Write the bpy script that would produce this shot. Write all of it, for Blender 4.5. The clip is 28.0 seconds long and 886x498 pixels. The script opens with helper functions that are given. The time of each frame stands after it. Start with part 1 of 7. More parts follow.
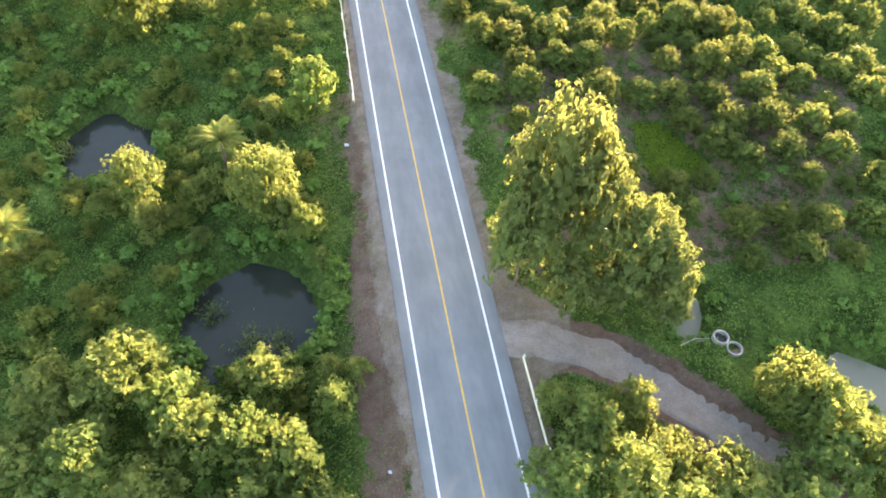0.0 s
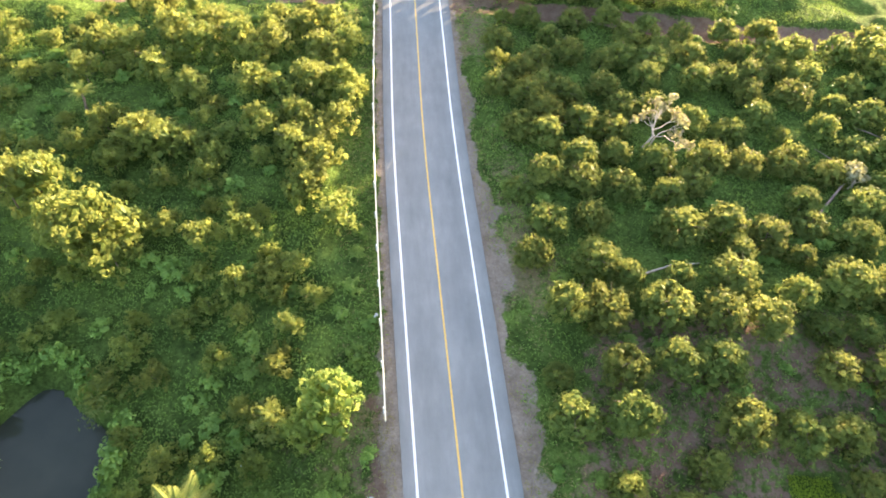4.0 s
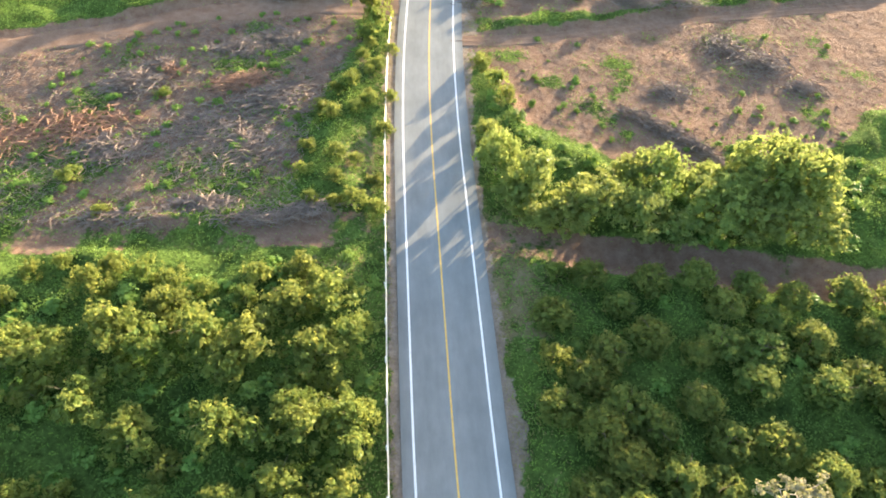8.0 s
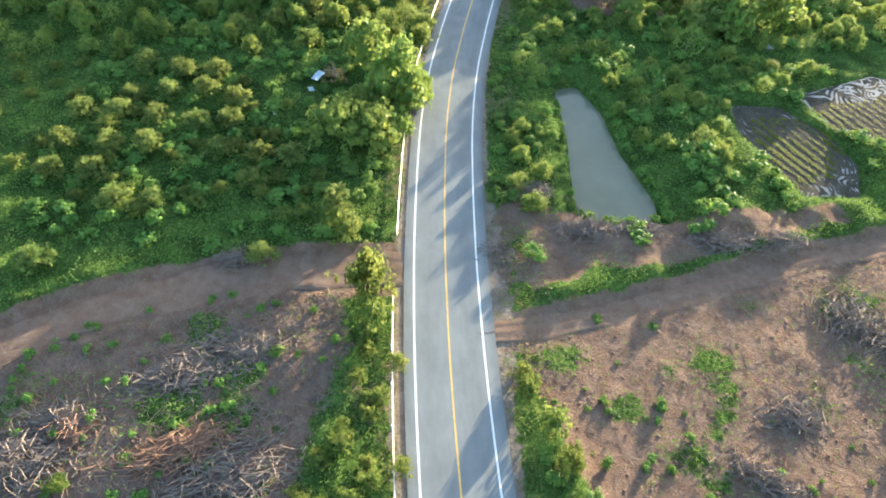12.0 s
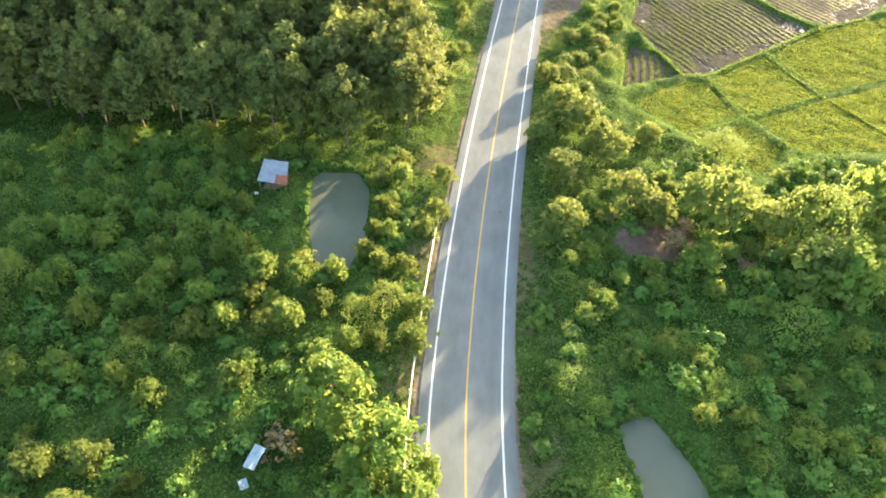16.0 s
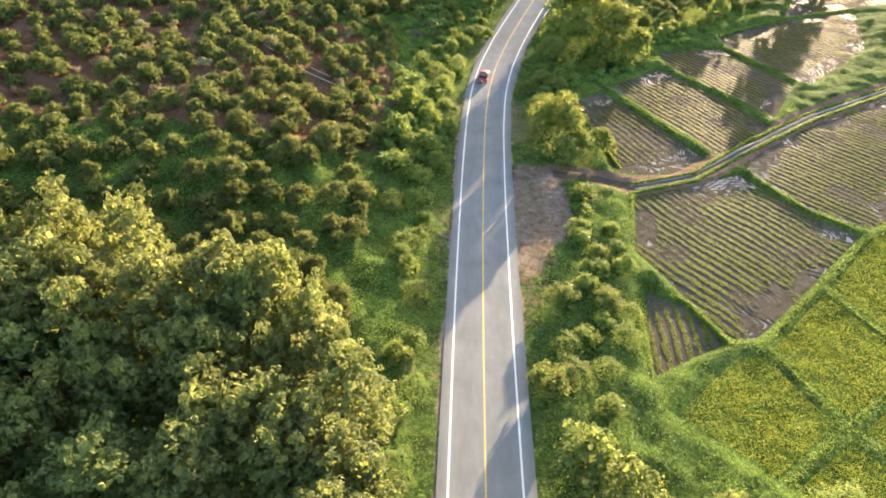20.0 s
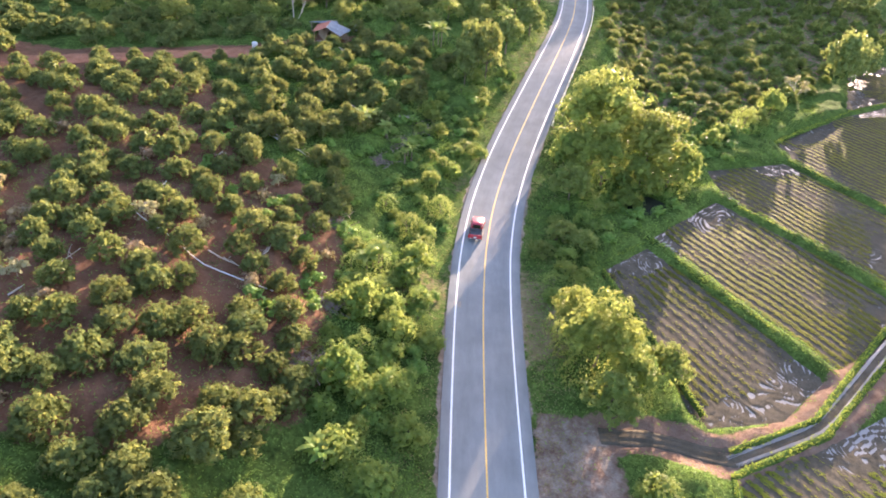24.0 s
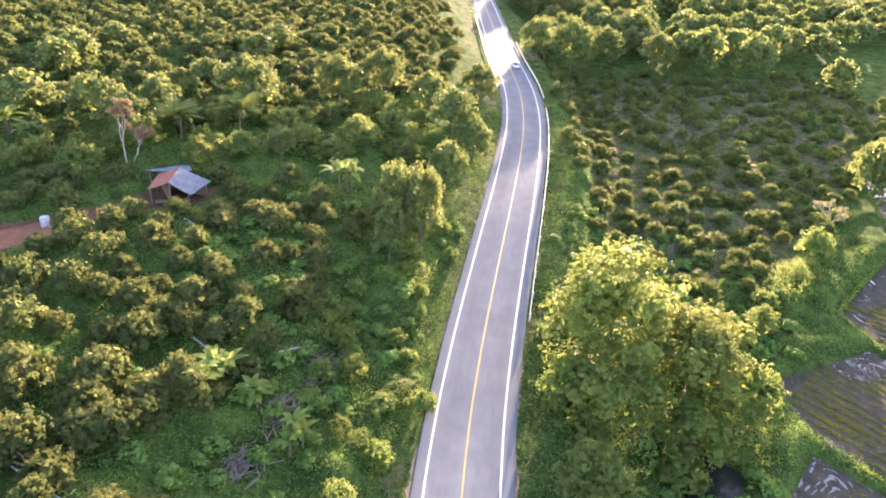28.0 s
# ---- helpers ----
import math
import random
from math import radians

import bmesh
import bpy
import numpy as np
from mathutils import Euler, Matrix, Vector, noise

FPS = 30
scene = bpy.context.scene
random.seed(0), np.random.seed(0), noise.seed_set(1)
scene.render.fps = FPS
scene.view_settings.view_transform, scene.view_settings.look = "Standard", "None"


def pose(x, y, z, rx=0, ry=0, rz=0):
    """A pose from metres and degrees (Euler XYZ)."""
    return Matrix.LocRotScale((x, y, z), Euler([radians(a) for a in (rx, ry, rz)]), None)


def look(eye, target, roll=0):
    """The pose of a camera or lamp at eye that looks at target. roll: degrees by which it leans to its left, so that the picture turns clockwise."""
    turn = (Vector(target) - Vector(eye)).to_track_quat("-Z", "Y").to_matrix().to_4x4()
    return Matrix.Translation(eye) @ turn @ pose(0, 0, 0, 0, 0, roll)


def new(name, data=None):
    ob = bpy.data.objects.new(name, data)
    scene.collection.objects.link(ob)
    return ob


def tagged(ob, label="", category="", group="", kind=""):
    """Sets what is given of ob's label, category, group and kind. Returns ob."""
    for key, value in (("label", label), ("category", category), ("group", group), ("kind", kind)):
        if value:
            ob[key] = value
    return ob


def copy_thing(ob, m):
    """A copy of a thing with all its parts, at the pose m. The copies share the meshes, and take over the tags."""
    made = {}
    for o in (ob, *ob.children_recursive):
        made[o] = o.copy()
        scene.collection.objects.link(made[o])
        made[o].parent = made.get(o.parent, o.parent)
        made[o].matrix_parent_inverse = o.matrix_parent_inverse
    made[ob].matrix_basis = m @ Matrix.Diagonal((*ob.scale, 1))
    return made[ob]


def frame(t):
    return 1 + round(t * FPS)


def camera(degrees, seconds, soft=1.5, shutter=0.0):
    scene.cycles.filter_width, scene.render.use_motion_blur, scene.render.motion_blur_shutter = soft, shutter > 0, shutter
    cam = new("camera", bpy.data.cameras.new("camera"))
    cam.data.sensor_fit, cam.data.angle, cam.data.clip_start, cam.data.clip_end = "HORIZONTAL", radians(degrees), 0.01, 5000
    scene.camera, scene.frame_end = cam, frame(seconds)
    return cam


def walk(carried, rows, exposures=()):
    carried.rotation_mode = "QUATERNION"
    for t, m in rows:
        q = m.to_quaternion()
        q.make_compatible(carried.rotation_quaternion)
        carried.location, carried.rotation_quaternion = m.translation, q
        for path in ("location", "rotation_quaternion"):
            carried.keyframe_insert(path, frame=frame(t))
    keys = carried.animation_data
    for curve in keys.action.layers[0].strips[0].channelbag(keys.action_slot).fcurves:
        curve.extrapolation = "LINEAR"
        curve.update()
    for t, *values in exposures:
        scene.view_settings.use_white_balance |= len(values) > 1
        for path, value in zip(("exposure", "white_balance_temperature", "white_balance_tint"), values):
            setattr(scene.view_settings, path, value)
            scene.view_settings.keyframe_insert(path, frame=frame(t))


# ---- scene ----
cam = camera(68.9, 28.0, soft=1.8)
METRES, EYE, TILT, LEAN, TURN = 316.0, 49.0, 0.0, 0.0, 0.0
ROWS = [
    (0.5, 0.0, 0.0, 0.0, 3.26, -50.04, -2.73),
    (1.0, -0.0017, 0.0172, 0.0015, 4.4, -50.76, -2.92),
    (1.5, -0.0038, 0.0344, 0.0032, 5.3, -51.47, -3.0),
    (2.0, -0.006, 0.0496, 0.0041, 5.87, -51.53, -3.05),
    (2.5, -0.0084, 0.0633, 0.0047, 6.16, -51.13, -3.04),
    (3.0, -0.0109, 0.0768, 0.0058, 6.37, -50.74, -3.02),
    (3.5, -0.0139, 0.0912, 0.0071, 6.42, -50.57, -3.02),
    (5.5, -0.0271, 0.1523, 0.0132, 6.6, -50.93, -3.12),
    (6.0, -0.0303, 0.1672, 0.015, 6.63, -50.97, -3.15),
    (6.5, -0.0332, 0.1824, 0.0171, 6.67, -51.07, -3.12),
    (7.0, -0.0363, 0.1973, 0.0188, 6.67, -50.96, -3.11),
    (7.5, -0.0395, 0.2121, 0.0206, 6.57, -50.8, -3.12),
    (8.0, -0.043, 0.2273, 0.0225, 6.38, -50.76, -3.17),
    (8.5, -0.0465, 0.2431, 0.0242, 6.22, -50.68, -3.21),
    (9.0, -0.0498, 0.2592, 0.0255, 6.04, -50.49, -3.23),
    (9.5, -0.0532, 0.2762, 0.0271, 5.92, -50.45, -3.26),
    (10.0, -0.0565, 0.2937, 0.0285, 5.78, -50.37, -3.28),
    (10.5, -0.06, 0.3116, 0.0296, 5.58, -50.24, -3.29),
    (11.0, -0.0637, 0.3298, 0.0303, 5.23, -50.13, -3.31),
    (11.5, -0.0678, 0.3485, 0.0311, 4.72, -50.06, -3.32),
    (12.0, -0.0716, 0.3671, 0.0314, 4.23, -49.77, -3.29),
    (12.5, -0.0752, 0.3857, 0.0315, 3.72, -49.42, -3.3),
    (14.5, -0.086, 0.4616, 0.0311, 2.3, -47.53, -3.35),
    (15.0, -0.0879, 0.4808, 0.0308, 1.88, -47.05, -3.34),
    (15.5, -0.0897, 0.5002, 0.0305, 1.34, -46.62, -3.36),
    (16.0, -0.0916, 0.5194, 0.0301, 0.66, -46.16, -3.43),
    (16.5, -0.0932, 0.5387, 0.0295, -0.08, -45.52, -3.5),
    (17.0, -0.0942, 0.5585, 0.0288, -0.84, -44.12, -3.55),
    (17.5, -0.0949, 0.5776, 0.0279, -1.87, -41.6, -3.56),
    (18.0, -0.0953, 0.5971, 0.0268, -3.03, -40.46, -3.57),
    (18.5, -0.0951, 0.6167, 0.0256, -4.12, -39.91, -3.55),
    (19.0, -0.0944, 0.6361, 0.0244, -4.97, -39.28, -3.56),
    (19.5, -0.0933, 0.6558, 0.0233, -5.67, -38.65, -3.58),
    (20.0, -0.0918, 0.6752, 0.0222, -6.21, -38.08, -3.59),
    (20.5, -0.09, 0.6946, 0.021, -6.62, -37.59, -3.61),
    (21.0, -0.0881, 0.7128, 0.0198, -6.96, -37.19, -3.65),
    (21.5, -0.0859, 0.7322, 0.0183, -7.25, -36.63, -3.68),
    (23.5, -0.0743, 0.8093, 0.0128, -7.88, -35.2, -3.62),
    (24.0, -0.0708, 0.8286, 0.0115, -7.89, -34.78, -3.67),
    (24.5, -0.0672, 0.8479, 0.0101, -8.0, -34.21, -3.69),
    (25.0, -0.0637, 0.8672, 0.009, -8.3, -33.63, -3.73),
    (25.5, -0.0599, 0.8864, 0.0075, -8.87, -32.91, -3.68),
    (26.0, -0.0563, 0.9059, 0.0058, -9.72, -32.27, -3.63),
    (26.5, -0.0527, 0.9255, 0.0044, -10.88, -31.61, -3.59),
    (27.0, -0.049, 0.9452, 0.0027, -12.22, -30.85, -3.54),
    (27.5, -0.0453, 0.9647, 0.0012, -13.61, -30.03, -3.49),
    (28.0, -0.0412, 0.9845, -0.0005, -15.04, -29.02, -3.43),
]
walk(cam, [(t, pose(0, 0, EYE, TILT, LEAN, TURN) @ pose(METRES * x, METRES * y, METRES * z, 90 + pitch, roll, yaw)) for t, x, y, z, yaw, pitch, roll in ROWS],
     [(0, 3.35, 6900, 26), (3, 3.35, 6900, 26), (6, 3.2, 6900, 24), (9, 2.77, 6100, 13), (12, 2.62, 5700, 10), (15, 2.95, 6350, 9), (18, 2.78, 6950, 19), (21, 2.65, 6350, 23), (24, 2.98, 6150, 35), (28, 3.1, 6150, 41)])

# ---- light ----
SUN_AZIMUTH, SUN_HEIGHT = 32.0, 7.7
world = bpy.data.worlds.new("world")
scene.world = world
world.use_nodes = True
wn = world.node_tree.nodes
sky = wn.new("ShaderNodeTexSky")
sky.sky_type, sky.sun_disc = "NISHITA", False
sky.sun_elevation, sky.sun_rotation = radians(SUN_HEIGHT), radians(SUN_AZIMUTH)
sky.air_density, sky.dust_density, sky.ozone_density = 1.0, 1.5, 1.0
wn["Background"].inputs["Strength"].default_value = 0.125
world.node_tree.links.new(sky.outputs[0], wn["Background"].inputs["Color"])
sun = new("sun", bpy.data.lights.new("sun", "SUN"))
sun.data.energy, sun.data.angle, sun.data.color = 4.2, radians(0.6), (1.0, 0.80, 0.50)
a, e = radians(SUN_AZIMUTH), radians(SUN_HEIGHT)
sun.matrix_world = look((300 * math.sin(a) * math.cos(e), 300 * math.cos(a) * math.cos(e), 300 * math.sin(e)), (0, 0, 0))
scene.view_settings.exposure = 2.3

# ---- materials ----
def material(name):
    m = bpy.data.materials.new(name)
    m.use_nodes = True
    n, l = m.node_tree.nodes, m.node_tree.links
    return m, n, l, n["Principled BSDF"]


def ramp(n, l, fac, stops):
    r = n.new("ShaderNodeValToRGB")
    els = r.color_ramp.elements
    els[0].position, els[0].color = stops[0][0], (*stops[0][1], 1)
    els[1].position, els[1].color = stops[-1][0], (*stops[-1][1], 1)
    for p, c in stops[1:-1]:
        els.new(p).color = (*c, 1)
    l.new(fac, r.inputs["Fac"])
    return r.outputs["Color"]


def noise_tex(n, l, scale, detail=4.0, coord=None, rough=0.6):
    t = n.new("ShaderNodeTexNoise")
    t.inputs["Scale"].default_value, t.inputs["Detail"].default_value, t.inputs["Roughness"].default_value = scale, detail, rough
    if coord is None:
        coord = n.new("ShaderNodeNewGeometry").outputs["Position"]
    l.new(coord, t.inputs["Vector"])
    return t.outputs["Fac"]


def mix(n, l, fac, c1, c2, mode="MIX"):
    x = n.new("ShaderNodeMix")
    x.data_type, x.blend_type = "RGBA", mode
    for sock, v in ((x.inputs[0], fac), (x.inputs[6], c1), (x.inputs[7], c2)):
        if isinstance(v, bpy.types.NodeSocket):
            l.new(v, sock)
        elif isinstance(v, tuple):
            sock.default_value = (*v, 1)
        else:
            sock.default_value = v
    return x.outputs[2]


def bump(n, l, b, height, strength, distance):
    k = n.new("ShaderNodeBump")
    k.inputs["Strength"].default_value, k.inputs["Distance"].default_value = strength, distance
    l.new(height, k.inputs["Height"])
    l.new(k.outputs["Normal"], b.inputs["Normal"])


def leaf_material(name, dark, mid, light, through_light=0.35, dry=None, patch=0.35, glow=(0.46, 0.48, 0.13), gloss=1.22):
    """Leaves: each leaf its own shade, each plant its own tone, light coming through the blade."""
    m, n, l, b = material(name)
    isle = n.new("ShaderNodeNewGeometry").outputs["Random Per Island"]
    stops = [(0.0, dark), (0.45, mid), (0.9, light)]
    if dry:
        stops.append((0.97, dry))
    blend = n.new("ShaderNodeMath")
    blend.operation = "MULTIPLY_ADD"
    blend.inputs[1].default_value = 0.36
    clump = n.new("ShaderNodeMapRange")
    clump.inputs["From Min"].default_value, clump.inputs["From Max"].default_value, clump.inputs["To Max"].default_value = 0.3, 0.7, 0.68
    l.new(noise_tex(n, l, 1.1, 2.0), clump.inputs["Value"])
    l.new(isle, blend.inputs[0])
    l.new(clump.outputs[0], blend.inputs[2])
    c = ramp(n, l, blend.outputs[0], stops)
    tone = n.new("ShaderNodeHueSaturation")
    info = n.new("ShaderNodeObjectInfo")
    for out, lo, hi in (("Hue", 0.480, 0.518), ("Value", 0.86, 1.26)):
        mr = n.new("ShaderNodeMapRange")
        mr.inputs["To Min"].default_value, mr.inputs["To Max"].default_value = lo, hi
        if out == "Hue":
            w = n.new("ShaderNodeMath")
            w.operation = "FRACT"
            k = n.new("ShaderNodeMath")
            k.operation = "MULTIPLY"
            k.inputs[1].default_value = 7.3
            l.new(info.outputs["Random"], k.inputs[0])
            l.new(k.outputs[0], w.inputs[0])
            l.new(w.outputs[0], mr.inputs["Value"])
        else:
            l.new(info.outputs["Random"], mr.inputs["Value"])
        l.new(mr.outputs[0], tone.inputs[out])
    l.new(c, tone.inputs["Color"])
    big = noise_tex(n, l, 0.13, 3.0)
    c = mix(n, l, ramp(n, l, big, [(0.38, (0, 0, 0)), (0.68, (patch,) * 3)]), tone.outputs["Color"], light, "MIX")
    l.new(c, b.inputs["Base Color"])
    b.inputs["Roughness"].default_value = 0.5
    b.inputs["IOR"].default_value = gloss
    tr = n.new("ShaderNodeBsdfTranslucent")
    l.new(mix(n, l, 0.5, c, glow), tr.inputs["Color"])
    ms = n.new("ShaderNodeMixShader")
    ms.inputs[0].default_value = 1.2 * through_light
    l.new(b.outputs[0], ms.inputs[1])
    l.new(tr.outputs[0], ms.inputs[2])
    l.new(ms.outputs[0], n["Material Output"].inputs["Surface"])
    return m


def plain_material(name, c1, c2, scale=3.0, rough=0.7, metal=0.0, relief=0.0, fine=0.0):
    """Two tones mixed by noise at two scales, with a little relief."""
    m, n, l, b = material(name)
    coord = n.new("ShaderNodeTexCoord").outputs["Object"]
    f1, f2 = noise_tex(n, l, scale, 5.0, coord), noise_tex(n, l, scale * 9, 3.0, coord)
    c = mix(n, l, ramp(n, l, f1, [(0.3, (0, 0, 0)), (0.7, (1, 1, 1))]), c1, c2)
    c = mix(n, l, fine, c, ramp(n, l, f2, [(0.3, (0.3, 0.3, 0.3)), (0.7, (0.9, 0.9, 0.9))]), "OVERLAY")
    l.new(c, b.inputs["Base Color"])
    b.inputs["Roughness"].default_value, b.inputs["Metallic"].default_value = rough, metal
    if relief:
        bump(n, l, b, f2, 0.6, relief)
    return m


ORCHARD_LEAF = leaf_material("orchard_leaf", (0.040, 0.074, 0.021), (0.088, 0.138, 0.036), (0.172, 0.216, 0.054), 0.32, (0.26, 0.21, 0.08), 0.25, gloss=1.12)
HILL_LEAF = leaf_material("hill_leaf", (0.042, 0.064, 0.024), (0.086, 0.118, 0.040), (0.155, 0.186, 0.058), 0.28, gloss=1.12)
SCRUB_LEAF = leaf_material("scrub_leaf", (0.042, 0.086, 0.022), (0.095, 0.158, 0.038), (0.250, 0.295, 0.066), 0.42, (0.28, 0.22, 0.09), 0.3)
BROAD_LEAF = leaf_material("broad_leaf", (0.042, 0.084, 0.030), (0.104, 0.168, 0.054), (0.225, 0.275, 0.088), 0.33, (0.30, 0.24, 0.10), 0.3)
BUSH_LEAF = leaf_material("bush_leaf", (0.046, 0.092, 0.030), (0.118, 0.190, 0.054), (0.285, 0.345, 0.096), 0.43, (0.32, 0.26, 0.10), 0.3)
VINE_LEAF = leaf_material("vine_leaf", (0.046, 0.118, 0.032), (0.118, 0.222, 0.052), (0.275, 0.355, 0.082), 0.42)
RUBBER_LEAF = leaf_material("rubber_leaf", (0.050, 0.085, 0.038), (0.110, 0.160, 0.062), (0.255, 0.290, 0.088), 0.40, (0.33, 0.22, 0.09), 0.3)
CLAD_LEAF = leaf_material("clad_leaf", (0.060, 0.115, 0.028), (0.140, 0.205, 0.045), (0.290, 0.330, 0.075), 0.36)
WEED_LEAF = leaf_material("weed_leaf", (0.064, 0.132, 0.030), (0.120, 0.220, 0.048), (0.190, 0.300, 0.068), 0.22, glow=(0.40, 0.50, 0.08))
GRASS_BLADE = leaf_material("grass_blade", (0.075, 0.150, 0.030), (0.130, 0.240, 0.046), (0.220, 0.325, 0.066), 0.28, glow=(0.34, 0.46, 0.07))
RICE_BLADE = leaf_material("rice_blade", (0.120, 0.200, 0.020), (0.205, 0.300, 0.028), (0.330, 0.390, 0.045), 0.36, gloss=1.08)
STUBBLE = leaf_material("stubble", (0.092, 0.115, 0.018), (0.145, 0.168, 0.024), (0.215, 0.225, 0.034), 0.34, gloss=1.06)
DRY_GRASS = leaf_material("dry_grass", (0.130, 0.110, 0.050), (0.220, 0.190, 0.090), (0.330, 0.290, 0.150), 0.25, gloss=1.08)
PALM_LEAF = leaf_material("palm_leaf", (0.090, 0.150, 0.034), (0.170, 0.235, 0.050), (0.320, 0.350, 0.095), 0.32)
DRY_LEAF = leaf_material("dry_leaf", (0.180, 0.115, 0.066), (0.285, 0.190, 0.105), (0.400, 0.300, 0.185), 0.22)
PALE_LEAF = leaf_material("pale_leaf", (0.160, 0.165, 0.105), (0.250, 0.245, 0.150), (0.360, 0.335, 0.215), 0.28)
BARK = plain_material("bark", (0.10, 0.072, 0.05), (0.20, 0.155, 0.115), 4.0, 0.9, 0, 0.02, 0.3)
DEAD_WOOD = plain_material("dead_wood", (0.34, 0.29, 0.23), (0.55, 0.49, 0.42), 3.0, 0.85, 0, 0.01, 0.3)
DRY_TWIG = plain_material("dry_twig", (0.13, 0.098, 0.078), (0.27, 0.215, 0.175), 0.6, 0.9, 0, 0.0, 0.3)
RUST_TWIG = plain_material("rust_twig", (0.19, 0.105, 0.065), (0.33, 0.195, 0.125), 0.8, 0.9, 0, 0.0, 0.3)
CONCRETE = plain_material("concrete", (0.27, 0.255, 0.23), (0.46, 0.44, 0.41), 2.0, 0.85, 0, 0.01, 0.3)
RAIL_PAINT = plain_material("rail_paint", (0.70, 0.64, 0.42), (0.82, 0.80, 0.66), 1.2, 0.5, 0.0, 0.0, 0.15)
WHITE_PAINT = plain_material("white_paint", (0.74, 0.74, 0.71), (0.82, 0.82, 0.80), 2.2, 0.6, 0, 0.0, 0.25)
YELLOW_PAINT = plain_material("yellow_paint", (0.62, 0.36, 0.07), (0.72, 0.46, 0.12), 2.2, 0.6, 0, 0.0, 0.25)
TIN_PALE = plain_material("tin_pale", (0.26, 0.30, 0.36), (0.38, 0.41, 0.46), 1.0, 0.7, 0.0, 0.0, 0.25)
TIN_GREY = plain_material("tin_grey", (0.115, 0.14, 0.165), (0.20, 0.225, 0.25), 1.0, 0.85, 0.0, 0.0, 0.35)
TIN_RUST = plain_material("tin_rust", (0.33, 0.095, 0.05), (0.40, 0.15, 0.09), 1.2, 0.75, 0.0, 0.0, 0.3)
TIMBER = plain_material("timber", (0.20, 0.14, 0.09), (0.33, 0.25, 0.17), 3.0, 0.85, 0, 0.01, 0.3)
TARP = plain_material("tarp", (0.30, 0.40, 0.46), (0.42, 0.50, 0.54), 1.5, 0.5, 0, 0.0, 0.2)
PLASTIC_WHITE = plain_material("plastic_white", (0.48, 0.50, 0.50), (0.60, 0.61, 0.60), 2.0, 0.5, 0, 0.0, 0.2)
TARRED = plain_material("tarred", (0.10, 0.10, 0.10), (0.17, 0.168, 0.165), 2.5, 0.9, 0, 0.003, 0.3)
RUBBER = plain_material("rubber", (0.018, 0.018, 0.018), (0.035, 0.034, 0.033), 8.0, 0.85)
DARK_PLASTIC = plain_material("dark_plastic", (0.025, 0.026, 0.028), (0.05, 0.05, 0.052), 6.0, 0.6)
LINER = plain_material("bed_liner", (0.07, 0.075, 0.08), (0.13, 0.135, 0.14), 3.0, 0.7, 0, 0.0, 0.2)
CHROME = plain_material("chrome", (0.55, 0.55, 0.56), (0.7, 0.7, 0.71), 5.0, 0.25, 0.9)
LAMP_RED = plain_material("lamp_red", (0.32, 0.02, 0.015), (0.42, 0.03, 0.02), 6.0, 0.25)
LAMP_CLEAR = plain_material("lamp_clear", (0.55, 0.56, 0.56), (0.7, 0.7, 0.7), 6.0, 0.2)


def car_paint(name, c):
    m, n, l, b = material(name)
    dust = noise_tex(n, l, 1.6, 4.0, n.new("ShaderNodeTexCoord").outputs["Object"])
    l.new(mix(n, l, ramp(n, l, dust, [(0.45, (0, 0, 0)), (0.8, (0.22,) * 3)]), c, (0.42, 0.34, 0.28)), b.inputs["Base Color"])
    b.inputs["Roughness"].default_value, b.inputs["Coat Weight"].default_value, b.inputs["Coat Roughness"].default_value = 0.4, 0.7, 0.08
    return m


RED_PAINT, SILVER_PAINT = car_paint("red_paint", (0.50, 0.018, 0.035)), car_paint("silver_paint", (0.62, 0.62, 0.60))
GLASS, gn, gl, gb = material("tinted_glass")
gb.inputs["Base Color"].default_value, gb.inputs["Roughness"].default_value = (0.012, 0.013, 0.015, 1), 0.06
gb.inputs["Specular IOR Level"].default_value = 0.6


def water_material(name, c1, c2, rough=0.04):
    m, n, l, b = material(name)
    f = noise_tex(n, l, 0.12, 4.0)
    l.new(mix(n, l, ramp(n, l, f, [(0.35, (0, 0, 0)), (0.65, (1, 1, 1))]), c1, c2), b.inputs["Base Color"])
    b.inputs["Roughness"].default_value, b.inputs["IOR"].default_value = rough, 1.33
    bump(n, l, b, noise_tex(n, l, 2.2, 2.0), 0.08, 0.03)
    return m


DARK_WATER = water_material("dark_water", (0.030, 0.036, 0.026), (0.044, 0.050, 0.036))
MILKY_WATER = water_material("milky_water", (0.170, 0.178, 0.115), (0.215, 0.215, 0.150))
MUD_WATER = water_material("mud_water", (0.20, 0.195, 0.18), (0.28, 0.275, 0.26), 0.05)

# asphalt: grey with worn wheel tracks and fine grain
ASPHALT, n, l, b = material("asphalt")
pos = n.new("ShaderNodeNewGeometry").outputs["Position"]
c = mix(n, l, ramp(n, l, noise_tex(n, l, 0.25, 5.0, pos), [(0.3, (0, 0, 0)), (0.7, (1, 1, 1))]), (0.190, 0.203, 0.200), (0.236, 0.249, 0.243))
uv = n.new("ShaderNodeTexCoord").outputs["UV"]
sep = n.new("ShaderNodeSeparateXYZ")
l.new(uv, sep.inputs[0])
wear = ramp(n, l, sep.outputs[0], [(0.0, (0.85,) * 3), (0.12, (1.04,) * 3), (0.26, (0.93,) * 3), (0.40, (0.99,) * 3), (0.5, (1.05,) * 3), (0.62, (0.99,) * 3), (0.76, (0.93,) * 3), (0.9, (1.04,) * 3), (1.0, (0.85,) * 3)])
c = mix(n, l, 1.0, c, wear, "MULTIPLY")
streak = n.new("ShaderNodeMapping")
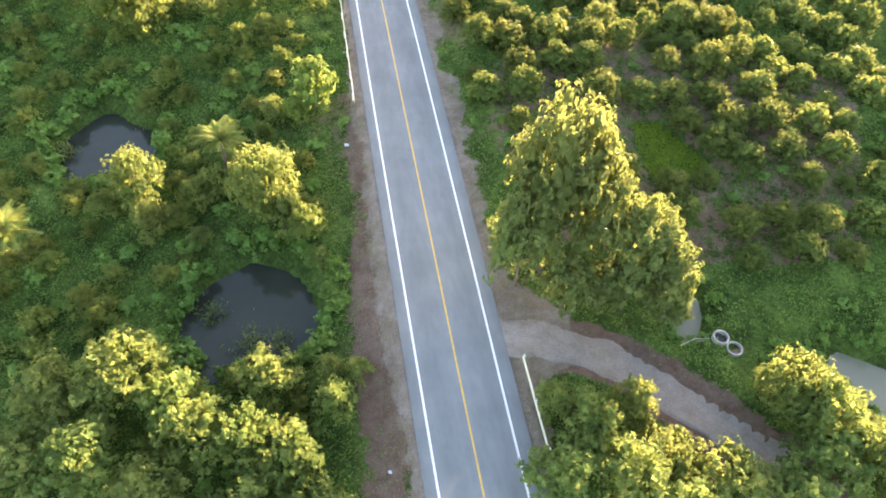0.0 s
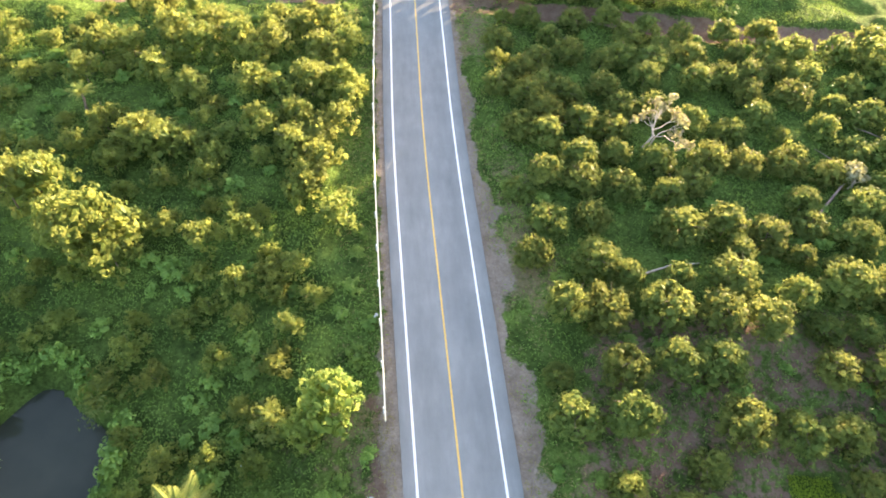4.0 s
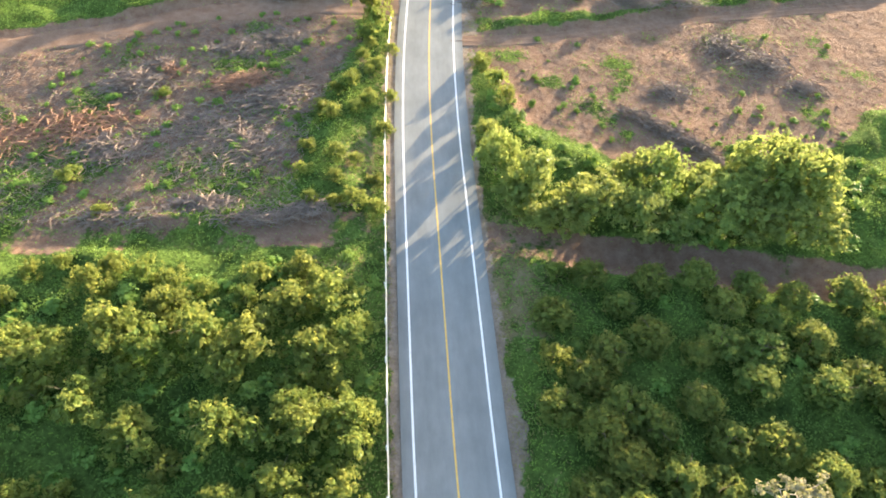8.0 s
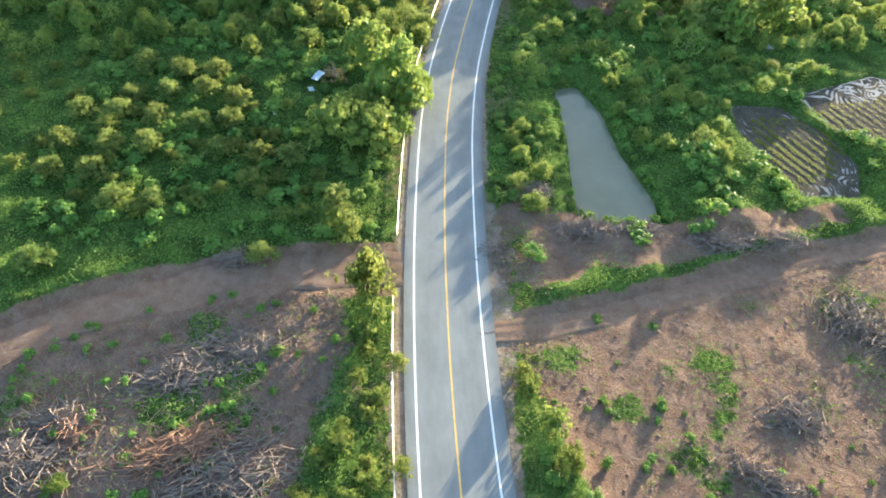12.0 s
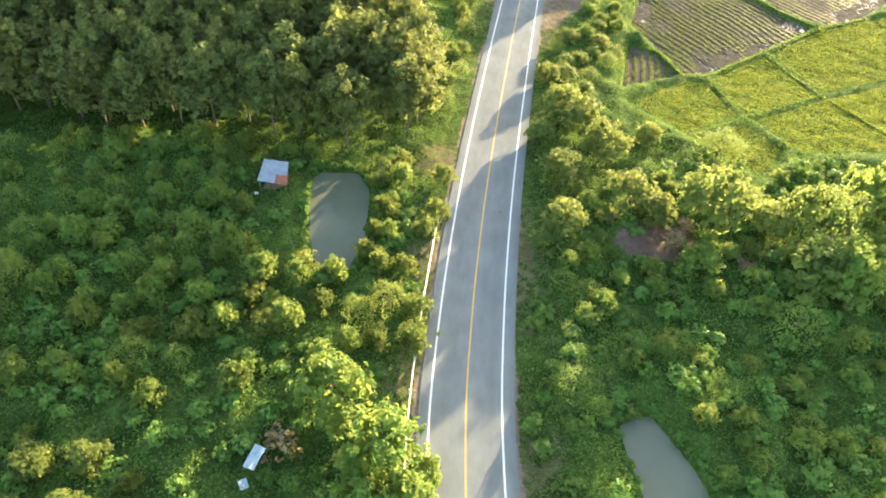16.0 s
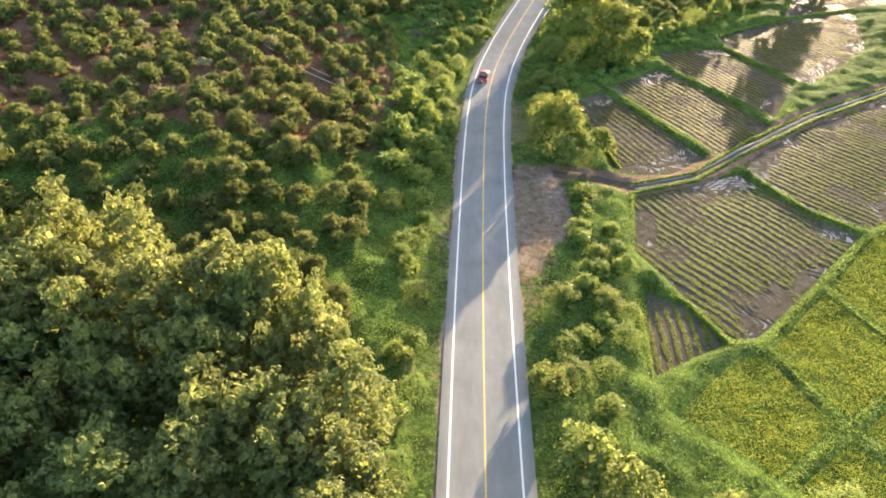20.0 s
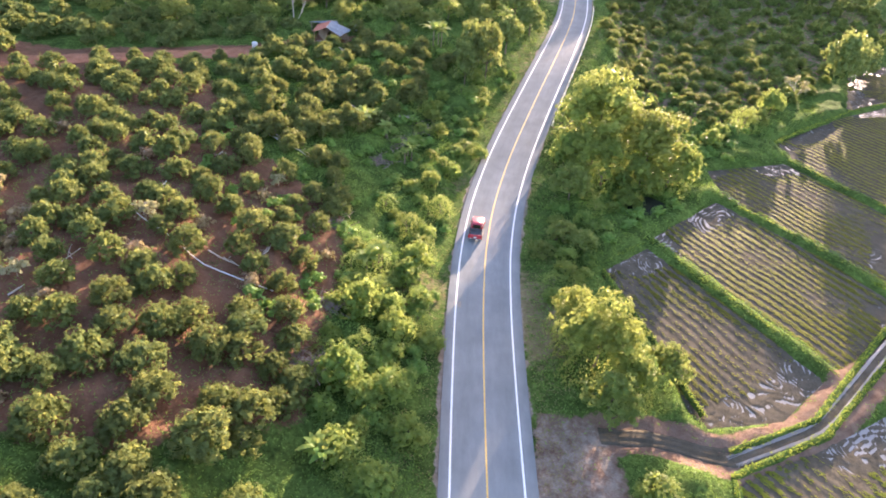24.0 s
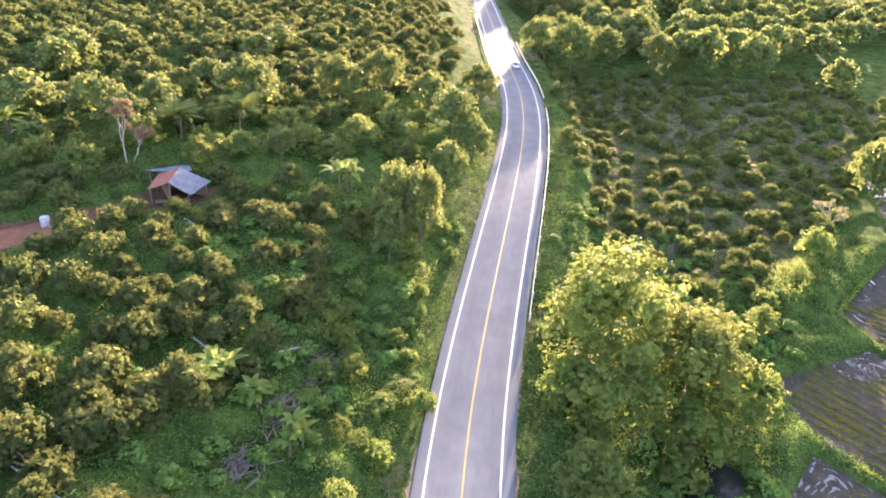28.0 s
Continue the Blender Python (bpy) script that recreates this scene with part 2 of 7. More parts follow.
streak.inputs["Scale"].default_value = (14, 0.35, 1)
l.new(uv, streak.inputs[0])
c = mix(n, l, 0.16, c, ramp(n, l, noise_tex(n, l, 1.0, 5.0, streak.outputs[0]), [(0.3, (0.3,) * 3), (0.7, (0.8,) * 3)]), "OVERLAY")
grain = noise_tex(n, l, 30.0, 2.0, pos)
c = mix(n, l, 0.15, c, ramp(n, l, grain, [(0.3, (0.3,) * 3), (0.7, (0.8,) * 3)]), "OVERLAY")
l.new(c, b.inputs["Base Color"])
b.inputs["Roughness"].default_value, b.inputs["IOR"].default_value = 0.9, 1.15
bump(n, l, b, grain, 0.4, 0.004)


def soil_nodes(n, l, pos, red, pale):
    f = noise_tex(n, l, 0.7, 6.0, pos, 0.7)
    c = mix(n, l, ramp(n, l, f, [(0.3, (0, 0, 0)), (0.7, (1, 1, 1))]), red, pale)
    return mix(n, l, 0.28, c, ramp(n, l, noise_tex(n, l, 5.0, 5.0, pos, 0.7), [(0.3, (0.2,) * 3), (0.72, (0.85,) * 3)]), "OVERLAY")


# ground: turf and bare soil by the painted cover map (red: bare soil, green: gravel, blue: dry grass)
GROUND, n, l, b = material("ground")
pos = n.new("ShaderNodeNewGeometry").outputs["Position"]
att = n.new("ShaderNodeVertexColor")
att.layer_name = "cover"
sep = n.new("ShaderNodeSeparateColor")
l.new(att.outputs[0], sep.inputs[0])
turf = mix(n, l, ramp(n, l, noise_tex(n, l, 0.35, 6.0, pos), [(0.3, (0, 0, 0)), (0.7, (1, 1, 1))]), (0.034, 0.062, 0.016), (0.112, 0.178, 0.040))
turf = mix(n, l, 0.75, turf, ramp(n, l, noise_tex(n, l, 2.4, 6.0, pos, 0.75), [(0.32, (0.12,) * 3), (0.68, (0.88,) * 3)]), "OVERLAY")
soil = soil_nodes(n, l, pos, (0.155, 0.096, 0.066), (0.250, 0.178, 0.134))
red = soil_nodes(n, l, pos, (0.140, 0.072, 0.042), (0.215, 0.122, 0.078))
soil = mix(n, l, att.outputs[1], soil, red)
gravel = soil_nodes(n, l, pos, (0.200, 0.155, 0.115), (0.340, 0.285, 0.230))
dry = soil_nodes(n, l, pos, (0.154, 0.133, 0.063), (0.238, 0.203, 0.119))
edge = noise_tex(n, l, 0.9, 6.0, pos, 0.75)


def masked(base, top, channel):
    k = n.new("ShaderNodeMath")
    k.operation = "ADD"
    l.new(sep.outputs[channel], k.inputs[0])
    l.new(edge, k.inputs[1])
    return mix(n, l, ramp(n, l, k.outputs[0], [(0.88, (0, 0, 0)), (1.08, (1, 1, 1))]), base, top)


c = masked(masked(masked(turf, dry, 2), soil, 0), gravel, 1)
l.new(c, b.inputs["Base Color"])
b.inputs["Roughness"].default_value, b.inputs["IOR"].default_value = 0.95, 1.08
tufts = n.new("ShaderNodeTexVoronoi")
tufts.feature = "SMOOTH_F1"
tufts.inputs["Scale"].default_value = 0.9
warp = mix(n, l, 0.5, pos, n.new("ShaderNodeTexNoise").outputs["Color"], "ADD")
l.new(warp, tufts.inputs["Vector"])
height = n.new("ShaderNodeMath")
height.operation = "MULTIPLY_ADD"
height.inputs[1].default_value = -0.9
l.new(tufts.outputs["Distance"], height.inputs[0])
l.new(noise_tex(n, l, 3.2, 6.0, pos, 0.75), height.inputs[2])
bump(n, l, b, height.outputs[0], 0.9, 0.30)

TRACK_SOIL, n, l, b = material("track_soil")
pos = n.new("ShaderNodeNewGeometry").outputs["Position"]
l.new(soil_nodes(n, l, pos, (0.165, 0.103, 0.070), (0.240, 0.170, 0.126)), b.inputs["Base Color"])
b.inputs["Roughness"].default_value, b.inputs["IOR"].default_value = 0.95, 1.08
bump(n, l, b, noise_tex(n, l, 3.0, 6.0, pos, 0.7), 0.8, 0.08)

RED_SOIL, n, l, b = material("red_soil")
pos = n.new("ShaderNodeNewGeometry").outputs["Position"]
l.new(soil_nodes(n, l, pos, (0.240, 0.105, 0.060), (0.340, 0.175, 0.110)), b.inputs["Base Color"])
b.inputs["Roughness"].default_value, b.inputs["IOR"].default_value = 0.95, 1.08
bump(n, l, b, noise_tex(n, l, 3.0, 6.0, pos, 0.7), 0.8, 0.08)

TRACK_GRAVEL, n, l, b = material("track_gravel")
pos = n.new("ShaderNodeNewGeometry").outputs["Position"]
l.new(soil_nodes(n, l, pos, (0.235, 0.200, 0.165), (0.335, 0.295, 0.250)), b.inputs["Base Color"])
b.inputs["Roughness"].default_value, b.inputs["IOR"].default_value = 0.95, 1.08
bump(n, l, b, noise_tex(n, l, 3.0, 6.0, pos, 0.7), 0.8, 0.06)

MUD, n, l, b = material("mud")
b.inputs["IOR"].default_value = 1.06
pos = n.new("ShaderNodeNewGeometry").outputs["Position"]
l.new(soil_nodes(n, l, pos, (0.066, 0.058, 0.040), (0.118, 0.105, 0.080)), b.inputs["Base Color"])
l.new(ramp(n, l, noise_tex(n, l, 0.5, 4.0, pos), [(0.35, (0.85,) * 3), (0.65, (1.0,) * 3)]), b.inputs["Roughness"])
bump(n, l, b, noise_tex(n, l, 4.0, 5.0, pos, 0.7), 0.8, 0.06)
# ---- plan: the road's line and the lie of the land ----
ROAD_Y = [-400, -60, 17, 50, 88, 134, 154, 173, 190, 203, 219, 236, 249, 270, 294, 311, 325, 339, 350, 363, 384, 400, 420, 436, 455, 482, 552, 620, 760, 1400]
ROAD_X = [70, 21, 4.2, -3.1, -11.2, -19.3, -22.0, -23.6, -24.3, -23.5, -21.9, -19.7, -17.8, -14.6, -10.7, -7.8, -5.2, -1.8, 2.1, 7.6, 17.6, 25.4, 34.6, 41.0, 47.0, 53.0, 71.0, 88.0, 110.0, 220]
LEVEL_Y = [-400, -40, 17, 40, 60, 80, 120, 190, 260, 300, 345, 375, 400, 440, 600, 1400]
LEVEL_Z = [-6, -4, -1, 1.5, 2.8, 3.6, 4.5, 4.6, 3.2, 1.9, 2.0, 4.5, 7.0, 8.5, 12, 20]


def smooth_interp(v, xs, ys, w=6.0):
    """Piecewise line with its corners rounded over about 2 w."""
    return sum(k * np.interp(np.asarray(v, float) + o * w, xs, ys) for o, k in ((-1, .14), (-.6, .2), (-.2, .16), (.2, .16), (.6, .2), (1, .14)))


def road_x(y):
    return smooth_interp(y, ROAD_Y, ROAD_X, 9.0)


def road_z(y):
    return smooth_interp(y, LEVEL_Y, LEVEL_Z, 10.0)


def side(x, y):
    """Signed distance from the road's centre line, to the right positive."""
    h = (road_x(np.asarray(y, float) + 1) - road_x(np.asarray(y, float) - 1)) / 2
    return (x - road_x(y)) / np.sqrt(1 + h * h)


def ground_z(x, y):
    """Height of the bare land, before ponds are cut."""
    x, y = np.asarray(x, float), np.asarray(y, float)
    d = side(x, y)
    z = road_z(y)
    rise = np.interp(-d, [5, 16, 24, 38, 60, 140], [0, 2.3, 5.6, 9, 9.5, 14]) * smooth_interp(y, [250, 290, 350, 400, 440], [0, 1, 1, .5, .45])
    low = smooth_interp(y, [-40, 0, 25, 35, 50, 60, 120, 190, 240, 265, 400, 480, 700, 1400], [-7, -4.5, -2.8, -1.6, 1.2, 2.6, 4.2, 4.2, 3, 1.9, 1.7, 4, 10, 20])
    k = np.clip((d - 7) / 11, 0, 1)
    k = k * k * (3 - 2 * k)
    sink = np.interp(-d, [5, 8, 14, 30], [0, .45, .8, 1]) * smooth_interp(y, [-40, 0, 30, 50, 65, 85], [-5, -4.2, -3.8, -3.6, -1.8, 0])
    return z + rise + sink + (low - z) * k


# ---- mesh tools ----
def value_noise(x, y, size, seed):
    """Smooth random field, 0 to 1, with cells of that size."""
    r = np.random.RandomState(seed).rand(256, 256)
    u, v = np.asarray(x, float) / size, np.asarray(y, float) / size
    i, j = np.floor(u).astype(int), np.floor(v).astype(int)
    fu, fv = u - i, v - j
    fu, fv = fu * fu * (3 - 2 * fu), fv * fv * (3 - 2 * fv)
    i, j, i2, j2 = i % 256, j % 256, (i + 1) % 256, (j + 1) % 256
    return (r[i, j] * (1 - fu) + r[i2, j] * fu) * (1 - fv) + (r[i, j2] * (1 - fu) + r[i2, j2] * fu) * fv


def inside(poly, x, y):
    x, y = np.asarray(x, float), np.asarray(y, float)
    hit = np.zeros(x.shape, bool)
    py = [p[1] for p in poly]
    some = (y > min(py)) & (y < max(py))
    if not some.any():
        return hit
    if x.ndim and not some.all():
        hit[some] = inside(poly, x[some], y[some])
        return hit
    for (x1, y1), (x2, y2) in zip(poly, poly[1:] + poly[:1]):
        cut = (y1 > y) != (y2 > y)
        hit ^= cut & (x < (x2 - x1) * (y - y1) / ((y2 - y1) or 1e-9) + x1)
    return hit


def edge_distance(poly, x, y, closed=True):
    """Distance from the outline of a polygon, or from a line, up to about 9."""
    x, y = np.asarray(x, float), np.asarray(y, float)
    best = np.full(x.shape, 9.0)
    px, py = [p[0] for p in poly], [p[1] for p in poly]
    box_ = (x > min(px) - 9) & (x < max(px) + 9) & (y > min(py) - 9) & (y < max(py) + 9)
    if not box_.any():
        return best
    if x.ndim and not box_.all():
        best[box_] = edge_distance(poly, x[box_], y[box_], closed)
        return best
    for (x1, y1), (x2, y2) in zip(poly, poly[1:] + (poly[:1] if closed else [])):
        dx, dy = x2 - x1, y2 - y1
        t = np.clip(((x - x1) * dx + (y - y1) * dy) / (dx * dx + dy * dy + 1e-9), 0, 1)
        best = np.minimum(best, np.hypot(x - x1 - t * dx, y - y1 - t * dy))
    return best


def signed(poly, x, y):
    return np.where(inside(poly, x, y), -1, 1) * edge_distance(poly, x, y)


def array_mesh(name, verts, faces, mat, smooth=False):
    """A mesh from arrays: verts (n, 3), faces (m, k) of one size."""
    verts, faces = np.asarray(verts, np.float32), np.asarray(faces, np.int32)
    me = bpy.data.meshes.new(name)
    k = faces.shape[1]
    me.vertices.add(len(verts))
    me.vertices.foreach_set("co", verts.ravel())
    me.loops.add(faces.size)
    me.loops.foreach_set("vertex_index", faces.ravel())
    me.polygons.add(len(faces))
    me.polygons.foreach_set("loop_start", np.arange(0, faces.size, k, dtype=np.int32))
    me.polygons.foreach_set("use_smooth", np.full(len(faces), smooth))
    me.materials.append(mat)
    me.update(calc_edges=True)
    return me


def kite_mesh(name, verts, mat):
    return array_mesh(name, verts, np.arange(len(verts)).reshape(-1, 4), mat)


def part(name, bm, mat, parent, label="", smooth=False):
    """Links a bmesh as one mesh object under a thing or a part."""
    me = bpy.data.meshes.new(name)
    bm.to_mesh(me)
    bm.free()
    me.materials.append(mat)
    me.polygons.foreach_set("use_smooth", np.full(len(me.polygons), smooth))
    return hang(name, me, parent, label)


def hang(name, me, parent, label=""):
    ob = new(name, me)
    ob.parent = parent
    return tagged(ob, label=label) if label else ob


def tube(path, radii, sides=6):
    """Vertices and quads of a round bar along a path."""
    path = [Vector(p) for p in path]
    vs, fs = [], []
    for i, (p, r) in enumerate(zip(path, radii)):
        d = (path[min(i + 1, len(path) - 1)] - path[max(i - 1, 0)]).normalized()
        u = d.orthogonal().normalized()
        w = d.cross(u)
        for k in range(sides):
            q = 2 * math.pi * k / sides
            vs.append(p + r * (math.cos(q) * u + math.sin(q) * w))
    for i in range(len(path) - 1):
        for k in range(sides):
            o, k2 = i * sides, (k + 1) % sides
            fs.append((o + k, o + k2, o + sides + k2, o + sides + k))
    return vs, fs


def tubes_mesh(name, bars, mat, sides=6, smooth=True):
    vs, fs = [], []
    for path, radii in bars:
        v, f = tube(path, radii, sides)
        fs += [tuple(i + len(vs) for i in q) for q in f]
        vs += v
    return array_mesh(name, [tuple(v) for v in vs], fs, mat, smooth)


def box(bm, x0, x1, y0, y1, z0, z1, bevel=0.0, taper=1.0):
    """Adds a box to a bmesh; its top may be narrower by taper; edges rounded by bevel."""
    cx, cy = (x0 + x1) / 2, (y0 + y1) / 2
    made = bmesh.ops.create_cube(bm, size=1.0)["verts"]
    for v in made:
        k = taper if v.co.z > 0 else 1.0
        v.co = Vector((cx + v.co.x * (x1 - x0) * k, cy + v.co.y * (y1 - y0) * k, z0 + (v.co.z + 0.5) * (z1 - z0)))
    if bevel:
        es = {e for v in made for e in v.link_edges}
        bmesh.ops.bevel(bm, geom=list(es), offset=bevel, segments=2, affect="EDGES", profile=0.6)
    return made


def boxed(*args, **kw):
    bm = bmesh.new()
    box(bm, *args, **kw)
    return bm


def strip_mesh(name, ys, left, right, lift, mat, x_of=road_x, z_of=road_z, skirt=0.0):
    """A ribbon along the road between two offsets from its centre line."""
    ys = np.asarray(ys, float)
    h = (x_of(ys + 1) - x_of(ys - 1)) / 2
    nx, ny = 1 / np.sqrt(1 + h * h), -h / np.sqrt(1 + h * h)
    cols = [(left, -skirt)] * bool(skirt) + [(left, lift), (0.5 * (left + right), lift), (right, lift)] + [(right, -skirt)] * bool(skirt)
    vs = np.concatenate([np.stack([x_of(ys) + o * nx, ys + o * ny, z_of(ys + o * ny) + dz], 1) for o, dz in cols])
    m, fs = len(ys), []
    for c in range(len(cols) - 1):
        i = np.arange(m - 1) + c * m
        fs.append(np.stack([i, i + m, i + m + 1, i + 1], 1))
    me = array_mesh(name, vs, np.concatenate(fs), mat, False)
    lay = me.uv_layers.new(name="UVMap")
    u = np.repeat([(o - left) / (right - left) for o, _ in cols], m)
    v = np.tile(ys, len(cols))
    idx = np.empty(len(me.loops), np.int32)
    me.loops.foreach_get("vertex_index", idx)
    lay.data.foreach_set("uv", np.stack([u[idx], v[idx]], 1).astype(np.float32).ravel())
    return me


# ---- plan: ponds, tracks, fields, clearings ----
POND_A = [(-22.4, 28.6), (-21.6, 32.8), (-18.6, 36.4), (-15.6, 36.2), (-12.6, 35), (-10.4, 32.4), (-9.8, 29.6), (-11.4, 25.6), (-14.6, 24.6), (-18.6, 23.6), (-21, 25.4)]
POND_B = [(-42.8, 48), (-42.7, 51.4), (-41.8, 55.4), (-40.6, 57.5), (-38.2, 57.2), (-36.2, 55.2), (-33.2, 53.6), (-32.2, 49.6), (-33.6, 46.6), (-36.4, 44.6), (-39.6, 45)]
POND_C = [(23.6, 29.4), (24.2, 31.6), (25.2, 33.4), (26.4, 34.8), (27.4, 34.4), (26.9, 31.6), (25.8, 29.4), (24.6, 28.8)]
POND_D = [(38.4, 30.2), (41.8, 28.6), (46, 26.2), (44.4, 20.8), (40.4, 22.4), (37.2, 26.4)]
POND_E = [(-9.6, 195), (-5.9, 196.3), (-2.6, 190.5), (-0.7, 182), (2.6, 173.8), (2.7, 170.4), (-3.6, 168.7), (-8, 170.4), (-8.1, 176.1), (-8.2, 184.1)]
POND_F = [(-43.3, 228.5), (-42.4, 229.9), (-37.5, 230.1), (-35.7, 226.5), (-35.4, 218.4), (-36.1, 213.4), (-38.1, 211.5), (-40.6, 211.9), (-41.8, 215.3), (-42.9, 222)]
POND_H = [(23.1, 347.3), (26.8, 348), (28.8, 345.4), (26.6, 342.1), (20.3, 342.9)]
PONDS = [(POND_A, 0.7, DARK_WATER, "dark still pond ringed by overhanging scrub"), (POND_B, 0.7, DARK_WATER, "dark still pond among creepers"), (POND_C, 0.5, MILKY_WATER, "narrow milky green pond beside the gravel track"), (POND_D, 0.6, MILKY_WATER, "milky green pond with bare banks"), (POND_E, 0.6, MILKY_WATER, "long milky green pond beside the cleared plot"), (POND_F, 0.5, MILKY_WATER, "rectangular milky fish pond near the tin shed"), (POND_H, 0.4, DARK_WATER, "small dark pool under a big tree")]
TRACK_LEFT = [(-150, 112), (-90, 131), (-63.8, 144.9), (-57.7, 148.8), (-53.5, 151.3), (-47.5, 154.1), (-41.5, 156), (-35.5, 157.3), (-27, 159)]
TRACK_RIGHT = [(-18.6, 151.5), (-13.1, 152.6), (-8.1, 154.4), (-2.2, 156.6), (7.2, 160.6), (16.1, 164.7), (25.8, 168.1), (35.7, 171.6), (70, 183), (130, 200)]
TRACK_START = [(4.5, 26.6), (10.3, 26.1), (14.2, 26.1), (17.9, 25.5), (21.5, 23.6), (24.9, 21.1), (28, 18.8), (34, 13), (45, 3)]
STRIP_LEFT = [(-90, 104), (-55, 109.8), (-40.7, 111.7), (-25.2, 115.5)]
STRIP_RIGHT = [(-10.5, 116.3), (4.9, 115.8), (23.9, 116), (60, 118)]
HOUSE_PATH = [(-90, 372), (-45, 384.5), (-37.2, 387), (-30.3, 390.3), (-25.5, 394.7)]
PADDY_TRACK = [(2, 301), (8, 300), (14.1, 296.8), (25.6, 299.8), (42.9, 311.3), (60.8, 322.3), (90, 337), (130, 355)]
CLEAR_LEFT = [(-120, 118), (-74.8, 136), (-60.8, 146.3), (-49, 153.2), (-33.2, 155.8), (-30.5, 149), (-33.5, 130.8), (-32, 118.3), (-41.7, 114.4), (-55.7, 111.1), (-120, 102)]
CLEAR_RIGHT = [(-16.5, 152.3), (-4, 156), (19.1, 165), (46.6, 174), (100, 190), (100, 160), (37.2, 146), (30, 135), (12.9, 130), (4, 131), (-7.7, 135), (-11.8, 144.7)]
PULLOUT = [(-3.4, 304), (2.9, 302.4), (2.2, 292), (0.7, 285), (-4.7, 278.5), (-6.5, 274.5), (-9, 274), (-7.6, 290)]
HOUSE_YARD = [(-75, 374), (-45.3, 382), (-40, 382), (-34, 387), (-26, 390), (-21, 392), (-19, 397), (-26, 399), (-30, 394), (-38, 390), (-50, 388), (-75, 382)]
ORCHARD_BARE = [(12, 36), (45, 36), (52, 66), (30, 72), (6, 68), (4, 52)]
HILL_BARE = [(-26, 302), (-22, 326), (-22, 336), (-34, 346), (-44, 372), (-60, 384), (-130, 384), (-130, 300), (-58, 298), (-40, 296)]
BRUSH_STRIP = [(-17, 157), (-8, 159.5), (2, 163), (16, 168.2), (26, 171.6), (24, 175), (8, 170.6), (-3, 168.2), (-10, 170), (-15, 173), (-18, 166)]
BROWN_GAP = [(-6, 219), (-2, 222.6), (3.6, 222), (5, 218.4), (1, 216.4), (-4, 216.6)]
FAR_ORCHARD = [(30, 374), (60, 374), (86, 394), (150, 442), (160, 478), (64, 478), (46, 420)]
# ploughed wet fields: outline, direction of the rows, wetness
FIELD_A = [(11.4, 327.9), (20.8, 333.6), (31.2, 306.3), (22.5, 301), (13.7, 300.8), (12.6, 303), (13.3, 313.4)]
FIELD_B = [(22.6, 336), (38, 346.2), (45.2, 332.4), (49.8, 318.5), (45.2, 313.2), (33.4, 307.6)]
FIELD_C = [(41.5, 356.6), (58.6, 359.2), (66.4, 338.9), (52.3, 321.4), (46.9, 334), (39.7, 347.6)]
FIELD_D = [(61.7, 368.1), (88.2, 381.6), (116, 392), (100, 362), (69.8, 338), (60.6, 359.6)]
FIELD_E = [(88.6, 383.4), (106.1, 407.4), (144.7, 426), (160, 410), (117.1, 394)]
FIELD_P = [(13.8, 294.6), (25.8, 298.2), (34.6, 301.4), (39.6, 290), (45.6, 283.4), (30.3, 271.9), (18.4, 263), (14.8, 263.2), (12.2, 270.2), (8.9, 281.3)]
FIELD_Q = [(36, 303.2), (43.4, 309.6), (61.2, 320.6), (90, 335), (84, 312), (58, 289.4), (47.6, 284.6), (40.8, 291)]
FIELD_R = [(7.2, 272.6), (11.4, 269.6), (13.8, 262.6), (2.6, 257.4)]
FIELD_S = [(15.9, 194.9), (23.3, 195.5), (28.6, 190.1), (31.2, 184), (29.2, 177.5), (21.5, 176.6), (19, 181.4), (15.8, 188.4)]
FIELD_T = [(26.6, 199), (40.5, 205.9), (48, 203.8), (44, 188), (38.3, 186.9), (29.8, 191.3)]
FIELDS = [(FIELD_A, (0.35, -0.93), 0.0), (FIELD_B, (0.36, -0.93), 0.0), (FIELD_C, (0.40, -0.91), 0.0), (FIELD_D, (0.42, -0.9), 0.004), (FIELD_E, (0.5, -0.86), 0.012), (FIELD_P, (0.50, -0.86), 0.0), (FIELD_Q, (0.55, -0.83), 0.0), (FIELD_R, (-0.2, -0.98), -0.05), (FIELD_S, (0.55, -0.83), 0.0), (FIELD_T, (0.5, -0.86), 0.0)]
# green rice plots
RICE_A = [(18.9, 261.3), (31.2, 270.6), (35.6, 257.9), (21.6, 250.6)]
RICE_B = [(3.2, 252.4), (14, 260.3), (17.4, 260), (19.6, 249.9), (10, 244.3)]
RICE_C = [(32.6, 271.6), (46, 281.9), (58, 287.6), (78, 296), (64, 270), (37.4, 259.2)]
RICE_D = [(22.4, 249.2), (37, 257), (58, 266.4), (46, 243), (26, 240.8)]
RICE_E = [(10.8, 242.9), (20, 247.8), (23.6, 241), (18, 234.4)]
RICE_F = [(24, 206), (42, 212), (60, 214), (52, 206), (36, 206)]
RICES = [RICE_A, RICE_B, RICE_C, RICE_D, RICE_E, RICE_F]
LAWN = [(22.4, 55.6), (25.8, 55.9), (30.5, 50.2), (28.7, 47.5), (23.7, 47.1), (22.5, 51.3)]
SOUTH_VERGE = [(-3, 2), (2, 2), (-2.5, 30), (-8.6, 58), (-11.8, 58), (-9, 42), (-6.4, 24)]
JUNCTION = [(4.6, 33), (8.2, 31.6), (12.6, 28.8), (13, 24.6), (9.4, 22.6), (6.4, 20.6)]
